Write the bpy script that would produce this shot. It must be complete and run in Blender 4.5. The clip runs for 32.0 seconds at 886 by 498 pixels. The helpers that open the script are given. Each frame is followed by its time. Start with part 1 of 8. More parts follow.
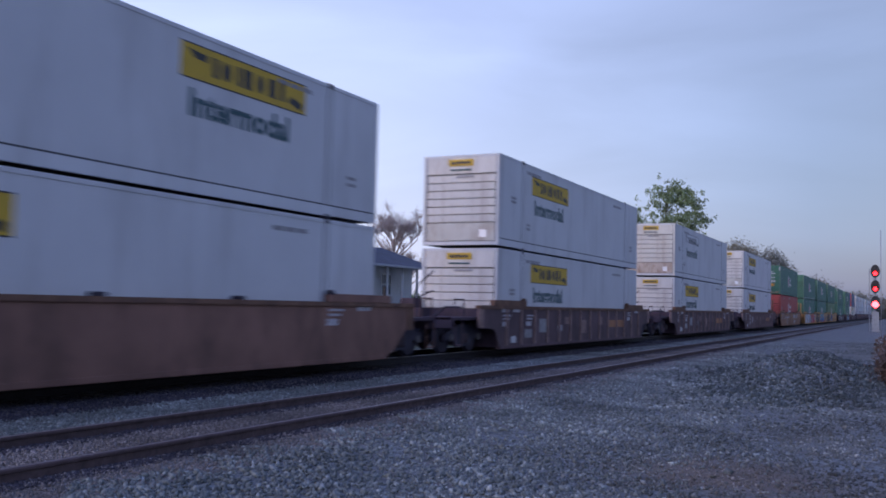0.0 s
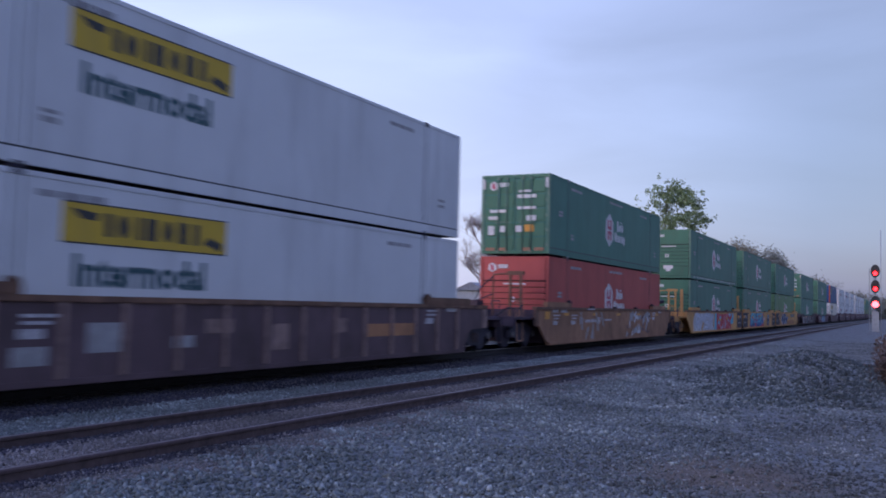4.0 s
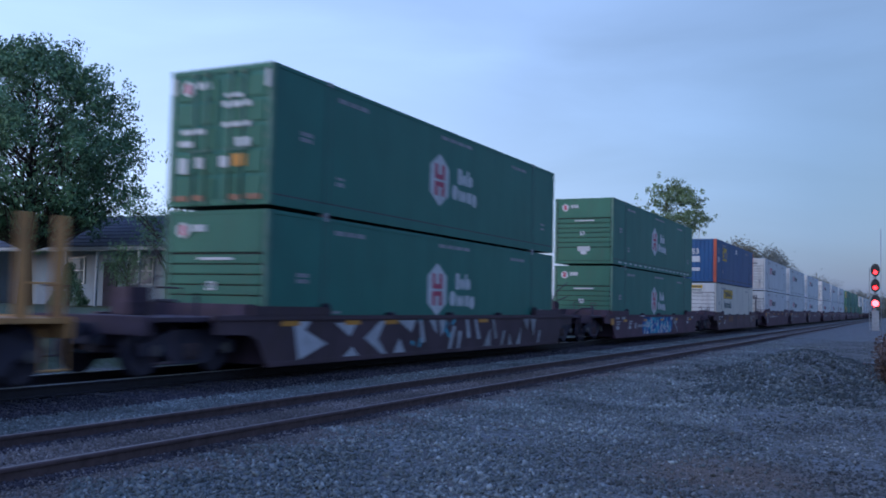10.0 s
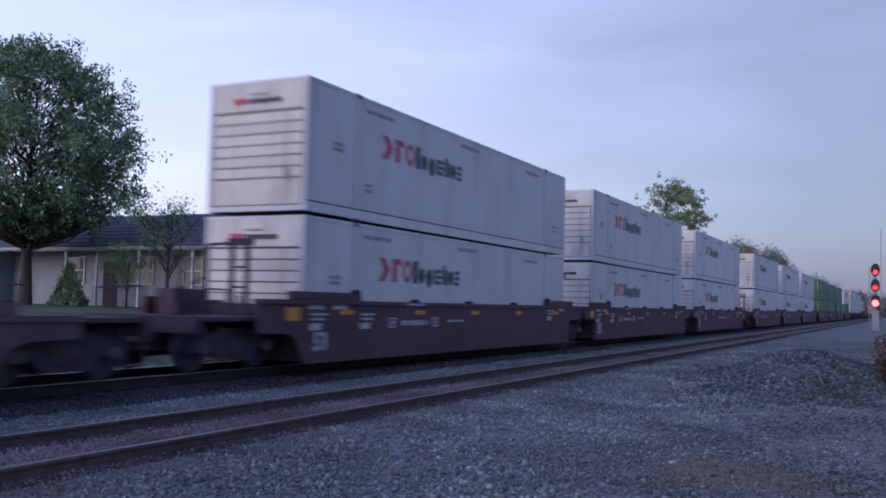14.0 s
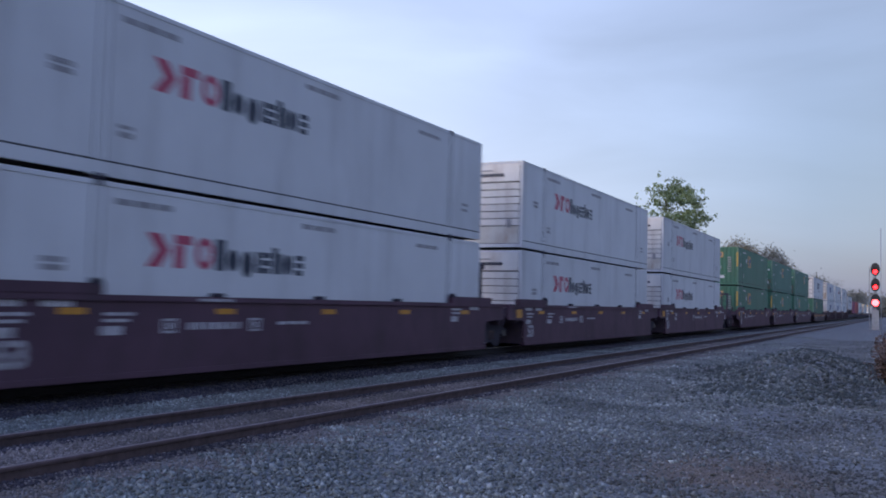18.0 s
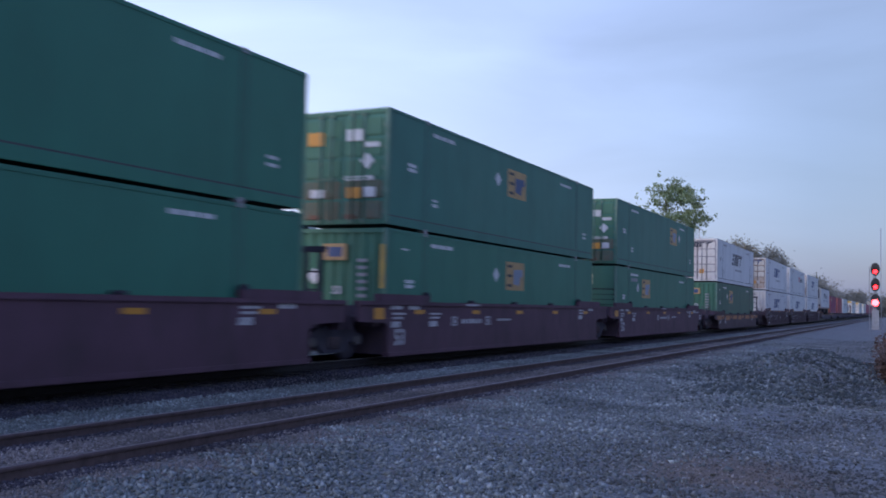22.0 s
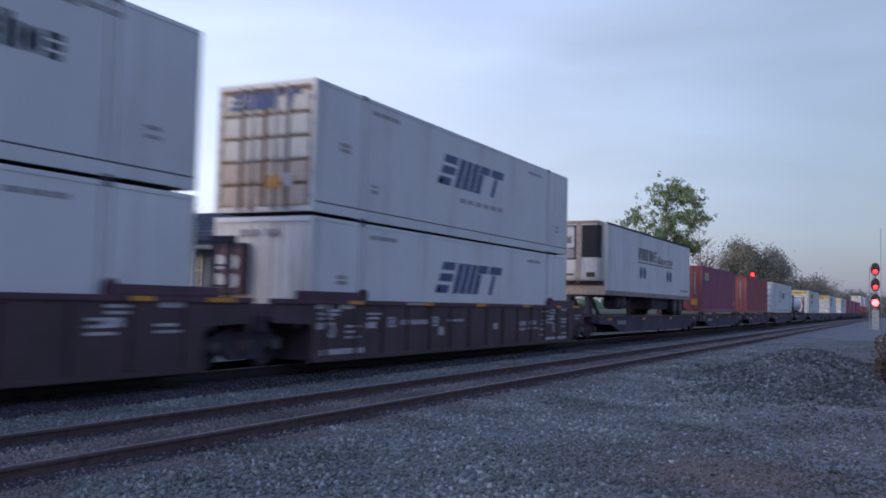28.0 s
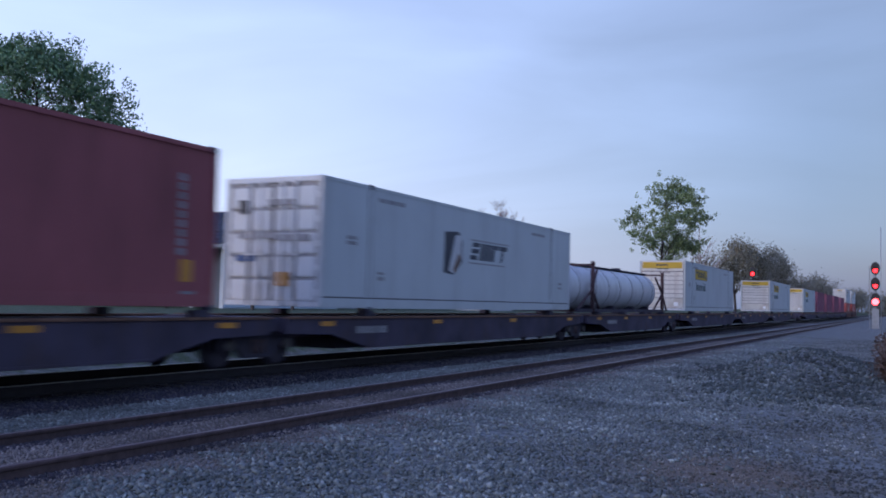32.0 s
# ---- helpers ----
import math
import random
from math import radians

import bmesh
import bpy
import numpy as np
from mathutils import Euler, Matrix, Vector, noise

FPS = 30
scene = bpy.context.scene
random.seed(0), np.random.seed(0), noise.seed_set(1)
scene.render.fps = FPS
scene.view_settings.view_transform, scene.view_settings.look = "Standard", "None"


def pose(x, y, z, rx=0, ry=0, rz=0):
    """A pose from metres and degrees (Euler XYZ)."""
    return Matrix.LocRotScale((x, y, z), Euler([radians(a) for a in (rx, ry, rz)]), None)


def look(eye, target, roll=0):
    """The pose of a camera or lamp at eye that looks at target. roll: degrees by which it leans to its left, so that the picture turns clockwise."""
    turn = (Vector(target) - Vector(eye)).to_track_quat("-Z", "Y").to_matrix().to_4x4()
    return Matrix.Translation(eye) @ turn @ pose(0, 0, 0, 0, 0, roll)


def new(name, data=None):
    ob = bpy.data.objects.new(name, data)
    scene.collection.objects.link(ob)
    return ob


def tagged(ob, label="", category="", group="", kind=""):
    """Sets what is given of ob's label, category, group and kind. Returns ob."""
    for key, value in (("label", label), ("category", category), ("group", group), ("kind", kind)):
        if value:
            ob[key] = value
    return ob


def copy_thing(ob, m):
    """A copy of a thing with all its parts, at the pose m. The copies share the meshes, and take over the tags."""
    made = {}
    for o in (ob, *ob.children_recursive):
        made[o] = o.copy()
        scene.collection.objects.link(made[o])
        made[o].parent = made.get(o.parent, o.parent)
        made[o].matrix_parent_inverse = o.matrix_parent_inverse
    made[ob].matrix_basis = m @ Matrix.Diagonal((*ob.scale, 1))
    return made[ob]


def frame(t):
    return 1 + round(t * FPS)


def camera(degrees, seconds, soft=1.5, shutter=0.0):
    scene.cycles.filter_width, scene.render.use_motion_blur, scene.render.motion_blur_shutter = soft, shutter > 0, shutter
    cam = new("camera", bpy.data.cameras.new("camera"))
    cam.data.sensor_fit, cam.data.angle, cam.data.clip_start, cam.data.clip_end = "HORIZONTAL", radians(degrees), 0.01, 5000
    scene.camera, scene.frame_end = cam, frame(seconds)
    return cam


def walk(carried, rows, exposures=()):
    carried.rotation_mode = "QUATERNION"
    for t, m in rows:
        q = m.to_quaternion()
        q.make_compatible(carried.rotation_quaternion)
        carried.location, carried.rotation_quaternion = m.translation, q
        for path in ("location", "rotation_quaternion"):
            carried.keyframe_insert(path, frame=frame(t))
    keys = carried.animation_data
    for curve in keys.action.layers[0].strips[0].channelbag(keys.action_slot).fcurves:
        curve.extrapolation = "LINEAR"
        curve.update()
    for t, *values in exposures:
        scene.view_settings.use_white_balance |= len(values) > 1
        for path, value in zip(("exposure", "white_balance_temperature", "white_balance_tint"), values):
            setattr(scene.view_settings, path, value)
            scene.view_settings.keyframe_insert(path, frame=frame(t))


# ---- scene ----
# ---- the camera: hand-rested on a support beside the tracks, sinking by a hair ----
HALF_TURN = 26.651          # heading, degrees from the track towards the train
TILT, LEAN = 3.39, -1.331
EYE = 1.44                  # metres above the rail


def eye_pose(sink):
    a, p = radians(HALF_TURN), radians(TILT + sink)
    way = Vector((-math.sin(a) * math.cos(p), math.cos(a) * math.cos(p), math.sin(p)))
    eye = Vector((0, 0, EYE))
    return look(eye, eye + way, -LEAN)


cam = camera(51.33, 32.0, soft=1.8, shutter=0.45)
walk(cam, [(0, eye_pose(0.07)), (3.5, eye_pose(0.07)), (6, eye_pose(0.01)), (14, eye_pose(-0.011)),
           (16.5, eye_pose(-0.036)), (31, eye_pose(-0.055)), (32, eye_pose(-0.10))],
     [(0, -0.05, 6360, 18.4), (1, -0.05, 6190, 27.4), (2, -0.05, 6320, 23.0), (3, 0.0, 6500, 26.9), (6, 0.0, 5920, -1.7), (7, 0.05, 6260, 8.1),
      (8, 0.03, 5780, 3.1), (9, 0.0, 5580, 8.3), (10, -0.17, 5480, 4.7), (11, 0.0, 6210, 13.4), (12, 0.1, 7070, 25.8), (13, 0.0, 6130, 15.5),
      (14, -0.07, 6420, 19.0), (17, 0.05, 6290, 5.8), (18, 0.1, 6700, 12.0), (19, 0.07, 5990, -1.2), (20, 0.0, 5500, -8.7), (21, 0.0, 5880, 5.5),
      (22, 0.1, 6180, 13.9), (23, 0.15, 6340, 12.8), (24, 0.1, 6380, 18.0), (25, 0.1, 6840, 15.3), (28, 0.07, 6890, 10.7), (29, 0.0, 6420, 9.3),
      (30, -0.05, 6050, 13.0), (31, -0.1, 6020, 13.8), (32, -0.12, 6070, 12.5)])

# ---- dusk light: thin cloud over a low sun behind the viewer ----
world = bpy.data.worlds.new("dusk_sky")
scene.world = world
world.use_nodes = True
wt = world.node_tree
wt.nodes.clear()
w_out = wt.nodes.new("ShaderNodeOutputWorld")
w_bg = wt.nodes.new("ShaderNodeBackground")
w_sky = wt.nodes.new("ShaderNodeTexSky")
w_sky.sky_type = "NISHITA"
w_sky.sun_disc = False
w_sky.sun_elevation = radians(4)
w_sky.sun_rotation = radians(200)
w_dim = wt.nodes.new("ShaderNodeMix")
w_dim.data_type = "RGBA"
w_dim.blend_type = "MULTIPLY"
w_dim.inputs[0].default_value = 1.0
w_dim.inputs[7].default_value = (0.05, 0.05, 0.05, 1)
w_co = wt.nodes.new("ShaderNodeTexCoord")
w_sep = wt.nodes.new("ShaderNodeSeparateXYZ")
w_ramp = wt.nodes.new("ShaderNodeValToRGB")
w_ramp.color_ramp.elements[0].position = 0.0
w_ramp.color_ramp.elements[0].color = (0.57, 0.63, 0.83, 1)
w_ramp.color_ramp.elements[1].position = 0.75
w_ramp.color_ramp.elements[1].color = (0.27, 0.40, 0.98, 1)
e = w_ramp.color_ramp.elements.new(0.36)
e.color = (0.43, 0.54, 0.86, 1)
e = w_ramp.color_ramp.elements.new(0.2)
e.color = (0.49, 0.585, 0.845, 1)
# away from the set sun the sky deepens to blue towards the horizon
w_ramp2 = wt.nodes.new("ShaderNodeValToRGB")
w_ramp2.color_ramp.elements[0].position = 0.0
w_ramp2.color_ramp.elements[0].color = (0.148, 0.245, 0.470, 1)
w_ramp2.color_ramp.elements[1].position = 0.75
w_ramp2.color_ramp.elements[1].color = (0.24, 0.37, 0.92, 1)
e = w_ramp2.color_ramp.elements.new(0.16)
e.color = (0.258, 0.365, 0.622, 1)
e = w_ramp2.color_ramp.elements.new(0.36)
e.color = (0.37, 0.48, 0.78, 1)
w_part = wt.nodes.new("ShaderNodeMapRange")
w_part.inputs[1].default_value = -0.62
w_part.inputs[2].default_value = -0.08
w_both = wt.nodes.new("ShaderNodeMix")
w_both.data_type = "RGBA"
w_side = wt.nodes.new("ShaderNodeMapRange")
w_side.inputs[1].default_value = -0.9
w_side.inputs[2].default_value = 0.2
w_side.inputs[3].default_value = 1.36
w_side.inputs[4].default_value = 0.545
w_west = wt.nodes.new("ShaderNodeMapRange")
w_west.inputs[1].default_value = -1.0
w_west.inputs[2].default_value = 0.6
w_west.inputs[3].default_value = 1.5
w_west.inputs[4].default_value = 1.0
w_noise = wt.nodes.new("ShaderNodeTexNoise")
w_noise.inputs["Scale"].default_value = 1.6
w_noise.inputs["Detail"].default_value = 5
w_noise.inputs["Distortion"].default_value = 0.6
w_map = wt.nodes.new("ShaderNodeMapping")
w_map.inputs["Scale"].default_value = (1.0, 1.0, 4.5)
w_nr = wt.nodes.new("ShaderNodeMapRange")
w_nr.inputs[1].default_value = 0.3
w_nr.inputs[2].default_value = 0.7
w_nr.inputs[3].default_value = 0.84
w_nr.inputs[4].default_value = 1.16
w_m1 = wt.nodes.new("ShaderNodeMath")
w_m1.operation = "MULTIPLY"
w_m2 = wt.nodes.new("ShaderNodeMath")
w_m2.operation = "MULTIPLY"
w_vm = wt.nodes.new("ShaderNodeVectorMath")
w_vm.operation = "SCALE"
w_add = wt.nodes.new("ShaderNodeVectorMath")
w_add.operation = "ADD"
for a, b in ((w_co.outputs["Generated"], w_sep.inputs[0]), (w_sep.outputs[2], w_ramp.inputs[0]),
             (w_sep.outputs[0], w_side.inputs[0]), (w_sep.outputs[1], w_west.inputs[0]),
             (w_co.outputs["Generated"], w_map.inputs[0]), (w_map.outputs[0], w_noise.inputs["Vector"]),
             (w_noise.outputs[0], w_nr.inputs[0]), (w_side.outputs[0], w_m1.inputs[0]), (w_nr.outputs[0], w_m1.inputs[1]),
             (w_m1.outputs[0], w_m2.inputs[0]), (w_west.outputs[0], w_m2.inputs[1]),
             (w_sep.outputs[2], w_ramp2.inputs[0]), (w_sep.outputs[0], w_part.inputs[0]), (w_part.outputs[0], w_both.inputs[0]),
             (w_ramp.outputs[0], w_both.inputs[6]), (w_ramp2.outputs[0], w_both.inputs[7]), (w_both.outputs[2], w_vm.inputs[0]), (w_m2.outputs[0], w_vm.inputs[3]),
             (w_sky.outputs[0], w_dim.inputs[6]), (w_dim.outputs[2], w_add.inputs[1]), (w_vm.outputs[0], w_add.inputs[0]),
             (w_add.outputs[0], w_bg.inputs[0]), (w_bg.outputs[0], w_out.inputs[0])):
    wt.links.new(a, b)
w_bg.inputs[1].default_value = 1.12

sun = new("sun", bpy.data.lights.new("sun", "SUN"))
sun.data.energy = 0.9
sun.data.angle = radians(35)
sun.data.color = (1.0, 0.9, 0.84)
sun.matrix_world = look((0, 0, 0), (0.30, 1.0, -0.35))

# ---- materials ----


def mat(name, col, rough=0.6, metal=0.0, var=0.15, scale=1.5, bump=0.1, dirt=None, amount=0.4, streak=1.0, fine=30.0, emit=0.0, coords="Object", each=0.12):
    """A painted or raw surface: broad and fine variation, dirt in streaks, fine relief."""
    m = bpy.data.materials.new(name)
    m.use_nodes = True
    nt = m.node_tree
    p = nt.nodes["Principled BSDF"]
    p.inputs["Roughness"].default_value = rough
    p.inputs["Metallic"].default_value = metal
    co = nt.nodes.new("ShaderNodeTexCoord")
    n1 = nt.nodes.new("ShaderNodeTexNoise")
    n1.inputs["Scale"].default_value = scale
    n1.inputs["Detail"].default_value = 6
    nt.links.new(co.outputs[coords], n1.inputs["Vector"])
    mr = nt.nodes.new("ShaderNodeMapRange")
    mr.inputs[1].default_value, mr.inputs[2].default_value = 0.3, 0.7
    mr.inputs[3].default_value, mr.inputs[4].default_value = 1 - var, 1 + var
    nt.links.new(n1.outputs[0], mr.inputs[0])
    info = nt.nodes.new("ShaderNodeObjectInfo")
    mo = nt.nodes.new("ShaderNodeMapRange")
    mo.inputs[3].default_value, mo.inputs[4].default_value = 1 - each / 2, 1 + each / 2
    nt.links.new(info.outputs["Random"], mo.inputs[0])
    mm = nt.nodes.new("ShaderNodeMath")
    mm.operation = "MULTIPLY"
    nt.links.new(mr.outputs[0], mm.inputs[0])
    nt.links.new(mo.outputs[0], mm.inputs[1])
    vs = nt.nodes.new("ShaderNodeVectorMath")
    vs.operation = "SCALE"
    vs.inputs[0].default_value = col
    nt.links.new(mm.outputs[0], vs.inputs[3])
    colour = vs.outputs[0]
    n2 = nt.nodes.new("ShaderNodeTexNoise")
    n2.inputs["Scale"].default_value = fine
    n2.inputs["Detail"].default_value = 4
    nt.links.new(co.outputs[coords], n2.inputs["Vector"])
    if dirt:
        mp = nt.nodes.new("ShaderNodeMapping")
        mp.inputs["Scale"].default_value = (1, 1, 1 / streak)
        n3 = nt.nodes.new("ShaderNodeTexNoise")
        n3.inputs["Scale"].default_value = scale * 2.2
        n3.inputs["Detail"].default_value = 9
        n3.inputs["Roughness"].default_value = 0.68
        nt.links.new(co.outputs[coords], mp.inputs[0])
        nt.links.new(mp.outputs[0], n3.inputs["Vector"])
        dr = nt.nodes.new("ShaderNodeMapRange")
        dr.inputs[1].default_value, dr.inputs[2].default_value = 0.48, 0.75
        dr.inputs[3].default_value, dr.inputs[4].default_value = 0.0, amount
        nt.links.new(n3.outputs[0], dr.inputs[0])
        mx = nt.nodes.new("ShaderNodeMix")
        mx.data_type = "RGBA"
        mx.inputs[7].default_value = (*dirt, 1)
        nt.links.new(dr.outputs[0], mx.inputs[0])
        nt.links.new(colour, mx.inputs[6])
        colour = mx.outputs[2]
        rr = nt.nodes.new("ShaderNodeMapRange")
        rr.inputs[3].default_value, rr.inputs[4].default_value = rough, min(1, rough + 0.3)
        nt.links.new(n3.outputs[0], rr.inputs[0])
        nt.links.new(rr.outputs[0], p.inputs["Roughness"])
    nt.links.new(colour, p.inputs["Base Color"])
    if bump:
        b = nt.nodes.new("ShaderNodeBump")
        b.inputs["Strength"].default_value = bump
        b.inputs["Distance"].default_value = 0.02
        nt.links.new(n2.outputs[0], b.inputs["Height"])
        nt.links.new(b.outputs[0], p.inputs["Normal"])
    if emit:
        p.inputs["Emission Color"].default_value = (*col, 1)
        p.inputs["Emission Strength"].default_value = emit
    return m


GRIME = (0.16, 0.14, 0.12)
RUST = (0.20, 0.085, 0.04)
WHITE = mat("white_paint", (0.66, 0.67, 0.68), 0.45, 0, 0.06, 0.6, 0.03, GRIME, 0.30, 7)
WHITE_GREY = mat("pale_grey_white_paint", (0.56, 0.60, 0.61), 0.45, 0, 0.05, 0.6, 0.03, GRIME, 0.2, 7)
WHITE_CREAM = mat("cream_white_paint", (0.66, 0.61, 0.52), 0.45, 0, 0.06, 0.6, 0.03, GRIME, 0.30, 7)
WHITE_WORN = mat("white_paint_worn", (0.68, 0.66, 0.62), 0.5, 0, 0.08, 0.9, 0.05, RUST, 0.55, 4)
WHITE_RUSTY = mat("white_paint_rusty", (0.64, 0.62, 0.56), 0.6, 0, 0.1, 1.0, 0.08, (0.34, 0.20, 0.12), 0.65, 3)
GREEN = mat("green_paint", (0.034, 0.172, 0.130), 0.42, 0, 0.10, 0.7, 0.03, (0.06, 0.10, 0.09), 0.3, 6)
GREEN_END = mat("green_end_paint", (0.052, 0.165, 0.102), 0.5, 0, 0.10, 0.9, 0.05, (0.10, 0.12, 0.09), 0.4, 4)
GREEN_LIGHT = mat("green_paint_sunned", (0.125, 0.235, 0.105), 0.5, 0, 0.10, 0.7, 0.03, (0.10, 0.12, 0.08), 0.3, 6)
GREEN_BRIGHT = mat("green_paint_fresh", (0.030, 0.178, 0.116), 0.42, 0, 0.08, 0.7, 0.03, (0.05, 0.10, 0.08), 0.25, 6)
RED = mat("red_paint", (0.44, 0.075, 0.065), 0.5, 0, 0.10, 0.7, 0.03, (0.18, 0.07, 0.06), 0.4, 5)
BLUE = mat("blue_paint", (0.018, 0.088, 0.235), 0.42, 0, 0.10, 0.6, 0.03, (0.05, 0.06, 0.12), 0.35, 6)
ORANGE_POST = mat("orange_red_paint", (0.50, 0.095, 0.045), 0.5, 0, 0.1, 1.0, 0.03, RUST, 0.4, 4)
MAROON = mat("maroon_paint", (0.270, 0.085, 0.140), 0.5, 0, 0.12, 0.6, 0.04, (0.09, 0.035, 0.03), 0.4, 5)
MAROON_RED = mat("faded_maroon_paint", (0.35, 0.105, 0.115), 0.55, 0, 0.12, 0.6, 0.04, (0.11, 0.045, 0.04), 0.4, 5)
BRICKRED = mat("faded_red_paint", (0.275, 0.080, 0.072), 0.55, 0, 0.12, 0.6, 0.04, (0.12, 0.05, 0.04), 0.4, 5)
# blackened steel, lifted and tinted blue to paint in a lens veil
DARK = mat("hazed_dark_steel", (0.046, 0.041, 0.062), 0.75, 0.0, 0.3, 2.0, 0.15, (0.070, 0.055, 0.060), 0.5, 1)
GRIMY_END = mat("grimy_car_end", (0.075, 0.050, 0.070), 0.8, 0, 0.3, 1.6, 0.15, (0.10, 0.072, 0.062), 0.6, 1)
GREASY_CAP = mat("greasy_cap", (0.12, 0.11, 0.115), 0.6, 0.2, 0.3, 5, 0.1)
# black rubber; also paints the shade into gaps behind ribs and panels
SEAM = mat("rubber_and_gap_shade", (0.02, 0.02, 0.022), 0.8, 0, 0.2, 3, 0.05)
GROOVE_PALE = mat("pale_grimy_groove", (0.16, 0.155, 0.15), 0.8, 0, 0.3, 3, 0.05, (0.09, 0.06, 0.045), 0.7, 1)
GROOVE = mat("grimy_groove", (0.075, 0.078, 0.082), 0.8, 0, 0.2, 3, 0.05)
FLAT_PAINT = mat("black_flat_car_paint", (0.070, 0.058, 0.088), 0.9, 0, 0.3, 1.2, 0.1, (0.09, 0.06, 0.05), 0.6, 2)
BROWN = mat("brown_car_paint", (0.120, 0.074, 0.084), 0.65, 0, 0.28, 0.9, 0.10, (0.065, 0.048, 0.044), 0.8, 2)
BROWN_WORN = mat("worn_brown_rib_paint", (0.31, 0.205, 0.180), 0.7, 0, 0.3, 2.2, 0.12, (0.10, 0.062, 0.066), 0.95, 1)
BROWN_ORANGE = mat("rust_orange_car_paint", (0.330, 0.170, 0.100), 0.65, 0, 0.3, 0.9, 0.10, (0.12, 0.065, 0.05), 0.75, 2)
BROWN_RUST = mat("rust_brown_car_paint", (0.245, 0.130, 0.098), 0.65, 0, 0.28, 0.9, 0.10, (0.07, 0.045, 0.035), 0.7, 3)
RUST_EDGE = mat("rusted_edge", (0.195, 0.105, 0.068), 0.8, 0, 0.3, 2.0, 0.15, (0.085, 0.055, 0.055), 0.85, 1)
PURPLE = mat("dark_red_car_paint", (0.102, 0.050, 0.074), 0.6, 0, 0.2, 0.9, 0.08, (0.05, 0.04, 0.04), 0.7, 3)
YELLOW_CAR = mat("yellow_car_paint", (0.56, 0.30, 0.105), 0.6, 0, 0.2, 0.8, 0.08, (0.19, 0.10, 0.06), 0.68, 3)
DARK_CAR = mat("blackish_car_paint", (0.080, 0.050, 0.062), 0.65, 0, 0.25, 1.0, 0.1, (0.08, 0.055, 0.045), 0.6, 2)
SIGN_YELLOW = mat("yellow_decal", (0.62, 0.40, 0.035), 0.5, 0, 0.06, 2, 0.02, GRIME, 0.3, 3)
SIGN_ORANGE = mat("orange_yellow_decal", (0.60, 0.28, 0.045), 0.5, 0, 0.08, 2, 0.02, GRIME, 0.3, 3)
SIGN_DARK = mat("black_decal", (0.03, 0.03, 0.035), 0.5, 0, 0.1, 2, 0.02)
SIGN_TEAL = mat("teal_decal", (0.02, 0.080, 0.098), 0.5, 0, 0.1, 2, 0.02)
SIGN_BLUE = mat("blue_decal", (0.030, 0.070, 0.190), 0.5, 0, 0.1, 2, 0.02)
SIGN_NAVY = mat("navy_decal", (0.022, 0.032, 0.060), 0.5, 0, 0.1, 2, 0.02)
SIGN_RED = mat("red_decal", (0.48, 0.065, 0.125), 0.5, 0, 0.1, 2, 0.02)
SIGN_WHITE = mat("white_decal", (0.62, 0.62, 0.62), 0.5, 0, 0.06, 2, 0.02, GRIME, 0.25, 2)
STENCIL = mat("white_stencil_paint", (0.50, 0.48, 0.50), 0.6, 0, 0.2, 5, 0.02, (0.10, 0.07, 0.08), 0.8, 1)
SIGN_GREY = mat("grey_stencil", (0.33, 0.32, 0.33), 0.6, 0, 0.15, 3, 0.02, GRIME, 0.5, 1)
REFLECT_WHITE = mat("white_reflective_sheet", (0.93, 0.93, 0.92), 0.25, 0, 0.02, 2, 0.0)
GREEN_DEEP = mat("deep_green_paint", (0.023, 0.120, 0.080), 0.42, 0, 0.10, 0.7, 0.03, (0.05, 0.08, 0.07), 0.3, 6)
SIGN_AMBER = mat("amber_decal", (0.56, 0.36, 0.08), 0.5, 0, 0.1, 2, 0.02, GRIME, 0.4, 2)
GREEN_POST = mat("worn_green_post", (0.105, 0.215, 0.150), 0.55, 0, 0.2, 2.0, 0.05, (0.24, 0.28, 0.24), 0.7, 2)
SIGN_CREAM = mat("cream_decal", (0.46, 0.47, 0.28), 0.5, 0, 0.1, 2, 0.02, GRIME, 0.4, 2)
SIGN_TAN = mat("faded_orange_decal", (0.50, 0.32, 0.14), 0.5, 0, 0.1, 2, 0.02, GRIME, 0.35, 2)
SIGN_FADED = mat("faded_blue_decal", (0.22, 0.27, 0.36), 0.5, 0, 0.1, 2, 0.02)
REFLECT = mat("amber_reflector", (0.62, 0.27, 0.03), 0.35, 0, 0.08, 4, 0.02, GRIME, 0.3, 1)
TAG_BLACK = mat("blue_black_car_paint", (0.030, 0.030, 0.048), 0.6, 0, 0.25, 1.5, 0.06, (0.07, 0.06, 0.06), 0.5, 2)
SPRAY_PINK = mat("pale_pink_spray", (0.58, 0.36, 0.40), 0.7, 0, 0.15, 2.5, 0.02)
SPRAY_WHITE = mat("white_spray", (0.52, 0.52, 0.55), 0.7, 0, 0.12, 2.5, 0.02, GRIME, 0.4, 2)
SPRAY_PALE = mat("pale_blue_spray", (0.60, 0.63, 0.72), 0.7, 0, 0.12, 2.5, 0.02)
SPRAY_RED = mat("red_spray", (0.52, 0.060, 0.075), 0.7, 0, 0.2, 2.5, 0.02, (0.5, 0.2, 0.2), 0.4, 2)
SPRAY_BLUE = mat("blue_spray", (0.035, 0.105, 0.33), 0.7, 0, 0.25, 2.5, 0.02, (0.2, 0.4, 0.5), 0.6, 2)
SPRAY_CYAN = mat("turquoise_spray", (0.13, 0.44, 0.56), 0.7, 0, 0.2, 2.5, 0.02, (0.05, 0.12, 0.3), 0.6, 2)
SPRAY_NAVY = mat("navy_spray", (0.025, 0.045, 0.115), 0.7, 0, 0.2, 2.5, 0.02)
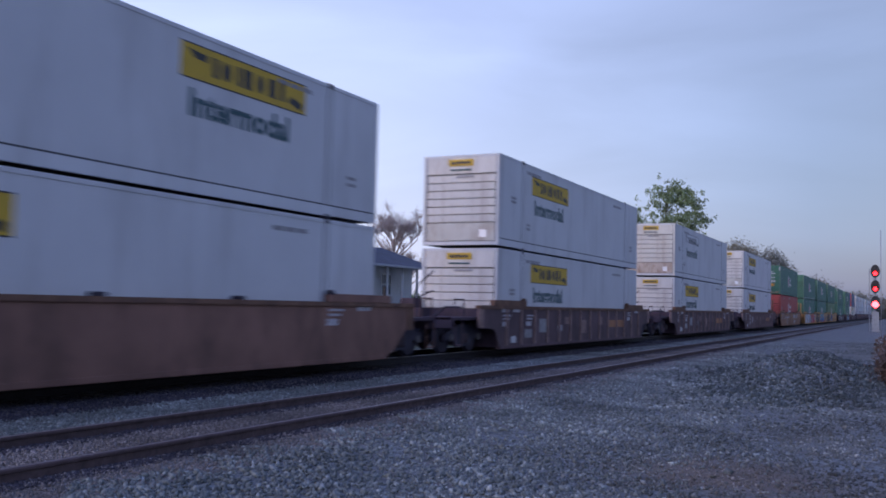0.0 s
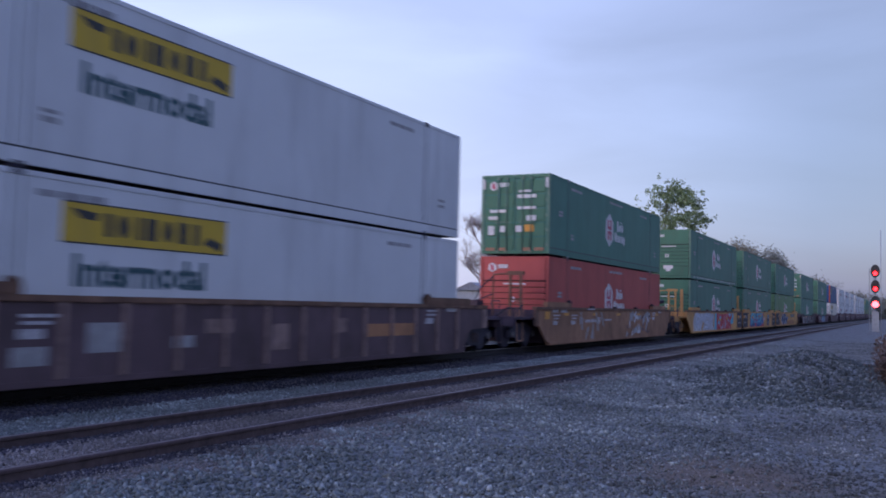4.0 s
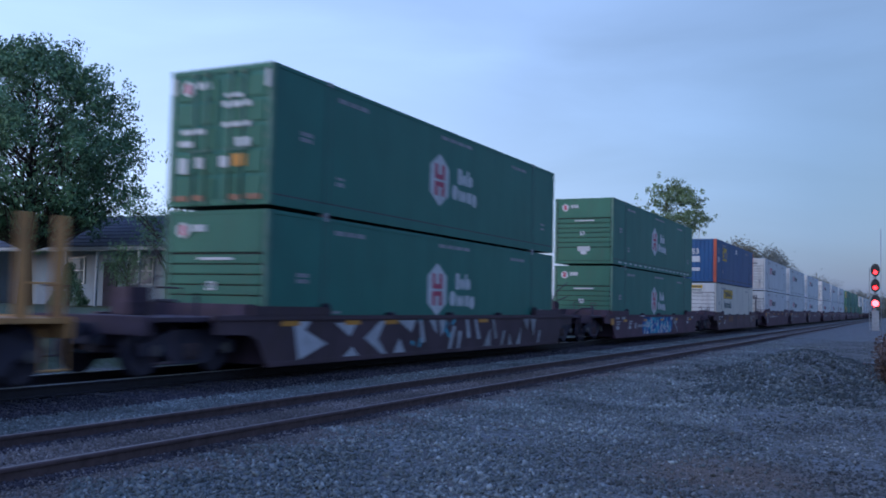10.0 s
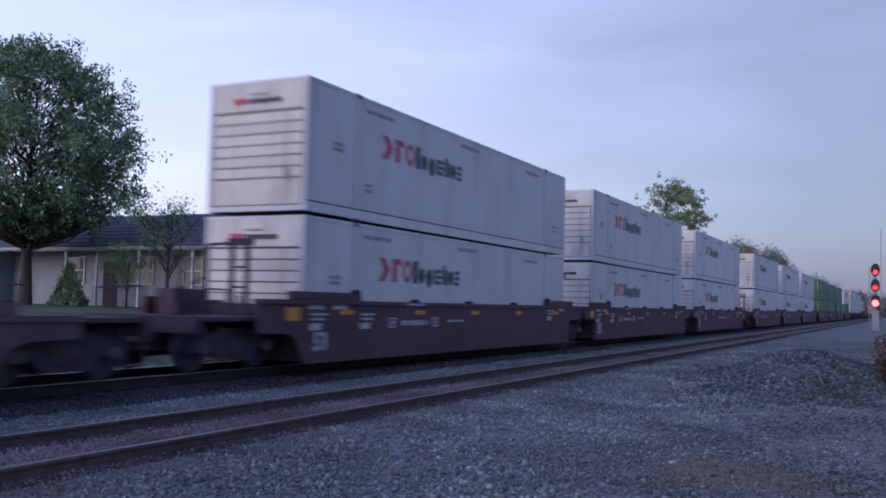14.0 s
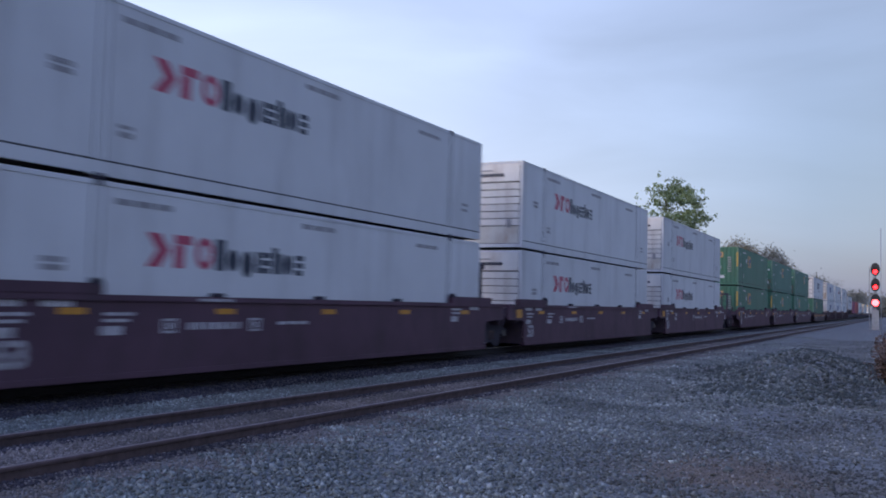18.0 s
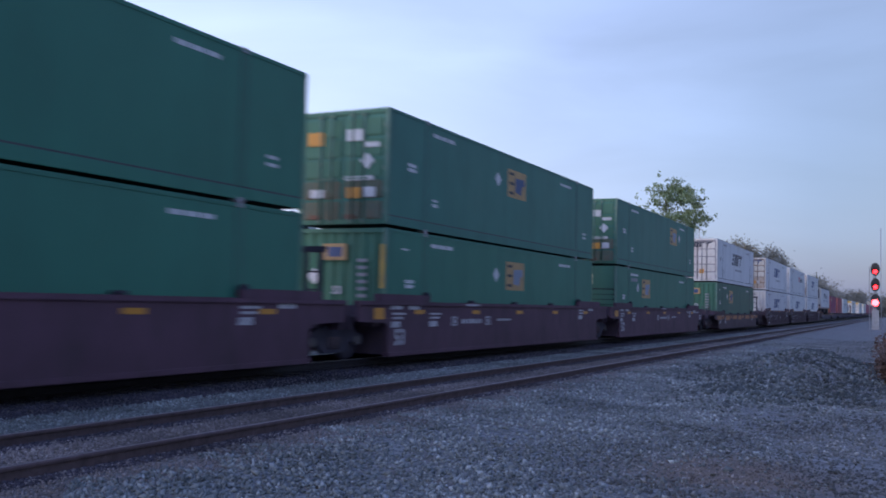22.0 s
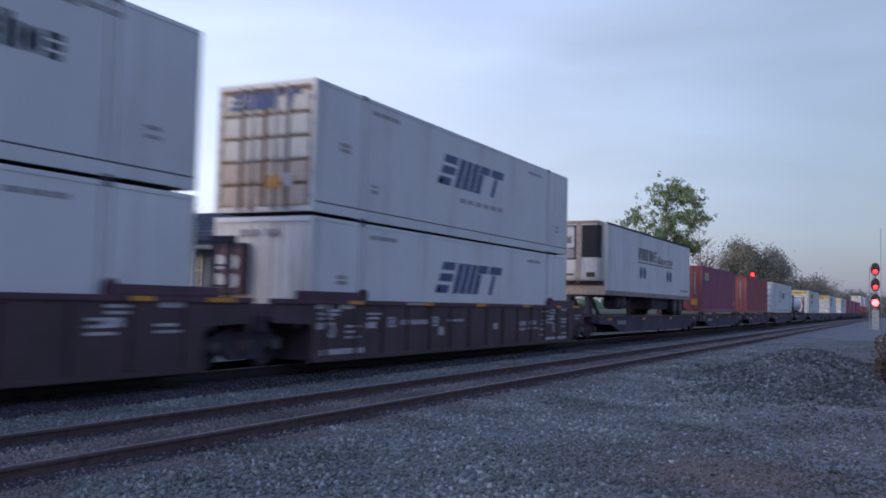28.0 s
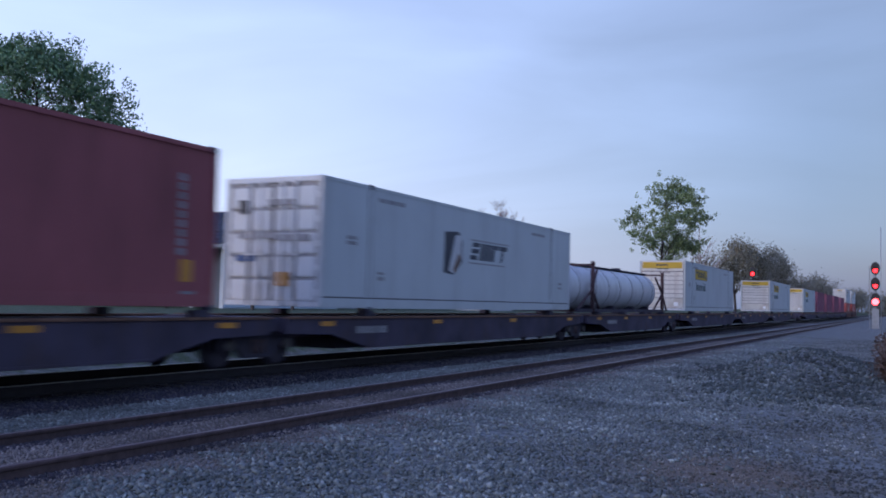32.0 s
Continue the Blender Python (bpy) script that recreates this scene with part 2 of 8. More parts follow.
STEEL = mat("tank_steel", (0.70, 0.71, 0.74), 0.36, 0.25, 0.08, 1.0, 0.03, GRIME, 0.35, 3)
RAIL_HEAD = mat("polished_rail_head", (0.45, 0.44, 0.44), 0.35, 0.6, 0.15, 6, 0.03)
RAIL_DULL = mat("dull_rail_head", (0.22, 0.175, 0.170), 0.42, 0.5, 0.2, 6, 0.05)
# oily rail, darkened further for the shade under the train
RAIL_OIL_SHADE = mat("oily_shaded_rail", (0.018, 0.015, 0.020), 0.8, 0.0, 0.25, 6, 0.15)
RAIL_RUST = mat("rusty_rail_web", (0.105, 0.070, 0.070), 0.85, 0.0, 0.25, 6, 0.15, (0.03, 0.025, 0.025), 0.6, 1)
TIE = mat("creosoted_timber", (0.050, 0.042, 0.037), 0.9, 0, 0.3, 4, 0.3, (0.10, 0.085, 0.075), 0.6, 1)
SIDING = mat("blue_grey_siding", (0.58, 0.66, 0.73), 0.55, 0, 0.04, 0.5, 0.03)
GUTTER = mat("dull_gutter", (0.36, 0.38, 0.42), 0.6, 0, 0.08, 2, 0.02)
WALL_WHITE = mat("white_porch_paint", (0.66, 0.68, 0.71), 0.7, 0, 0.06, 0.8, 0.05, GRIME, 0.25, 3)
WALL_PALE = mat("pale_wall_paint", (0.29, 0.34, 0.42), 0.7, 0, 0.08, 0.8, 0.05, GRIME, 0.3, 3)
ROOF = mat("dark_shingles", (0.058, 0.066, 0.090), 0.9, 0, 0.2, 1.2, 0.3, (0.07, 0.07, 0.08), 0.5, 1, fine=14)
TRIM = mat("white_trim", (0.62, 0.63, 0.66), 0.5, 0, 0.05, 2, 0.02)
GLASS = mat("window_glass", (0.13, 0.155, 0.175), 0.08, 0, 0.1, 2, 0.0)
BRICK = mat("chimney_brick", (0.26, 0.16, 0.13), 0.85, 0, 0.15, 3, 0.2, (0.15, 0.10, 0.09), 0.5, 1)
MORTAR = mat("mortar", (0.30, 0.27, 0.25), 0.9, 0, 0.1, 5, 0.2)
POST = mat("weathered_post", (0.075, 0.065, 0.06), 0.85, 0, 0.2, 5, 0.2)
BARK = mat("bark", (0.060, 0.048, 0.042), 0.9, 0, 0.25, 5, 0.4)
TWIG = mat("pale_twigs", (0.34, 0.27, 0.26), 0.9, 0, 0.2, 5, 0.2)
LEAF_DARK = mat("dark_leaves", (0.120, 0.215, 0.112), 0.65, 0, 0.5, 0.8, 0, each=0.1)
LEAF_FRESH = mat("spring_leaves", (0.185, 0.245, 0.110), 0.65, 0, 0.45, 0.6, 0, each=0.1)
LEAF_BROWN = mat("budding_leaves", (0.200, 0.185, 0.130), 0.7, 0, 0.4, 0.4, 0, each=0.1)
LEAF_FAR = mat("far_leaves", (0.165, 0.168, 0.140), 0.75, 0, 0.4, 0.3, 0, each=0.1)
LEAF_DRY = mat("dry_brush_leaves", (0.115, 0.075, 0.060), 0.75, 0, 0.4, 2.0, 0, each=0.1)
SIGNAL_BLACK = mat("signal_black", (0.020, 0.020, 0.022), 0.6, 0, 0.15, 3, 0.05)
SIGNAL_GREY = mat("galvanised_mast", (0.33, 0.34, 0.35), 0.5, 0.3, 0.12, 3, 0.05, RUST, 0.2, 3)
LAMP_RED = mat("lit_red_lens", (1.0, 0.016, 0.022), 0.3, 0, 0.0, 1, 0, emit=7.0)
LAMP_BRIGHT = mat("bright_red_lens", (1.0, 0.055, 0.065), 0.3, 0, 0.0, 1, 0, emit=11.0)
TYRE = mat("tyre_rubber", (0.022, 0.022, 0.023), 0.8, 0, 0.2, 5, 0.1)
CAR_WHITE = mat("white_car_paint", (0.66, 0.67, 0.69), 0.3, 0, 0.03, 1, 0.0)

# gravel sheet, grass past the tracks: one ground material, split by distance from the rails
GROUND = bpy.data.materials.new("gravel_and_grass")
GROUND.use_nodes = True
gt = GROUND.node_tree
gp = gt.nodes["Principled BSDF"]
gp.inputs["Roughness"].default_value = 0.95


def gnode(kind, **kw):
    n = gt.nodes.new(kind)
    for k, v in kw.items():
        n.inputs[k].default_value = v
    return n


g_co = gnode("ShaderNodeTexCoord")
g_sep = gnode("ShaderNodeSeparateXYZ")
gt.links.new(g_co.outputs["Object"], g_sep.inputs[0])
g_big = gnode("ShaderNodeTexNoise", Scale=0.35, Detail=6.0)
g_mid = gnode("ShaderNodeTexNoise", Scale=2.2, Detail=6.0)
g_vor = gnode("ShaderNodeTexVoronoi", Scale=16.0)
g_fine = gnode("ShaderNodeTexVoronoi", Scale=34.0)
for n in (g_big, g_mid, g_vor, g_fine):
    gt.links.new(g_co.outputs["Object"], n.inputs["Vector"])
g_st = gnode("ShaderNodeSeparateColor")
gt.links.new(g_vor.outputs["Color"], g_st.inputs[0])
g_r1 = gnode("ShaderNodeValToRGB")
g_r1.color_ramp.elements[0].color = (0.085, 0.090, 0.089, 1)
g_r1.color_ramp.elements[1].color = (0.215, 0.226, 0.222, 1)
gt.links.new(g_st.outputs[0], g_r1.inputs[0])
g_mx = gnode("ShaderNodeMix")
g_mx.data_type = "RGBA"
g_mx.inputs[7].default_value = (0.120, 0.094, 0.078, 1)
g_mr = gnode("ShaderNodeMapRange")
g_mr.inputs[1].default_value, g_mr.inputs[2].default_value = 0.5, 0.72
g_mr.inputs[4].default_value = 0.75
gt.links.new(g_mid.outputs[0], g_mr.inputs[0])
gt.links.new(g_mr.outputs[0], g_mx.inputs[0])
gt.links.new(g_r1.outputs[0], g_mx.inputs[6])
g_grass = gnode("ShaderNodeValToRGB")
g_grass.color_ramp.elements[0].color = (0.026, 0.044, 0.018, 1)
g_grass.color_ramp.elements[1].color = (0.068, 0.092, 0.042, 1)
gt.links.new(g_fine.outputs["Distance"], g_grass.inputs[0])
g_edge = gnode("ShaderNodeMath")
g_edge.operation = "MULTIPLY_ADD"
g_edge.inputs[1].default_value = 2.0
gt.links.new(g_mid.outputs[0], g_edge.inputs[0])
gt.links.new(g_sep.outputs[0], g_edge.inputs[2])
g_mask = gnode("ShaderNodeMapRange")
g_mask.inputs[1].default_value, g_mask.inputs[2].default_value = -15.0, -14.4
g_mask.inputs[3].default_value, g_mask.inputs[4].default_value = 1.0, 0.0
gt.links.new(g_edge.outputs[0], g_mask.inputs[0])
# oil and rust dust along both tracks; the wide lane also paints the train's shade
g_soil_shade = None
for lane, reach in ((-7.30, 1.35), (-12.30, 3.1)):
    off = gnode("ShaderNodeMath")
    off.operation = "SUBTRACT"
    off.inputs[1].default_value = lane
    gt.links.new(g_sep.outputs[0], off.inputs[0])
    ab = gnode("ShaderNodeMath")
    ab.operation = "ABSOLUTE"
    gt.links.new(off.outputs[0], ab.inputs[0])
    wob = gnode("ShaderNodeMath")
    wob.operation = "MULTIPLY_ADD"
    wob.inputs[1].default_value = 1.1
    gt.links.new(g_mid.outputs[0], wob.inputs[0])
    gt.links.new(ab.outputs[0], wob.inputs[2])
    rg = gnode("ShaderNodeMapRange")
    rg.inputs[1].default_value, rg.inputs[2].default_value = reach - 0.1, reach + 0.6
    rg.inputs[3].default_value, rg.inputs[4].default_value = 0.85, 0.0
    gt.links.new(wob.outputs[0], rg.inputs[0])
    if g_soil_shade is None:
        g_soil_shade = rg.outputs[0]
    else:
        mxm = gnode("ShaderNodeMath")
        mxm.operation = "MAXIMUM"
        gt.links.new(g_soil_shade, mxm.inputs[0])
        gt.links.new(rg.outputs[0], mxm.inputs[1])
        g_soil_shade = mxm.outputs[0]
g_dirt_shade = gnode("ShaderNodeMix")
g_dirt_shade.data_type = "RGBA"
g_dirt_shade.inputs[7].default_value = (0.085, 0.066, 0.060, 1)
gt.links.new(g_soil_shade, g_dirt_shade.inputs[0])
g_off = gnode("ShaderNodeVectorMath")
g_off.operation = "SUBTRACT"
g_off.inputs[1].default_value = (-1.55, 9.7, -0.2)
gt.links.new(g_co.outputs["Object"], g_off.inputs[0])
g_len = gnode("ShaderNodeVectorMath")
g_len.operation = "LENGTH"
gt.links.new(g_off.outputs[0], g_len.inputs[0])
g_wob = gnode("ShaderNodeMath")
g_wob.operation = "MULTIPLY_ADD"
g_wob.inputs[1].default_value = 1.6
gt.links.new(g_mid.outputs[0], g_wob.inputs[0])
gt.links.new(g_len.outputs["Value"], g_wob.inputs[2])
g_patch = gnode("ShaderNodeMapRange")
g_patch.inputs[1].default_value, g_patch.inputs[2].default_value = 1.3, 2.3
g_patch.inputs[3].default_value, g_patch.inputs[4].default_value = 1.0, 0.0
gt.links.new(g_wob.outputs[0], g_patch.inputs[0])
g_earth = gnode("ShaderNodeMix")
g_earth.data_type = "RGBA"
g_earth.inputs[7].default_value = (0.150, 0.118, 0.096, 1)
gt.links.new(g_patch.outputs[0], g_earth.inputs[0])
gt.links.new(g_mx.outputs[2], g_earth.inputs[6])
gt.links.new(g_earth.outputs[2], g_dirt_shade.inputs[6])
g_all = gnode("ShaderNodeMix")
g_all.data_type = "RGBA"
gt.links.new(g_mask.outputs[0], g_all.inputs[0])
gt.links.new(g_dirt_shade.outputs[2], g_all.inputs[6])
gt.links.new(g_grass.outputs[0], g_all.inputs[7])
gt.links.new(g_all.outputs[2], gp.inputs["Base Color"])
g_b = gnode("ShaderNodeBump", Strength=0.9, Distance=0.04)
gt.links.new(g_vor.outputs["Distance"], g_b.inputs["Height"])
gt.links.new(g_b.outputs[0], gp.inputs["Normal"])



def stone_mat(name, dark, middle, light):
    """Crushed stone: a shade for each stone, patches of darker fines, fine relief."""
    m = bpy.data.materials.new(name)
    m.use_nodes = True
    st = m.node_tree
    sp = st.nodes["Principled BSDF"]
    sp.inputs["Roughness"].default_value = 0.9
    geo = st.nodes.new("ShaderNodeNewGeometry")
    ramp = st.nodes.new("ShaderNodeValToRGB")
    ramp.color_ramp.elements[0].color = (*dark, 1)
    ramp.color_ramp.elements[1].color = (*light, 1)
    el = ramp.color_ramp.elements.new(0.85)
    el.color = (*middle, 1)
    st.links.new(geo.outputs["Random Per Island"], ramp.inputs[0])
    co = st.nodes.new("ShaderNodeTexCoord")
    big = st.nodes.new("ShaderNodeTexNoise")
    big.inputs["Scale"].default_value = 0.55
    big.inputs["Detail"].default_value = 5
    fine = st.nodes.new("ShaderNodeTexNoise")
    fine.inputs["Scale"].default_value = 45
    st.links.new(co.outputs["Object"], big.inputs["Vector"])
    st.links.new(co.outputs["Object"], fine.inputs["Vector"])
    mr = st.nodes.new("ShaderNodeMapRange")
    mr.inputs[1].default_value, mr.inputs[2].default_value = 0.35, 0.65
    mr.inputs[3].default_value, mr.inputs[4].default_value = 0.52, 1.2
    st.links.new(big.outputs[0], mr.inputs[0])
    vs = st.nodes.new("ShaderNodeVectorMath")
    vs.operation = "SCALE"
    st.links.new(ramp.outputs[0], vs.inputs[0])
    st.links.new(mr.outputs[0], vs.inputs[3])
    st.links.new(vs.outputs[0], sp.inputs["Base Color"])
    b = st.nodes.new("ShaderNodeBump")
    b.inputs["Strength"].default_value = 0.4
    b.inputs["Distance"].default_value = 0.01
    st.links.new(fine.outputs[0], b.inputs["Height"])
    st.links.new(b.outputs[0], sp.inputs["Normal"])
    return m


STONE = stone_mat("crushed_stone", (0.115, 0.131, 0.128), (0.265, 0.294, 0.284), (0.43, 0.465, 0.45))
STONE_DARK = stone_mat("dark_heap_stone", (0.048, 0.060, 0.060), (0.105, 0.124, 0.122), (0.25, 0.28, 0.27))
STONE_BROWN = stone_mat("oily_crushed_stone", (0.128, 0.112, 0.108), (0.250, 0.222, 0.212), (0.37, 0.335, 0.32))
STONE_FINES = stone_mat("dull_stone", (0.080, 0.086, 0.082), (0.185, 0.192, 0.182), (0.37, 0.38, 0.36))
# oily stone; the train's shade and a bluish veil are in its colour
STONE_OIL_SHADE = stone_mat("oily_shaded_stone", (0.030, 0.027, 0.040), (0.058, 0.051, 0.068), (0.095, 0.086, 0.102))
STONE_SOIL = stone_mat("earthy_stone", (0.095, 0.080, 0.066), (0.195, 0.168, 0.142), (0.34, 0.31, 0.28))

# ---- building helpers ----
XT, ZT = -12.303, 0.08      # the train's track: middle, rail height
XN = -7.42                  # the empty track nearer to the viewer
LONG = 16.154               # a 53-foot box
HIGH = 2.896
WIDE = 1.295                # half its width


def boxes(*bs, bevel=0.0):
    """One bmesh of boxes, each x0, x1, y0, y1, z0, z1."""
    bm = bmesh.new()
    for x0, x1, y0, y1, z0, z1 in bs:
        v = [bm.verts.new(c) for c in ((x0, y0, z0), (x1, y0, z0), (x1, y1, z0), (x0, y1, z0),
                                       (x0, y0, z1), (x1, y0, z1), (x1, y1, z1), (x0, y1, z1))]
        for f in ((3, 2, 1, 0), (4, 5, 6, 7), (0, 1, 5, 4), (1, 2, 6, 5), (2, 3, 7, 6), (3, 0, 4, 7)):
            bm.faces.new([v[i] for i in f])
    if bevel:
        bmesh.ops.bevel(bm, geom=bm.edges[:], offset=bevel, segments=2, affect="EDGES", clamp_overlap=True)
    return bm


def prism(pts, lo, hi, axis="x", bevel=0.0):
    """A flat outline pushed out along an axis. pts: (y, z) for x, (x, z) for y, (x, y) for z."""
    bm = bmesh.new()
    put = {"x": lambda a, b, c: (c, a, b), "y": lambda a, b, c: (a, c, b), "z": lambda a, b, c: (a, b, c)}[axis]
    lower = [bm.verts.new(put(a, b, lo)) for a, b in pts]
    upper = [bm.verts.new(put(a, b, hi)) for a, b in pts]
    n = len(pts)
    bm.faces.new(lower[::-1])
    bm.faces.new(upper)
    for i in range(n):
        bm.faces.new((lower[i], lower[(i + 1) % n], upper[(i + 1) % n], upper[i]))
    bmesh.ops.recalc_face_normals(bm, faces=bm.faces[:])
    if bevel:
        bmesh.ops.bevel(bm, geom=bm.edges[:], offset=bevel, segments=2, affect="EDGES", clamp_overlap=True)
    return bm


def tube(bm, a, b, r0, r1=None, n=10, caps=True):
    """A tapered round bar from a to b, added to bm."""
    a, b = Vector(a), Vector(b)
    r1 = r0 if r1 is None else r1
    q = (b - a).to_track_quat("Z", "Y")
    rings = []
    for c, r in ((a, r0), (b, r1)):
        rings.append([bm.verts.new(c + q @ Vector((r * math.cos(i * math.tau / n), r * math.sin(i * math.tau / n), 0))) for i in range(n)])
    for i in range(n):
        bm.faces.new((rings[0][i], rings[0][(i + 1) % n], rings[1][(i + 1) % n], rings[1][i]))
    if caps:
        bm.faces.new(rings[0][::-1])
        bm.faces.new(rings[1])
    return bm


def tubes(*bars, n=8):
    bm = bmesh.new()
    for a, b, r in bars:
        tube(bm, a, b, r, r, n)
    return bm


def as_mesh(name, bm, material, smooth=False):
    me = bpy.data.meshes.new(name)
    if smooth:
        for f in bm.faces:
            f.smooth = len(f.verts) == 4
    bm.to_mesh(me)
    bm.free()
    me.materials.append(material)
    return me


def part(name, bm, material, parent, label="", smooth=False):
    me = bm if isinstance(bm, bpy.types.Mesh) else as_mesh(name, bm, material, smooth)
    ob = new(name, me)
    ob.parent = parent
    return tagged(ob, label)


def thing(name, label, category, m=None, group="", kind=""):
    ob = new(name)
    ob.empty_display_size = 0.3
    if m is not None:
        ob.matrix_basis = m
    return tagged(ob, label, category, group, kind)


def grid_mesh(name, xs, ys, height, material):
    """A sheet over the crossings of xs and ys."""
    xx, yy = np.meshgrid(xs, ys)
    zz = height(xx, yy)
    verts = np.column_stack((xx.ravel(), yy.ravel(), zz.ravel()))
    nx, ny = len(xs), len(ys)
    i = np.arange(nx * (ny - 1)).reshape(ny - 1, nx)[:, :-1].ravel()
    faces = np.column_stack((i, i + 1, i + nx + 1, i + nx))
    me = bpy.data.meshes.new(name)
    me.from_pydata(verts.tolist(), [], faces.tolist())
    me.polygons.foreach_set("use_smooth", [True] * len(faces))
    me.materials.append(material)
    return me


def lettering(text, size, m, depth=0.006, shear=0.0):
    """Raised letters in the built-in font; m carries the writing's plane (x along, y up) to the thing's space."""
    cu = bpy.data.curves.new("lettering", "FONT")
    cu.body, cu.size, cu.extrude, cu.shear = text, size, depth / 2, shear
    cu.resolution_u = 2
    cu.offset = size * 0.033
    ob = bpy.data.objects.new("lettering", cu)
    me = bpy.data.meshes.new_from_object(ob)
    bpy.data.objects.remove(ob)
    me.transform(m)
    return me


SIDE = Matrix(((0, 0, 1, 0), (1, 0, 0, 0), (0, 1, 0, 0), (0, 0, 0, 1)))      # writing plane onto the side that faces +x
END = Matrix(((1, 0, 0, 0), (0, 0, -1, 0), (0, 1, 0, 0), (0, 0, 0, 1)))      # onto the end that faces -y


# ---- the ground: ballast bed, gravel verge with a heap, a grass bank past the tracks ----
def smooth(a, b, x):
    t = np.clip((x - a) / (b - a), 0, 1)
    return t * t * (3 - 2 * t)


def ground_height(x, y):
    z = -0.22 + 0.10 * (smooth(-15.0, -14.2, x) - smooth(-5.6, -4.2, x))
    z = z + 1.17 * (1 - smooth(-18.2, -15.2, x))
    z = z + 0.66 * np.exp(-((x + 2.3) / 1.6) ** 2 - ((y - 25.5) / 4.3) ** 2)
    z = z + 0.30 * np.exp(-((x - 2.5) / 2.0) ** 2 - ((y - 33) / 7.0) ** 2)
    near = np.exp(-((y - 15) / 45.0) ** 2)
    z = z + near * 0.025 * np.sin(x * 2.1 + 1.3 * np.sin(y * 0.9)) * np.sin(y * 1.4 + x * 0.6) * smooth(-6.0, -5.0, x)
    return z


xs = np.concatenate((-np.geomspace(2200, 40, 14), np.arange(-36, -16, 2.0), np.arange(-16, 8, 0.25), np.geomspace(8, 2200, 16)))
ys = np.concatenate((-np.geomspace(2200, 10, 14), np.arange(-8, 48, 0.5), np.geomspace(48, 3000, 40)))
ground = tagged(new("ground", grid_mesh("ground", xs, ys, ground_height, GROUND)),
                "grey gravel ground with a grass bank beyond the rails", "ground", kind="structure")

# crushed stone lying loose on it, thickest where the viewer stands
rng = np.random.default_rng(4)


def stones(count, x_range, y_range, size, name, keep=None, material=STONE):
    """Loose angular stones as one mesh of jittered eight-sided lumps."""
    px = rng.uniform(*x_range, count)
    u = rng.uniform(0, 1, count)
    py = y_range[0] * (y_range[1] / y_range[0]) ** u
    if keep is not None:
        k = keep(px, py)
        px, py = px[k], py[k]
        count = len(px)
    r = rng.uniform(size[0], size[1], count) * (0.7 + 0.6 * rng.random(count) ** 3)
    base = np.array([(1, 0, 0), (-1, 0, 0), (0, 1, 0), (0, -1, 0), (0, 0, 1), (0, 0, -1)], float)
    tri = np.array([(0, 2, 4), (2, 1, 4), (1, 3, 4), (3, 0, 4), (2, 0, 5), (1, 2, 5), (3, 1, 5), (0, 3, 5)])
    v = base[None] * (r[:, None, None] * rng.uniform(0.55, 1.15, (count, 6, 1))) + rng.normal(0, 0.22, (count, 6, 3)) * r[:, None, None]
    a = rng.uniform(0, math.tau, count)
    c, s = np.cos(a)[:, None], np.sin(a)[:, None]
    tilt = rng.normal(0, 0.6, count)
    ct, sn = np.cos(tilt)[:, None], np.sin(tilt)[:, None]
    x, y, z = v[..., 0], v[..., 1], v[..., 2] * 0.8
    y, z = y * ct - z * sn, y * sn + z * ct
    x, y = x * c - y * s, x * s + y * c
    verts = np.stack((x + px[:, None], y + py[:, None], z + (ground_height(px, py) + r * 0.25)[:, None]), -1).reshape(-1, 3)
    faces = (tri[None] + 6 * np.arange(count)[:, None, None]).reshape(-1, 3)
    me = bpy.data.meshes.new(name)
    me.vertices.add(len(verts))
    me.vertices.foreach_set("co", verts.ravel())
    me.loops.add(faces.size)
    me.loops.foreach_set("vertex_index", faces.ravel().astype(np.int32))
    me.polygons.add(len(faces))
    me.polygons.foreach_set("loop_start", np.arange(0, faces.size, 3, dtype=np.int32))
    me.update(calc_edges=True)
    me.materials.append(material)
    return me


def seen_verge(x, y):
    worn = np.sin(0.9 * x + 0.35 * y + 1.1 * np.sin(0.5 * y)) + np.sin(1.7 * x - 0.8 * y + 2.0) + 0.7 * np.sin(3.1 * x + 2.3 * y) + rng.normal(0, 0.8, x.shape)
    return (worn > -1.9) & (x > -6.0 + 0.25 * np.sin(3.1 * y) + 0.2 * np.sin(7.7 * y)) & (x > -0.86 * y - 1.4) & (x < 0.03 * y + 0.6)


def dull_edge(x, y):
    """The x past which the verge stone turns smaller and duller."""
    return -0.9 - 0.09 * y + 0.9 * np.sin(0.45 * y) + 0.6 * np.sin(1.3 * x + 0.9 * y) + rng.normal(0, 0.7, x.shape)


def earthy(x, y):
    """A worn place where the soil shows through."""
    return (((x + 1.55) / 0.85) ** 2 + ((y - 9.7) / 1.1) ** 2 + rng.normal(0, 0.5, x.shape)) < 0.8


tagged(new("gravel", stones(110000, (-6.6, 1.5), (4.6, 60), (0.013, 0.040), "gravel", lambda x, y: seen_verge(x, y) & (x < dull_edge(x, y)) & ~earthy(x, y))), "loose crushed grey stone on the verge", "gravel", kind="stuff")
tagged(new("gravel", stones(74000, (-4.6, 1.5), (4.6, 60), (0.010, 0.032), "gravel", lambda x, y: seen_verge(x, y) & (x > dull_edge(x, y)) & ~earthy(x, y), STONE_FINES)), "smaller dull stone and fines on the verge", "gravel", kind="stuff")
tagged(new("gravel", stones(9000, (-3.2, 0.2), (7.6, 12), (0.008, 0.022), "gravel", lambda x, y: earthy(x, y), STONE_SOIL)), "small brown stones on a bare earthy patch", "gravel", kind="stuff")
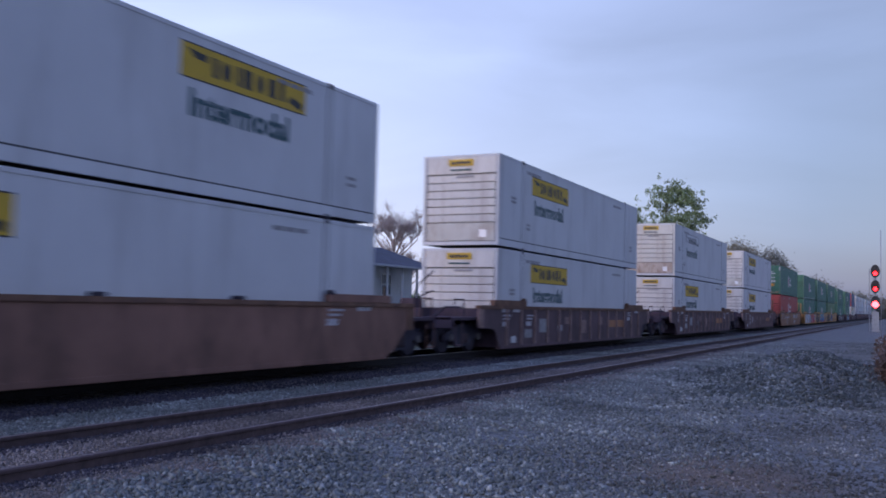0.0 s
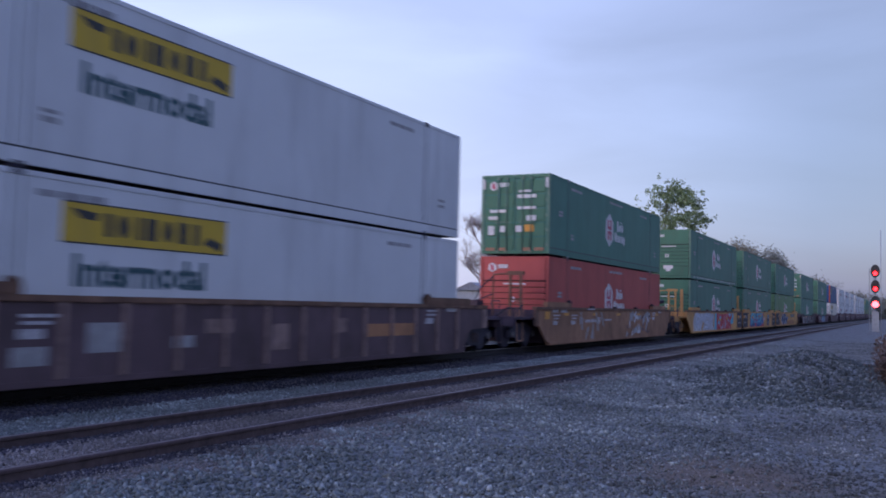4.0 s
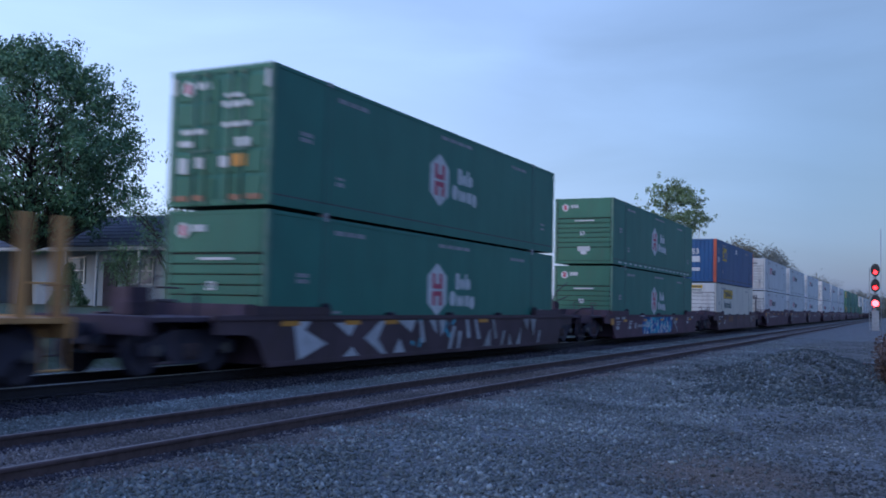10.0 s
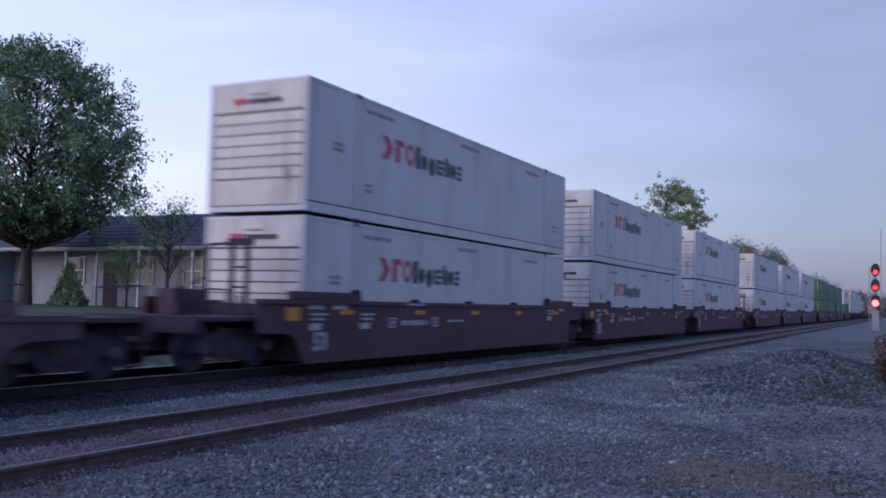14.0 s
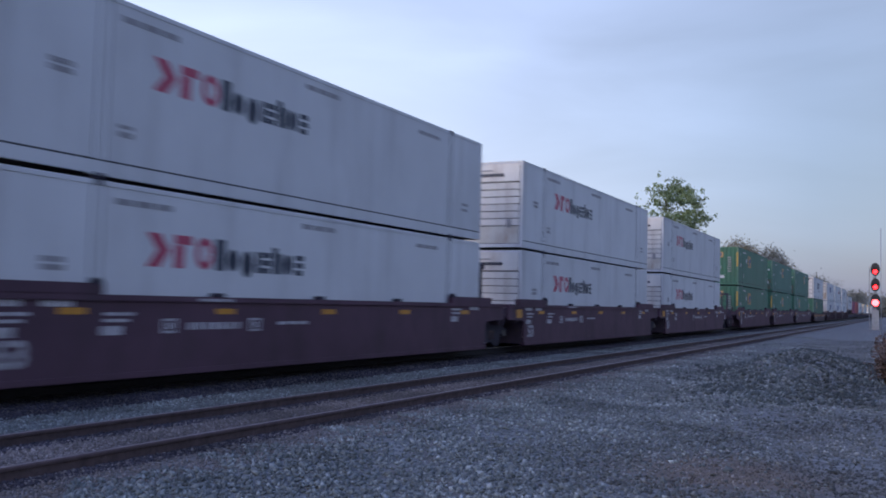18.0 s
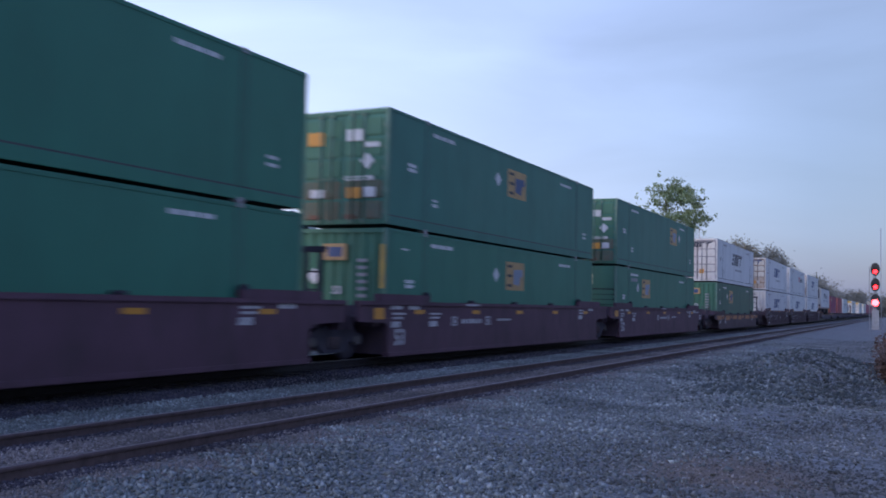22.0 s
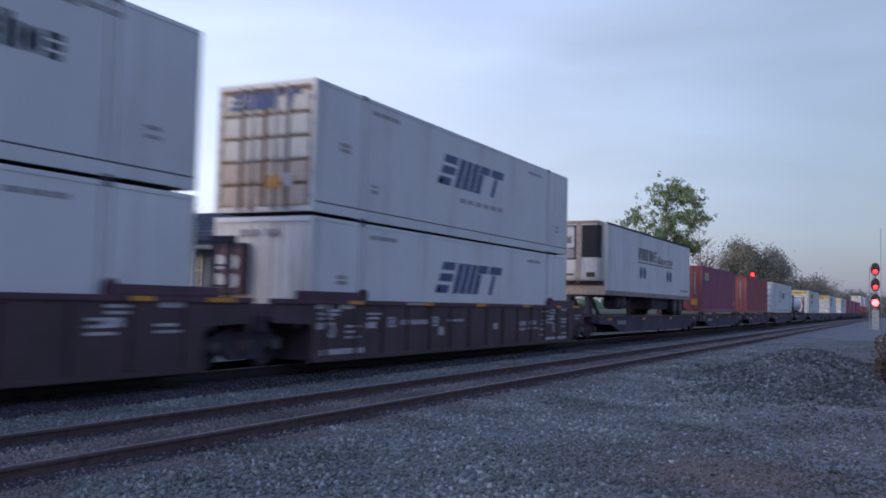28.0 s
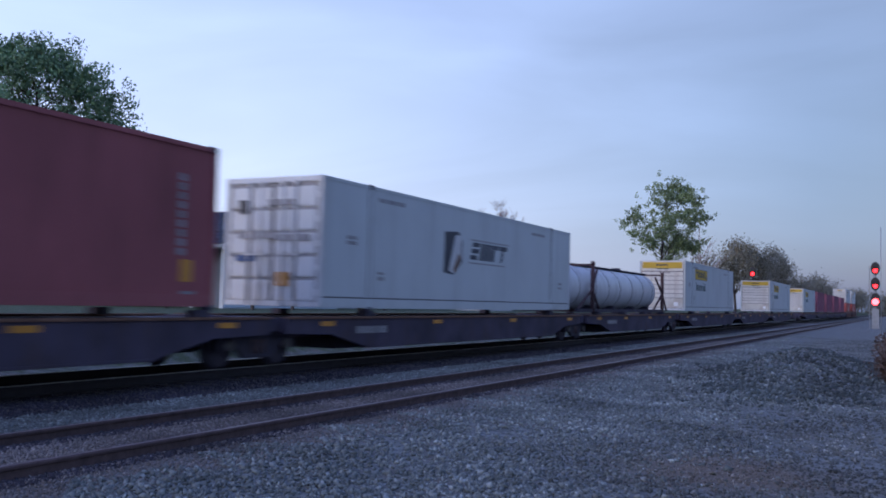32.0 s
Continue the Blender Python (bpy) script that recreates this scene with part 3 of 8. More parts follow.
tagged(new("ballast", stones(34000, (-9.95, -8.25), (5, 70), (0.011, 0.028), "ballast")), "grey track ballast between the two tracks", "ballast", kind="stuff")
# this strip paints the train's shade onto the oily ballast
tagged(new("ballast", stones(26000, (-11.7, -9.85), (5, 90), (0.014, 0.034), "ballast", None, STONE_OIL_SHADE)), "oily ballast with the train's shade painted in", "ballast", kind="stuff")
tagged(new("ballast", stones(14000, (-6.6, -5.5), (4.6, 40), (0.009, 0.024), "ballast", None, STONE_BROWN)), "oily brown stone beside the near rail", "ballast", kind="stuff")
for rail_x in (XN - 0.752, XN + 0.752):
    tagged(new("ballast", stones(11000, (rail_x + 0.05, rail_x + 0.32), (4.6, 60), (0.010, 0.024), "ballast", None, STONE_OIL_SHADE)), "black stone close along the rail", "ballast", kind="stuff")
tagged(new("ballast", stones(22000, (-8.0, -6.75), (4.6, 45), (0.010, 0.024), "ballast", None, STONE_BROWN)), "brown-grey track ballast between the rails", "ballast", kind="stuff")


# ---- the two tracks ----
def rail_outline(x, top):
    return [(x - 0.07, top - 0.172), (x + 0.07, top - 0.172), (x + 0.07, top - 0.158), (x + 0.012, top - 0.140), (x + 0.012, top - 0.045),
            (x + 0.034, top - 0.034), (x + 0.037, top - 0.008), (x + 0.028, top), (x - 0.028, top), (x - 0.037, top - 0.008), (x - 0.034, top - 0.034),
            (x - 0.012, top - 0.045), (x - 0.012, top - 0.140), (x - 0.07, top - 0.158)]


def heap(x, y):
    return np.exp(-((x + 2.1) / 1.6) ** 2 - ((y - 24.0) / 4.6) ** 2) > 0.13 + rng.normal(0, 0.06, x.shape)


tagged(new("stone_heap", stones(13000, (-5.5, 0.8), (14, 36), (0.030, 0.075), "stone_heap", heap, STONE_DARK)), "low heap of dark crushed stone on the verge", "gravel heap", kind="stuff")


def track(middle, top, label, head):
    tr = thing("track", label, "railway track", kind="structure")
    for dx in (-0.752, 0.752):
        r = part("rail", prism(rail_outline(middle + dx, top), -300, 900, "y"), RAIL_RUST if middle == XN else RAIL_OIL_SHADE, tr, "rusty steel rail")
        part("rail_head", boxes((middle + dx - 0.027, middle + dx + 0.027, -300, 900, top - 0.004, top + 0.003) if middle == XN else (middle + dx - 0.033, middle + dx + 0.033, -300, 900, top - 0.010, top + 0.003)), head, r, "worn running surface")
    tie_me = as_mesh("tie", boxes((-1.30, 1.30, -0.11, 0.11, -0.17, 0.0), bevel=0.012), TIE)
    plate_me = as_mesh("tie_plate", boxes((-0.09, 0.09, -0.16, 0.16, 0, 0.018), bevel=0.004), RAIL_RUST)
    for i in range(110 if middle == XN else 60):
        o = part("tie", tie_me, TIE, tr)
        o.location = (middle + rng.normal(0, 0.03), 3.2 + 0.53 * i, top - 0.185 + rng.normal(0, 0.006))
        o.rotation_euler = (0, 0, rng.normal(0, 0.01))
        if i < 40 and middle == XN:
            for dx in (-0.752, 0.752):
                pl = part("tie_plate", plate_me, RAIL_RUST, o)
                pl.location = (dx, 0, 0)
    return tr


track(XN, 0.0, "empty railway track with rusty rails on ballast", RAIL_DULL)
track(XT, ZT, "railway track under the passing freight train", RAIL_HEAD)

# ---- freight containers ----
GREEN_GREY = mat("green_grey_bars", (0.12, 0.22, 0.17), 0.5, 0.1, 0.2, 3, 0.05, RUST, 0.4, 1)
GEN_MAROON = mat("dark_maroon_steel", (0.080, 0.034, 0.046), 0.6, 0, 0.2, 2, 0.08)
JOINT_RUST = mat("rusted_joint", (0.22, 0.15, 0.105), 0.8, 0, 0.3, 3, 0.1, (0.07, 0.045, 0.035), 0.7, 3)
WHITE_RUSTIER = mat("rust_stained_paint", (0.56, 0.47, 0.39), 0.65, 0, 0.15, 2.0, 0.08, (0.24, 0.10, 0.045), 0.95, 2)
GREEN_DIRTY = mat("dirty_green_door_paint", (0.125, 0.150, 0.105), 0.7, 0, 0.2, 2.0, 0.08, (0.20, 0.10, 0.06), 0.9, 2)
RUST_PALE = mat("pale_rust", (0.36, 0.20, 0.13), 0.8, 0, 0.3, 4, 0.1, RUST, 0.7, 1)


def bar_row(parent, x, y, z, length, height, pieces, material, label="", name="stencil"):
    """A line of unreadable small print: a few plain bars on the near side."""
    gap = length * 0.05
    w = (length - gap * (pieces - 1)) / pieces
    part(name, boxes(*[(x, x + 0.005, y + i * (w + gap), y + i * (w + gap) + w, z, z + height) for i in range(pieces)]), material, parent, label)


def panel(parent, y0, y1, z0, z1, material, name="sign_panel", label="", out=0.004, x=None):
    x = WIDE if x is None else x
    return part(name, boxes((x - 0.002, x + out, y0, y1, z0, z1)), material, parent, label)


def end_panel(parent, x0, x1, z0, z1, material, name="end_sign", label="", y=0.0, out=0.03):
    return part(name, boxes((x0, x1, y - out, y + 0.002, z0, z1)), material, parent, label)


def shell(ob, length, side, end, post, roof, rails=True, inset=2.0, trim_paint=None):
    """Walls, roof, floor, posts, rails and corner fittings of a box; the end wall that faces -y is left to the caller."""
    trim_paint = trim_paint or side
    w = WIDE
    for sx in (1, -1):
        a, b = sorted((sx * (w - 0.05), sx * (w - 0.012)))
        part("side_wall", boxes((a, b, 0.08, length - 0.08, 0.30, HIGH - 0.07)), side, ob)
        a, b = sorted((sx * (w - 0.07), sx * w))
        part("top_rail", boxes((a, b, 0.02, length - 0.02, HIGH - 0.085, HIGH), bevel=0.008), trim_paint, ob)
        part("bottom_rail", boxes((a, b, max(0.10, inset - 0.2), length - max(0.10, inset - 0.2), 0.062 if inset else 0.075, 0.285), bevel=0.006), trim_paint, ob)
        if inset and sx > 0:
            for y0_, y1_ in ((0.10, inset - 0.21), (length - inset + 0.21, length - 0.10)):
                part("tunnel_rail", boxes((a, b, y0_, y1_, 0.080, 0.285), bevel=0.006), trim_paint, ob)
        if sx > 0:
            part("seam", boxes((sx * (w - 0.024) - 0.016, sx * (w - 0.024) + 0.016, 0.10, length - 0.10, 0.284, 0.316)), GROOVE, ob)
        for y in (0.0, length - 0.10):
            part("corner_post", boxes((a - 0.03 if sx > 0 else a, b if sx > 0 else b + 0.03, y, y + 0.10, 0.085, HIGH), bevel=0.01), post, ob)
    part("roof", boxes((-w + 0.06, w - 0.06, 0.05, length - 0.05, HIGH - 0.05, HIGH - 0.02)), roof, ob)
    part("floor", boxes((-w + 0.06, w - 0.06, 0.05, length - 0.05, 0.085, 0.22)), SEAM, ob)
    part("rear_wall", boxes((-w + 0.07, w - 0.07, length - 0.06, length - 0.02, 0.085, HIGH - 0.04)), end, ob)
    ys = (inset, length - inset) if inset else (0.0, length)
    cast = as_mesh("corner_fitting", boxes((-0.09, 0.09, -0.10, 0.10, -0.06, 0.06), bevel=0.015), SIGN_GREY if side in (GREEN, GREEN_BRIGHT, GREEN_LIGHT, GREEN_DEEP) else DARK)
    for y in ys:
        for sx in (1, -1):
            for z in (0.058, HIGH - 0.035) if sx > 0 else (HIGH - 0.035,):
                y_in = min(max(y, 0.10), length - 0.10)
                o = part("corner_fitting", cast, DARK, ob)
                o.location = (sx * (w - 0.088), y_in, z)
            if inset and sx > 0:
                part("stacking_post", boxes((sx * (w - 0.02) - 0.008, sx * (w - 0.02) + 0.012, y - 0.09, y + 0.09, 0.30, HIGH - 0.08)), trim_paint, ob)
                for dy in (-0.1, 0.1):
                    part("post_seam", boxes((w - 0.02, w - 0.007, y + dy - 0.011, y + dy + 0.011, 0.30, HIGH - 0.08)), GROOVE, ob)


def slat_end(ob, material, trim_paint, rows=9, top=0.50, y=0.0, low_paint=None, groove=None):
    """An end wall of wide horizontal ribs under a plain header."""
    w = WIDE
    part("end_wall", boxes((-w + 0.10, w - 0.10, y + 0.045, y + 0.075, 0.14, HIGH - 0.06)), groove or SEAM, ob)
    part("end_header", boxes((-w + 0.12, w - 0.12, y + 0.005, y + 0.05, HIGH - 0.06 - top, HIGH - 0.07), bevel=0.012), material, ob)
    part("end_header_frame", boxes((-w + 0.08, w - 0.08, y, y + 0.07, HIGH - 0.075, HIGH - 0.005)), trim_paint, ob)
    part("end_sill", boxes((-w + 0.08, w - 0.08, y, y + 0.07, 0.09, 0.20)), trim_paint, ob)
    low = 0.80
    part("end_panel", boxes((-w + 0.13, w - 0.13, y + 0.008, y + 0.05, 0.22, low - 0.03), bevel=0.014), low_paint or material, ob)
    h = (HIGH - 0.08 - top - low) / rows
    rib = as_mesh("end_rib", boxes((-w + 0.13, w - 0.13, 0.0, 0.05, 0.0, h - 0.026), bevel=0.012), material)
    for i in range(rows):
        o = part("end_rib", rib, material, ob)
        o.location = (0, y + 0.008, low + i * h)


def corrugated(x0, x1, z0, z1, y, n, deep=0.045, axis="y"):
    """A wall of upright trapezoid folds."""
    bm = bmesh.new()
    step = (x1 - x0) / n
    line = []
    for i in range(n):
        a = x0 + i * step
        line += [(a, 0), (a + step * 0.30, 0), (a + step * 0.5, deep), (a + step * 0.80, deep)]
    line.append((x1, 0))
    cols = []
    for a, d in line:
        p = [(a, y + d, z) if axis == "y" else (y - d, a, z) for z in (z0, z1)]
        cols.append([bm.verts.new(c) for c in p])
    for c, d in zip(cols, cols[1:]):
        bm.faces.new((c[0], d[0], d[1], c[1]) if axis == "y" else (c[0], c[1], d[1], d[0])[::-1])
    return bm


def corrugated_end(ob, material, trim_paint, n=9, y=0.0):
    w = WIDE
    part("end_wall", corrugated(-w + 0.09, w - 0.09, 0.12, HIGH - 0.10, y + 0.02, n), material, ob)
    part("end_header_frame", boxes((-w + 0.08, w - 0.08, y, y + 0.08, HIGH - 0.11, HIGH - 0.005)), trim_paint, ob)
    part("end_sill", boxes((-w + 0.08, w - 0.08, y, y + 0.08, 0.09, 0.20)), trim_paint, ob)


def door_end(ob, material, trim_paint, bars, y=0.0, joint=None, low_paint=None):
    """Two doors in panels with lock bars, hinges and cams."""
    w = WIDE
    part("end_header_frame", boxes((-w + 0.08, w - 0.08, y, y + 0.08, HIGH - 0.12, HIGH - 0.005)), trim_paint, ob)
    part("end_sill", boxes((-w + 0.08, w - 0.08, y, y + 0.08, 0.09, 0.20)), trim_paint, ob)
    part("end_wall", boxes((-w + 0.09, w - 0.09, y + 0.055, y + 0.075, 0.10, HIGH - 0.10)), SEAM, ob)
    worn_pan = as_mesh("door_panel", boxes((-0.25, 0.25, -0.012, 0.05, -0.222, 0.222), bevel=0.028), low_paint or material)
    pan = as_mesh("door_panel", boxes((-0.25, 0.25, -0.012, 0.05, -0.222, 0.222), bevel=0.028), material)
    for sx in (-1, 1):
        door = part("door", boxes((sx * 0.60 - 0.585, sx * 0.60 + 0.585, y + 0.03, y + 0.056, 0.17, HIGH - 0.13)), joint or material, ob)
        for k in (-1, 1):
            for i in range(5):
                o = part("door_panel", worn_pan if i < 2 else pan, material, door)
                o.location = (sx * 0.60 + k * 0.29, y + 0.008, 0.43 + i * 0.505)
        for k in (-0.30, 0.02):
            part("lock_bar", tubes(((sx * 0.60 + k * sx, y - 0.035, 0.12), (sx * 0.60 + k * sx, y - 0.035, HIGH - 0.09), 0.024)), bars, door, smooth=True)
            cam_me = as_mesh("bar_cam", boxes((-0.055, 0.055, -0.03, 0.02, -0.04, 0.04), bevel=0.01), bars)
            for cz_ in (0.16, HIGH - 0.15):
                o = part("bar_cam", cam_me, bars, door)
                o.location = (sx * (0.60 + k), y - 0.03, cz_)
            part("bar_handle", boxes((sx * (0.60 + k) - 0.15, sx * (0.60 + k) + 0.15, y - 0.045, y - 0.02, 1.18, 1.22)), bars, door)
        hinge = as_mesh("hinge", boxes((-0.05, 0.05, -0.01, 0.03, -0.06, 0.06), bevel=0.008), bars)
        for i in range(5):
            o = part("hinge", hinge, bars, door)
            o.location = (sx * 1.20, y, 0.4 + i * 0.52)


def ring_outline(lo, hi, z0, z1, thick, n=14):
    """A round band with a narrow slit, as one outline."""
    cy, cz, ry, rz = (lo + hi) / 2, (z0 + z1) / 2, (hi - lo) / 2, (z1 - z0) / 2
    turn = [0.03 + (math.tau - 0.06) * i / n for i in range(n + 1)]
    return [(cy + ry * math.cos(a), cz + rz * math.sin(a)) for a in turn] + [(cy + (ry - thick) * math.cos(a), cz + (rz - thick) * math.sin(a)) for a in turn[::-1]]


def emblem(ob, y0, z0, width, height, forms, material, shear=0.0, x=None, label="", name="logo_shape", flip=False, y=-0.012, fill=0.84):
    """A brand mark as plain abstract shapes. forms: (kind, width, low, high), widths in shares of the whole, heights in shares of height."""
    x = WIDE - 0.012 if x is None else x
    total = sum(f[1] for f in forms)
    at = y0
    for kind, wd, lo, hi in forms:
        w = wd / total * width
        a, b = at, at + w * fill
        at += w
        za, zb = z0 + lo * height, z0 + hi * height
        t = min(0.30 * (b - a), 0.22 * height)
        h = zb - za
        if kind in ("chevron", "flag"):
            t *= 1.5
        outlines = {
            "bar": [[(a, za), (b, za), (b, zb), (a, zb)]],
            "stem": [[(a, za), (a + t, za), (a + t, zb), (a, zb)], [(a + t, za), (b, za), (b, za + t), (a + t, za + t)]],
            "ring": [ring_outline(a, b, za, zb, t)],
            "disc": [[((a + b) / 2 + (b - a) / 2 * math.cos(k * math.tau / 12), (za + zb) / 2 + h / 2 * math.sin(k * math.tau / 12)) for k in range(12)]],
            "slabs": [[(a, za), (b - 0.1 * w, za), (b - 0.1 * w, za + h * 0.26), (a, za + h * 0.26)], [(a + 0.05 * w, za + h * 0.37), (b, za + h * 0.37), (b, za + h * 0.63), (a + 0.05 * w, za + h * 0.63)], [(a + 0.05 * w, za + h * 0.74), (b, za + h * 0.74), (b, zb), (a + 0.05 * w, zb)]],
            "teeth": [[(a, zb), (a + 0.15 * (b - a), za), (a + 0.38 * (b - a), za), (a + 0.25 * (b - a), zb)], [(a + 0.37 * (b - a), zb), (a + 0.45 * (b - a), za), (a + 0.68 * (b - a), za), (a + 0.62 * (b - a), zb)], [(a + 0.75 * (b - a), zb), (a + 0.72 * (b - a), za), (a + 0.80 * (b - a), za), (b, zb)]],
            "flag": [[(a, za), (a + 1.3 * t, za), (a + 1.3 * t, zb - h * 0.3), (a, zb - h * 0.3)], [(a, zb - h * 0.28), (b, zb - h * 0.28), (b, zb), (a, zb)]],
            "cap": [[(a, zb - h * 0.28), (b + 0.1 * w, zb - h * 0.28), (b + 0.1 * w, zb), (a, zb)], [(a + 0.3 * w, za), (a + 0.3 * w + 1.3 * t, za), (a + 0.3 * w + 1.3 * t, zb - h * 0.30), (a + 0.3 * w, zb - h * 0.30)]],
            "chevron": [[(a, za), (a + 1.6 * t, za), (b, (za + zb) / 2), (a + 1.6 * t, zb), (a, zb), (b - 1.6 * t, (za + zb) / 2)]],
        }[kind]
        me = bpy.data.meshes.new(name)
        whole = bmesh.new()
        for poly in outlines:
            poly = [(u + shear * (v - z0), v) for u, v in poly]
            bm = prism(poly, y - 0.02, y + 0.02, "y") if flip else prism(poly, x - 0.002, x + 0.004, "x")
            bm.to_mesh(me)
            bm.free()
            whole.from_mesh(me)
        bpy.data.meshes.remove(me)
        part(name, whole, material, ob, label)


SMALL_WORD = (("bar", 0.75, 0, 1), ("disc", 1.05, 0, 0.72), ("disc", 1.05, -0.18, 0.72), ("bar", 0.42, 0, 0.72), ("slabs", 0.9, 0, 0.72), ("bar", 0.5, 0, 0.92), ("bar", 0.42, 0, 0.72), ("disc", 0.95, 0, 0.72), ("slabs", 0.9, 0, 0.72))
SWEPT = (("slabs", 1.15, 0, 1), ("bar", 0.5, 0, 1), ("bar", 0.5, 0, 1), ("bar", 0.5, 0, 1), ("flag", 0.95, 0, 1), ("cap", 1.1, 0, 1))
BLOCKS = (("bar", 0.55, 0, 1), ("disc", 0.9, 0, 1), ("bar", 0.45, 0, 1), ("bar", 0.85, 0, 1), ("disc", 0.8, 0, 1), ("bar", 0.8, 0, 1), ("bar", 0.5, 0, 1))


def end_blocks(ob, x0, z0, width, height, n, material, y=-0.012, shear=0.0, gap=0.2):
    step = width / n
    for i in range(n):
        a, b, s = x0 + i * step, x0 + (i + 1 - gap) * step, shear * height
        part("logo_shape", prism([(a, z0), (b, z0), (b + s, z0 + height), (a + s, z0 + height)], y - 0.02, y + 0.02, "y"), material, ob)


def small_print(ob, light):
    """Numbers and data too small to read, near both ends."""
    bar_row(ob, WIDE - 0.012, 2.35, HIGH - 0.34, 1.25, 0.10, 3, light)
    bar_row(ob, WIDE - 0.012, 12.3, HIGH - 0.37, 1.15, 0.09, 3, light)
    bar_row(ob, WIDE - 0.012, 1.0, 1.60, 0.42, 0.085, 2, light)
    bar_row(ob, WIDE - 0.012, 1.0, 1.48, 0.42, 0.085, 1, light)
    bar_row(ob, WIDE - 0.012, 2.35, 0.86, 0.30, 0.06, 1, light)
    bar_row(ob, WIDE - 0.012, 2.35, 0.72, 0.30, 0.09, 2, light)
    bar_row(ob, WIDE - 0.012, 14.9, 0.95, 0.35, 0.07, 1, light)
    bar_row(ob, WIDE - 0.012, 14.9, 0.80, 0.35, 0.07, 1, light)


def box_yellow_mark(worn=False, off=0.0, band=False, side=WHITE):
    """White box with a yellow name board over teal lettering."""
    ob = thing("freight_container", "white 53-foot freight container with a yellow name board", "container", group="stacked containers")
    shell(ob, LONG, side, WHITE, WHITE_WORN if worn else side, WHITE)
    slat_end(ob, WHITE_RUSTY if worn else WHITE_WORN, WHITE, 6, 0.53, low_paint=WHITE_RUSTIER if worn else WHITE_RUSTY, groove=GROOVE_PALE)
    x = WIDE - 0.012
    if worn:
        part("sign_panel", boxes((x - 0.002, x + 0.004, 2.85, 6.4, 2.10, 2.58)), SIGN_GREY, ob, "faded grey name board")
        part("sign_inset", boxes((x - 0.002, x + 0.007, 3.0, 6.25, 2.14, 2.54)), WHITE, ob)
        board = SIGN_NAVY
    else:
        part("sign_panel", boxes((x - 0.002, x + 0.004, 2.80 + off, 6.45 + off, 1.92, 2.55)), SIGN_YELLOW, ob, "yellow name board")
        for z in (1.92, 2.525):
            part("sign_border", boxes((x, x + 0.006, 2.80 + off, 6.45 + off, z, z + 0.025)), SIGN_DARK, ob)
        board = SIGN_DARK
    emblem(ob, 3.62 + off, 2.06, 2.2, 0.36, BLOCKS, board, x=x + 0.006, fill=0.6)
    part("scroll_mark", prism([(off + a, b) for a, b in ((2.95, 2.45), (3.5, 2.40), (3.45, 2.28), (3.15, 2.30))], x, x + 0.007), board, ob)
    part("scroll_mark", prism([(off + a, b) for a, b in ((5.85, 2.10), (6.3, 1.98), (6.35, 2.12), (6.0, 2.22))], x, x + 0.007), board, ob)
    part("lettering", lettering("Intermodal", 0.66, Matrix.Translation((x + 0.002, 3.02 + off, 1.30)) @ SIDE), SIGN_TEAL, ob, "teal lettering").data.materials.append(SIGN_TEAL)
    if off:
        for c in ob.children:
            if c.name.startswith(("sign_", "logo_", "scroll_", "lettering")):
                c.location.z = 0.12
    end_panel(ob, -0.42, 0.42, 2.55, 2.75, SIGN_YELLOW, label="small yellow name board", y=0.01)
    end_blocks(ob, -0.32, 2.60, 0.66, 0.09, 6, SIGN_DARK, -0.012)
    if band:
        end_panel(ob, -1.12, 1.12, 2.46, 2.80, SIGN_YELLOW, "end_band", "yellow header band", y=0.002)
    end_panel(ob, -0.35, 0.35, 2.40, 2.45, SIGN_TEAL, "end_stencil", y=0.01)
    end_panel(ob, -0.15, 0.45, 2.18, 2.24, SIGN_GREY, "end_stencil", y=0.01)
    end_panel(ob, 0.66, 0.90, 0.32, 0.56, REFLECT_WHITE, "end_placard", "bright white placard", y=0.012)
    small_print(ob, SIGN_GREY)
    return ob


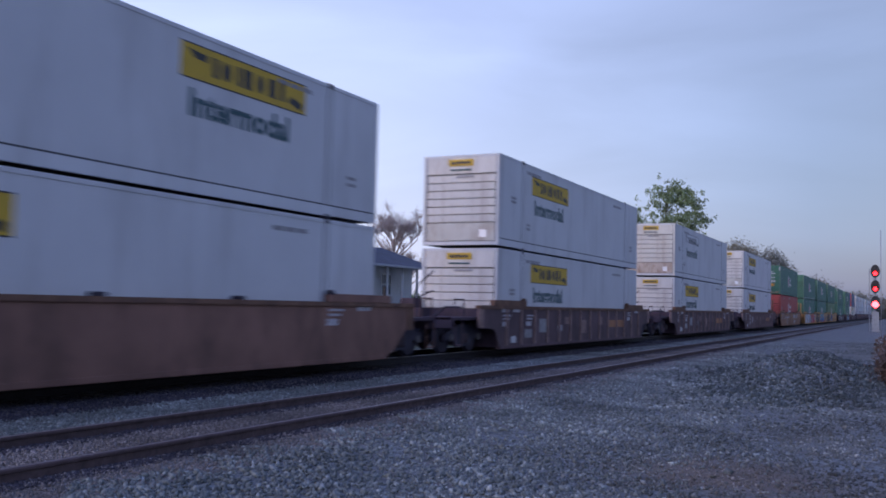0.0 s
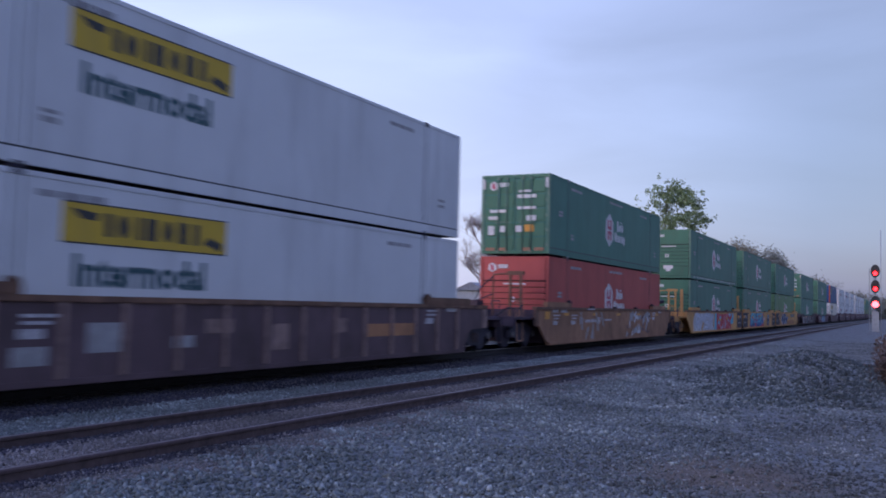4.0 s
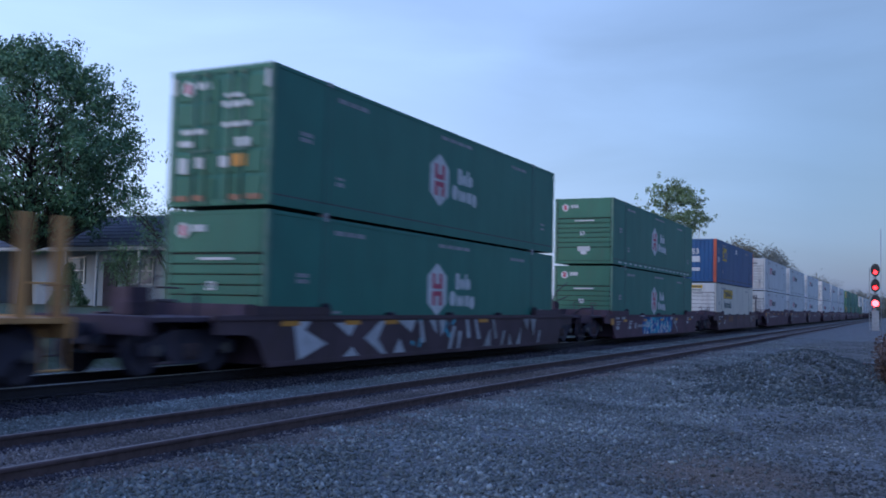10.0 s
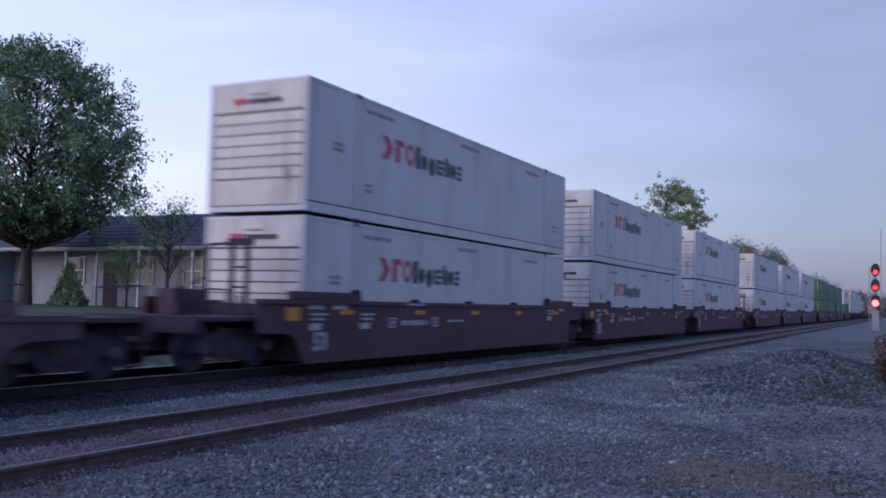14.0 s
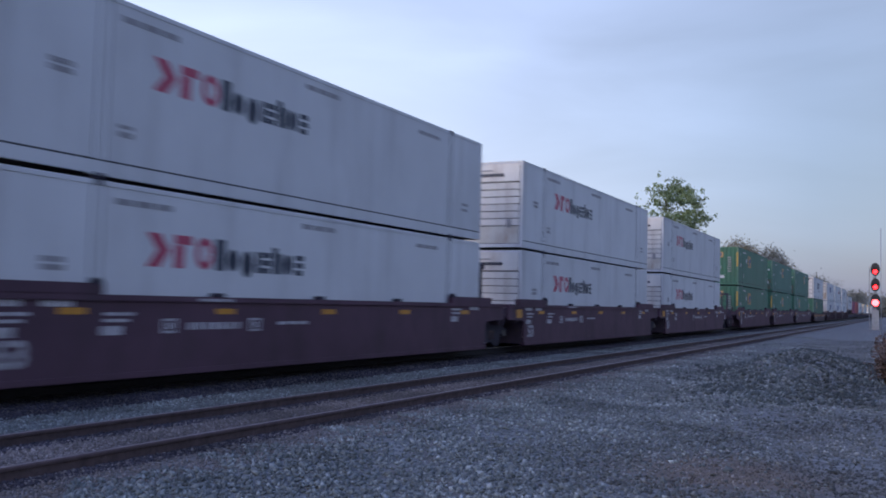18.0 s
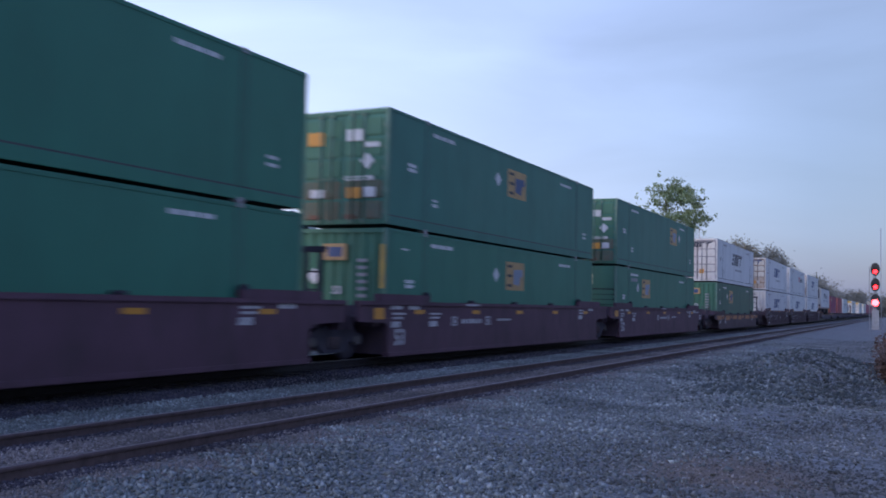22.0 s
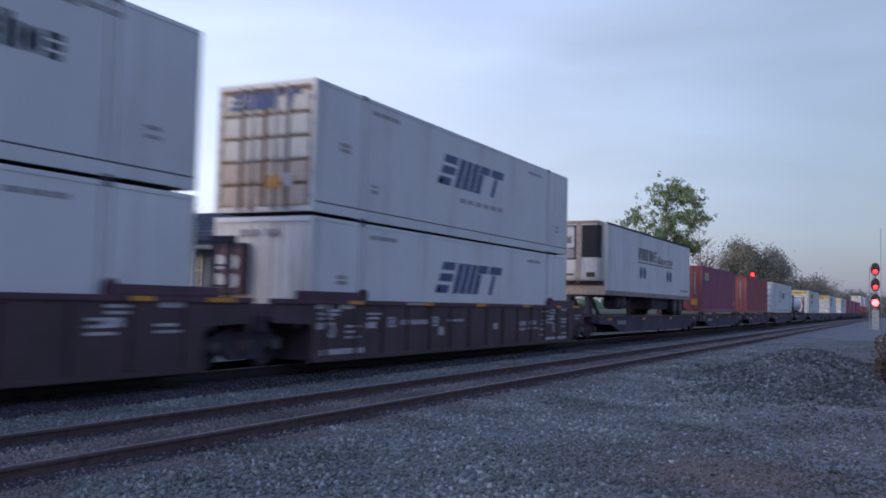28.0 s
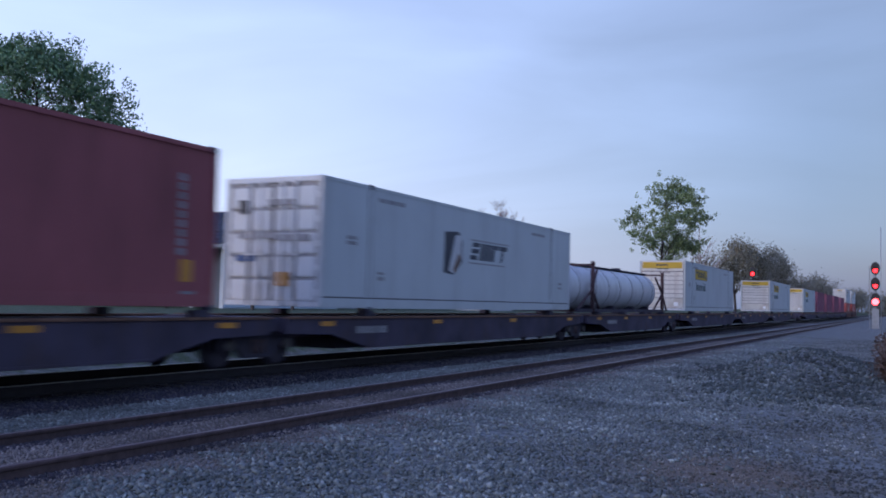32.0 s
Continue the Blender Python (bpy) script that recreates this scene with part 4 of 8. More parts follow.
def box_hexagon(side, end, kind, red=False, dashes=False):
    """Box with a pale hexagon badge."""
    word = "red" if red else "green"
    ob = thing("freight_container", word + " 53-foot freight container with a pale hexagon badge", "container", group="stacked containers")
    shell(ob, LONG, side, end, RED if red else GREEN_POST, side)
    if kind == "doors":
        door_end(ob, end, end, GREEN_GREY, joint=GREEN)
        end_panel(ob, 0.38, 0.72, 0.86, 1.10, SIGN_ORANGE, "end_placard", "orange placard", y=-0.005)
        for x0, z0, wd, ht in ((-1.0, 0.75, 0.22, 0.32), (-0.55, 0.85, 0.18, 0.22), (0.05, 0.85, 0.26, 0.22), (-0.95, 1.55, 0.6, 0.10), (0.45, 1.25, 0.35, 0.18), (0.1, 1.65, 0.7, 0.1), (0.1, 2.05, 0.7, 0.12), (0.15, 2.25, 0.45, 0.08), (-1.0, 1.30, 0.36, 0.12)):
            end_panel(ob, x0, x0 + wd, z0, z0 + ht, SIGN_WHITE, "end_placard", y=-0.005)
        for x0, x1 in ((-1.1, -0.75), (-0.6, -0.3), (0.3, 0.6), (0.75, 1.1)):
            part("wear_strip", boxes((x0, x1, -0.03, 0.0, 0.19, 0.30)), RUST_PALE, ob, "rust-worn patch")
        for sx in (-1, 1):
            end_panel(ob, sx * 1.20 - 0.05, sx * 1.20 + 0.05, 2.4, 2.75, SIGN_WHITE, "corner_stripe", y=-0.01)
    else:
        slat_end(ob, end, end, 6, 0.78)
        end_panel(ob, -0.40, 0.45, 1.90, 1.95, SIGN_WHITE, "end_stencil", y=0.01)
        part("lettering", lettering("53", 0.24, Matrix.Translation((-0.18, 0.003, 1.30)) @ END, 0.03), SIGN_WHITE, ob).data.materials.append(SIGN_WHITE)
        end_panel(ob, -0.25, 0.28, 0.62, 0.82, SIGN_WHITE, "end_placard", y=0.01)
        end_panel(ob, -0.12, 0.14, 0.48, 0.62, SIGN_WHITE, "end_placard", y=0.01)
    part("end_badge", prism([(-0.82 + 0.17 * math.cos(i * math.tau / 6 + math.pi / 6), 2.50 + 0.17 * math.sin(i * math.tau / 6 + math.pi / 6)) for i in range(6)], -0.03, 0.02, "y"), SIGN_WHITE, ob, "small pale hexagon badge")
    end_panel(ob, -0.88, -0.76, 2.40, 2.60, SIGN_RED, "badge_mark", y=-0.03, out=0.006)
    end_blocks(ob, -0.58, 2.47, 0.36, 0.14, 3, SIGN_WHITE, -0.01)
    x = WIDE - 0.012
    cy, cz = 7.30, 1.50
    part("badge", prism([(cy, cz + 0.70), (cy + 0.55, cz + 0.36), (cy + 0.55, cz - 0.36), (cy, cz - 0.70), (cy - 0.55, cz - 0.36), (cy - 0.55, cz + 0.36)], x - 0.002, x + 0.005), SIGN_WHITE, ob, "pale hexagon badge")
    for a in (-0.29, 0.11):
        for lo_, hi_ in ((-0.42, -0.04), (0.02, 0.42)):
            part("badge_mark", boxes((x + 0.003, x + 0.009, cy + a, cy + a + 0.18, cz + lo_, cz + hi_)), SIGN_RED, ob, "red badge stroke")
    for lo_, hi_ in ((-0.17, -0.04), (0.02, 0.15)):
        part("badge_mark", boxes((x + 0.003, x + 0.009, cy - 0.115, cy + 0.115, cz + lo_, cz + hi_)), SIGN_RED, ob, "red badge stroke")
    emblem(ob, 8.42, 1.53, 0.98, 0.44, (("bar", 0.9, 0, 1), ("disc", 1, 0, 0.72), ("bar", 0.45, 0, 1), ("disc", 0.8, 0, 0.72)), SIGN_WHITE)
    emblem(ob, 8.05, 1.07, 1.66, 0.42, (("disc", 1.25, 0, 1), ("bar", 0.5, 0, 0.72), ("disc", 1, 0, 0.72), ("bar", 0.9, 0, 0.72), ("disc", 1.0, -0.2, 0.72)), SIGN_WHITE)
    small_print(ob, SIGN_GREY)
    bar_row(ob, x, 7.36, HIGH - 0.28, 1.9, 0.095, 4, SIGN_GREY)
    if dashes:
        for i in range(17):
            part("reflective_strip", boxes((WIDE - 0.002, WIDE + 0.004, 0.9 + 0.87 * i, 1.32 + 0.87 * i, 0.165, 0.225)), SIGN_WHITE, ob, "white reflective strip")
    return ob


def box_red_navy(end_kind="slats"):
    """White box with a red and navy name in plain shapes."""
    ob = thing("freight_container", "white 53-foot freight container with a red and navy mark", "container", group="stacked containers")
    shell(ob, LONG, WHITE, WHITE, WHITE, WHITE)
    slat_end(ob, WHITE_WORN, WHITE, 6, 0.60, low_paint=WHITE_RUSTY if end_kind == "worn" else None, groove=GROOVE_PALE)
    return ob


def red_navy_mark(ob, y0):
    x = WIDE - 0.012
    emblem(ob, y0, 1.62, 1.72, 0.56, (("chevron", 1.1, 0, 1), ("flag", 0.9, 0, 1), ("ring", 1.0, 0, 1)), SIGN_RED, label="red mark")
    emblem(ob, y0 + 1.68, 1.62, 2.75, 0.56, SMALL_WORD, SIGN_NAVY, label="dark navy mark")
    bar_row(ob, x, y0 + 4.3, HIGH - 0.31, 1.2, 0.10, 3, SIGN_GREY)
    end_blocks(ob, -0.62, 2.40, 0.40, 0.12, 3, SIGN_RED, 0.0)
    end_blocks(ob, -0.20, 2.40, 0.85, 0.10, 6, SIGN_NAVY, 0.0)
    end_panel(ob, -0.20, 0.22, 2.58, 2.62, SIGN_GREY, "end_stencil", y=0.01)
    end_panel(ob, 0.76, 0.90, 0.72, 1.0, SIGN_GREY, "end_placard", y=0.01)
    small_print(ob, SIGN_GREY)
    return ob


def box_orange_board(side, kind, y0, pale=False):
    """Green box with an orange board and blue mark."""
    ob = thing("freight_container", "green 53-foot freight container with an orange and blue board", "container", group="stacked containers")
    shell(ob, LONG, side, GREEN_END, GREEN_POST, side)
    x = WIDE - 0.012
    if kind == "doors":
        door_end(ob, GREEN_END, GREEN_END, GREEN_GREY, joint=GREEN, low_paint=GREEN_DIRTY)
        end_panel(ob, -1.02, -0.55, 2.05, 2.38, SIGN_ORANGE, "end_placard", "orange board", y=-0.005)
        end_panel(ob, 0.15, 0.55, 0.72, 0.98, SIGN_ORANGE, "end_placard", "orange placard", y=-0.005)
        for x0, z0, wd, ht in ((0.62, 0.74, 0.34, 0.24), (0.12, 2.12, 0.45, 0.28), (0.65, 1.95, 0.4, 0.12), (-0.9, 0.75, 0.4, 0.2), (0.1, 1.15, 0.8, 0.1), (0.1, 0.22, 0.3, 0.1), (-0.9, 0.22, 0.3, 0.1)):
            end_panel(ob, x0, x0 + wd, z0, z0 + ht, SIGN_WHITE if z0 > 0.5 else RUST_EDGE, "end_placard", y=-0.005)
        dx, dz = 0.72, 1.62
    elif kind == "slats":
        slat_end(ob, GREEN_END, GREEN_END, 5, 0.92)
        end_panel(ob, -0.42, 0.26, 2.12, 2.54, SIGN_CREAM, "end_placard", "pale worn board", y=0.004)
        end_panel(ob, -0.36, -0.26, 2.20, 2.46, GREEN_END, "board_mark", y=-0.026, out=0.006)
        end_panel(ob, -0.10, 0.12, 2.18, 2.46, GREEN_GREY, "board_mark", y=-0.026, out=0.006)
        bar_row(ob, WIDE - 0.012, 2.4, 2.30, 1.1, 0.16, 3, SIGN_GREY)
        dx, dz = None, 0
    else:
        corrugated_end(ob, GREEN_END, GREEN_END, 8)
        end_panel(ob, -0.48, 0.20, 2.12, 2.52, SIGN_TAN, "end_placard", "orange board", y=0.0)
        end_panel(ob, -0.32, 0.08, 2.20, 2.44, SIGN_BLUE, "board_mark", y=-0.03, out=0.006)
        part("lettering", lettering("53", 0.26, Matrix.Translation((-0.18, -0.012, 1.30)) @ END, 0.03), SIGN_WHITE, ob).data.materials.append(SIGN_WHITE)
        end_panel(ob, -0.25, 0.28, 0.58, 0.80, SIGN_WHITE, "end_placard", y=0.0)
        for sx in (-1, 1) if side == GREEN_BRIGHT else ():
            end_panel(ob, sx * 1.22 - 0.06, sx * 1.22 + 0.06, 1.45, 2.50, SIGN_AMBER, "corner_stripe", "amber corner stripe", y=-0.01)
        for i in range(7):
            end_panel(ob, 0.52, 0.78, 1.05 + 0.17 * i, 1.13 + 0.17 * i, SIGN_GREY, "end_stencil", y=0.0)
        bar_row(ob, WIDE - 0.012, 0.8, 2.4, 0.3, 0.05, 1, SIGN_WHITE)
        dx, dz = -0.72, 1.72
    if dx is not None:
        part("end_diamond", prism([(dx, dz - 0.20), (dx + 0.20, dz), (dx, dz + 0.20), (dx - 0.20, dz)], -0.04, 0.02, "y"), SIGN_WHITE, ob, "white diamond")
    part("sign_panel", boxes((x - 0.002, x + 0.004, y0, y0 + 1.52, 1.58, 2.46)), SIGN_TAN, ob, "dull orange board")
    part("board_mark", prism([(y0 + 0.62, 1.78), (y0 + 1.1, 1.72), (y0 + 1.2, 2.0), (y0 + 1.42, 2.05), (y0 + 1.35, 2.25), (y0 + 0.62, 2.22)], x, x + 0.008), SIGN_FADED if pale else SIGN_BLUE, ob, "blue mark")
    part("board_mark", boxes(*[(x, x + 0.008, y0 + 0.12, y0 + 0.52, z, z + 0.09) for z in (1.68, 1.98, 2.28)]), SIGN_DARK, ob)
    dy = y0 - 0.75 if y0 < 8 else y0 + 2.15
    part("diamond", prism([(dy, 1.80), (dy + 0.24, 2.02), (dy, 2.24), (dy - 0.24, 2.02)], x - 0.002, x + 0.005), SIGN_WHITE, ob, "white diamond")
    small_print(ob, SIGN_WHITE)
    return ob


def box_blue():
    ob = thing("freight_container", "dark blue 53-foot freight container with orange-red corner posts", "container", group="stacked containers")
    shell(ob, LONG, BLUE, BLUE, ORANGE_POST, BLUE)
    corrugated_end(ob, BLUE, BLUE, 9)
    x = WIDE - 0.012
    for sx in (-1, 1):
        end_panel(ob, sx * 1.20 - 0.09, sx * 1.20 + 0.09, 0.06, HIGH - 0.01, ORANGE_POST, "post_face", "orange-red post", y=0.004)
    part("post_face", boxes((WIDE - 0.004, WIDE + 0.004, 0.005, 0.16, 0.06, HIGH - 0.01)), ORANGE_POST, ob, "orange-red post")
    part("sign_panel", boxes((x - 0.002, x + 0.004, 2.37, 3.95, 1.57, 2.45)), SIGN_YELLOW, ob, "yellow board")
    part("board_mark", boxes(*[(x, x + 0.008, 2.48, 2.90, z, z + 0.09) for z in (1.68, 1.98, 2.28)]), SIGN_DARK, ob)
    part("board_mark", prism([(3.0, 1.75), (3.75, 1.70), (3.8, 2.25), (3.4, 2.1), (3.0, 2.25)], x, x + 0.008), SIGN_BLUE, ob, "blue mark")
    part("lettering", lettering("53", 0.46, Matrix.Translation((x + 0.002, 0.62, 1.98)) @ SIDE), SIGN_GREY, ob).data.materials.append(SIGN_GREY)
    part("placard", boxes((x - 0.002, x + 0.005, 0.60, 1.18, 1.40, 1.74)), SIGN_WHITE, ob)
    part("placard", boxes((x - 0.002, x + 0.005, 7.75, 8.33, 2.30, 2.62)), SIGN_WHITE, ob)
    part("lettering", lettering("53", 0.50, Matrix.Translation((-0.30, -0.012, 1.90)) @ END, 0.03), SIGN_WHITE, ob).data.materials.append(SIGN_WHITE)
    end_panel(ob, -0.28, 0.24, 1.38, 1.76, SIGN_WHITE, "end_placard", y=0.0)
    end_panel(ob, -0.28, 0.24, 0.78, 1.0, SIGN_WHITE, "end_placard", y=0.0)
    small_print(ob, SIGN_GREY)
    return ob


def box_slanted_blue(kind, rusty=True, navy=False, unit=False):
    """White box with a slanted blue mark."""
    ob = thing("freight_container", "white 53-foot freight container with a slanted blue mark", "container", group="stacked containers")
    shell(ob, LONG, WHITE, WHITE, WHITE_WORN, WHITE)
    ink = SIGN_NAVY if navy else SIGN_BLUE
    x = WIDE - 0.012
    if kind == "doors":
        door_end(ob, WHITE_RUSTY if rusty else WHITE_WORN, WHITE_WORN, SIGN_GREY, joint=JOINT_RUST if rusty else SIGN_GREY, low_paint=WHITE_RUSTIER if rusty else None)
        emblem(ob, -0.98, 2.32, 1.85, 0.36, SWEPT, ink, 0.3, flip=True, y=-0.01)
        end_panel(ob, 0.12, 0.44, 0.58, 0.86, SIGN_ORANGE, "end_placard", "orange placard", y=-0.005)
        if rusty:
            end_panel(ob, 0.55, 0.76, 0.62, 0.90, SIGN_WHITE, "end_placard", y=-0.005)
    else:
        corrugated_end(ob, WHITE_WORN, WHITE, 9)
        end_panel(ob, -0.55, -0.1, 2.50, 2.62, SIGN_GREY, "end_stencil", y=0.0)
        end_panel(ob, 0.15, 0.42, 2.50, 2.62, SIGN_GREY, "end_stencil", y=0.0)
        gen = part("generator_set", boxes((-1.17, -0.29, -0.22, 0.02, 1.22, 2.28), bevel=0.03), GEN_MAROON, ob, "dark maroon generator set with round white covers")
        part("unit_cap", boxes((-1.17, -0.29, -0.24, 0.0, 2.20, 2.32), bevel=0.02), DARK, gen)
        for gx in (-0.92, -0.55):
            for gz_ in (1.50, 1.90):
                part("round_cover", prism([(gx + 0.14 * math.cos(i * math.tau / 18), gz_ + 0.16 * math.sin(i * math.tau / 18)) for i in range(18)], -0.25, -0.21, "y"), SIGN_WHITE, gen, "round white cover")
    emblem(ob, 5.70, 1.40, 4.15, 0.84, SWEPT, ink, 0.50, label="slanted blue shape")
    part("logo_streak", prism([(5.72, 1.44), (6.0, 1.44), (6.05, 1.54), (5.80, 1.54)], x - 0.002, x + 0.004), ink, ob)
    bar_row(ob, x, 7.1, 1.02, 3.0, 0.13, 6, SIGN_GREY)
    small_print(ob, SIGN_GREY)
    return ob


def box_forty(side, end, label):
    """A 40-foot corrugated sea container."""
    ob = thing("sea_container", label, "container")
    n = 12.192
    shell(ob, n, side, end, side, side, inset=0.0, trim_paint=side)
    for c in list(ob.children):
        if c.name.startswith(("side_wall", "seam")):
            bpy.data.objects.remove(c)
    part("side_wall", corrugated(0.09, n - 0.09, 0.20, HIGH - 0.07, WIDE - 0.02, 44, 0.036, "x"), side, ob)
    part("side_wall", boxes((-WIDE + 0.02, -WIDE + 0.05, 0.08, n - 0.08, 0.2, HIGH - 0.07)), side, ob)
    corrugated_end(ob, end, end, 8)
    for i in range(9):
        part("stencil", boxes((WIDE - 0.02, WIDE - 0.012, 11.25, 11.40, 0.95 + 0.16 * i, 1.07 + 0.16 * i)), SIGN_GREY, ob)
    part("placard", boxes((WIDE - 0.02, WIDE - 0.010, 11.33, 11.62, 0.50, 0.88)), SIGN_ORANGE, ob, "orange placard")
    part("placard", boxes((WIDE - 0.02, WIDE - 0.010, 11.35, 11.7, 0.24, 0.34)), SIGN_GREY, ob)
    for i in range(10):
        part("end_code", boxes((0.78, 0.86, -0.012, 0.01, 1.15 + 0.14 * i, 1.26 + 0.14 * i)), SIGN_GREY, ob)
    return ob

# ---- rail cars ----
def wheel_mesh():
    bm = bmesh.new()
    for sx in (-1, 1):
        tube(bm, (sx * 0.69, 0, 0), (sx * 0.735, 0, 0), 0.455, 0.455, 28)
        tube(bm, (sx * 0.735, 0, 0), (sx * 0.82, 0, 0), 0.425, 0.415, 28)
        tube(bm, (sx * 0.82, 0, 0), (sx * 0.86, 0, 0), 0.13, 0.11, 14)
        for k in range(4):
            a = k * math.tau / 4
            tube(bm, (sx * 0.815, 0.26 * math.cos(a), 0.26 * math.sin(a)), (sx * 0.826, 0.26 * math.cos(a), 0.26 * math.sin(a)), 0.05, 0.05, 8)
    tube(bm, (-0.70, 0, 0), (0.70, 0, 0), 0.085, 0.085, 10)
    return as_mesh("wheelset", bm, DARK, True)


WHEELSET = wheel_mesh()


def frame_mesh():
    pts = [(-1.18, 0.58), (-1.18, 0.36), (-0.98, 0.36), (-0.70, 0.44), (-0.46, 0.20), (0.46, 0.20), (0.70, 0.44), (0.98, 0.36), (1.18, 0.36), (1.18, 0.58),
           (0.90, 0.66), (0.45, 0.80), (-0.45, 0.80), (-0.90, 0.66)]
    return as_mesh("side_frame", prism(pts, -0.06, 0.06, "x", bevel=0.015), DARK)


SIDE_FRAME = frame_mesh()
SPRING = as_mesh("spring", tubes(((0, -0.16, 0.28), (0, -0.16, 0.56), 0.06), ((0, 0, 0.28), (0, 0, 0.56), 0.06), ((0, 0.16, 0.28), (0, 0.16, 0.56), 0.06)), RAIL_RUST, True)
CAP = as_mesh("bearing_cap", tubes(((-0.05, 0, 0), (0.07, 0, 0), 0.10), n=12), GREASY_CAP, True)


def truck(car, y):
    """A two-axle truck under the car."""
    tk = part("truck", boxes((-0.95, 0.95, -0.18, 0.18, 0.45, 0.72), bevel=0.03), DARK, car, "black cast steel truck")
    tk.location = (0, y, ZT)
    for sx in (-1, 1):
        o = part("side_frame", SIDE_FRAME, DARK, tk)
        o.location.x = sx * 0.99
        if sx > 0:
            o = part("spring", SPRING, RAIL_RUST, tk)
            o.location.x = sx * 1.02
        for dy in (-0.89, 0.89) if sx > 0 else ():
            o = part("bearing_cap", CAP, GREASY_CAP, tk)
            o.location = (sx * 1.04, dy, 0.46)
            o.rotation_euler = (0, 0, 0 if sx > 0 else math.pi)
    for dy in (-0.89, 0.89):
        o = part("wheelset", WHEELSET, DARK, tk)
        o.location = (0, dy, 0.455)


def ladder(car, x, y, z0, z1, material, wide=0.38):
    rails_ = [((x, y, z0), (x, y, z1), 0.034), ((x + wide, y, z0), (x + wide, y, z1), 0.034)]
    rungs = [((x, y, z0 + 0.1 + 0.32 * i), (x + wide, y, z0 + 0.1 + 0.32 * i), 0.016) for i in range(int((z1 - z0) / 0.32) + 1) if z0 + 0.1 + 0.32 * i < z1]
    part("ladder", tubes(*rails_, *rungs), material, car)


def car_end(car, y, way, paint, full, rig):
    """Platform, draft sill, coupler and rigging at one end; way is -1 at the near end, 1 at the far end."""
    reach = 3.15 if full else 1.55
    skin = YELLOW_CAR if paint == YELLOW_CAR else GRIMY_END

    def span(a, b):
        return tuple(sorted((y + way * a, y + way * b)))
    part("end_platform", boxes((-1.30, 1.30, *span(0.02, reach), 1.02, 1.10), bevel=0.01), skin, car)
    part("end_sill", boxes((-1.34, 1.34, *span(reach - 0.12, reach), 0.80, 1.12), bevel=0.02), skin, car)
    part("draft_sill", boxes((-0.34, 0.34, *span(0.0, reach), 0.62, 1.02), bevel=0.02), DARK, car)
    part("well_bulkhead", boxes((-1.36, 1.36, *span(0.02, 0.10), 0.20, 1.30)), skin, car)
    part("crossbeam", boxes((-1.36, 1.36, *span(0.30, 0.62), 0.86, 1.34), bevel=0.03), skin, car)
    if full:
        part("coupler", boxes((-0.10, 0.10, *span(reach, reach + 0.52), 0.78, 0.98), (-0.20, 0.20, *span(reach + 0.28, reach + 0.56), 0.74, 1.02), bevel=0.03), DARK, car)
        part("air_hose", tubes(((0.32, y + way * (reach - 0.05), 0.80), (0.30, y + way * (reach + 0.25), 0.50), 0.025), ((0.30, y + way * (reach + 0.25), 0.50), (0.2, y + way * (reach + 0.5), 0.55), 0.025)), SEAM, car)
        for sx in (-1, 1):
            part("sill_step", tubes(((sx * 1.36, y + way * (reach - 0.15), 0.95), (sx * 1.38, y + way * (reach - 0.15), 0.35), 0.016), ((sx * 1.36, y + way * (reach - 0.6), 0.95), (sx * 1.38, y + way * (reach - 0.6), 0.35), 0.016), ((sx * 1.38, y + way * (reach - 0.15), 0.35), (sx * 1.38, y + way * (reach - 0.6), 0.35), 0.02)), paint, car)
            part("grab_iron", tubes(((sx * 1.30, y + way * (reach - 0.2), 1.10), (sx * 1.30, y + way * (reach - 0.2), 1.60), 0.016), ((sx * 1.30, y + way * (reach - 0.8), 1.10), (sx * 1.30, y + way * (reach - 0.8), 1.60), 0.016), ((sx * 1.30, y + way * (reach - 0.2), 1.60), (sx * 1.30, y + way * (reach - 0.8), 1.60), 0.016)), paint, car)
        if way < 0:
            part("brake_box", boxes((-1.22, -0.72, *span(0.95, 1.5), 1.09, 1.62), (-0.66, -0.30, *span(1.3, 1.9), 1.09, 1.34), bevel=0.03), GRIMY_END, car)
            part("air_pipe", tubes(((-0.95, y - 1.2, 1.6), (-0.75, y - 1.2, 2.05), 0.022), ((-0.75, y - 1.2, 2.05), (-0.3, y - 1.1, 2.45), 0.022), ((-0.9, y - 1.25, 1.6), (-0.3, y - 1.15, 1.85), 0.022)), DARK, car)
            part("lever", tubes(((0.2, y - 2.0, 1.1), (0.75, y - 2.4, 1.38), 0.035), ((0.75, y - 2.4, 1.38), (1.25, y - 2.4, 1.38), 0.03), ((0.9, y - 1.5, 1.1), (0.9, y - 1.5, 1.5), 0.03)), DARK, car)
        elif paint == BROWN_ORANGE:
            part("air_reservoir", tubes(((-0.85, y + 2.3, 1.66), (0.55, y + 2.5, 1.72), 0.18), ((0.50, y + 2.48, 1.74), (0.68, y + 2.5, 1.76), 0.24), ((0.66, y + 2.48, 1.84), (0.92, y + 2.52, 1.90), 0.11), n=12), DARK, car, "dark air reservoir", smooth=True)
            part("reservoir_bracket", boxes((-0.6, -0.5, y + 2.15, y + 2.5, 1.09, 1.62), (0.3, 0.4, y + 2.3, y + 2.6, 1.09, 1.68)), GRIMY_END, car)
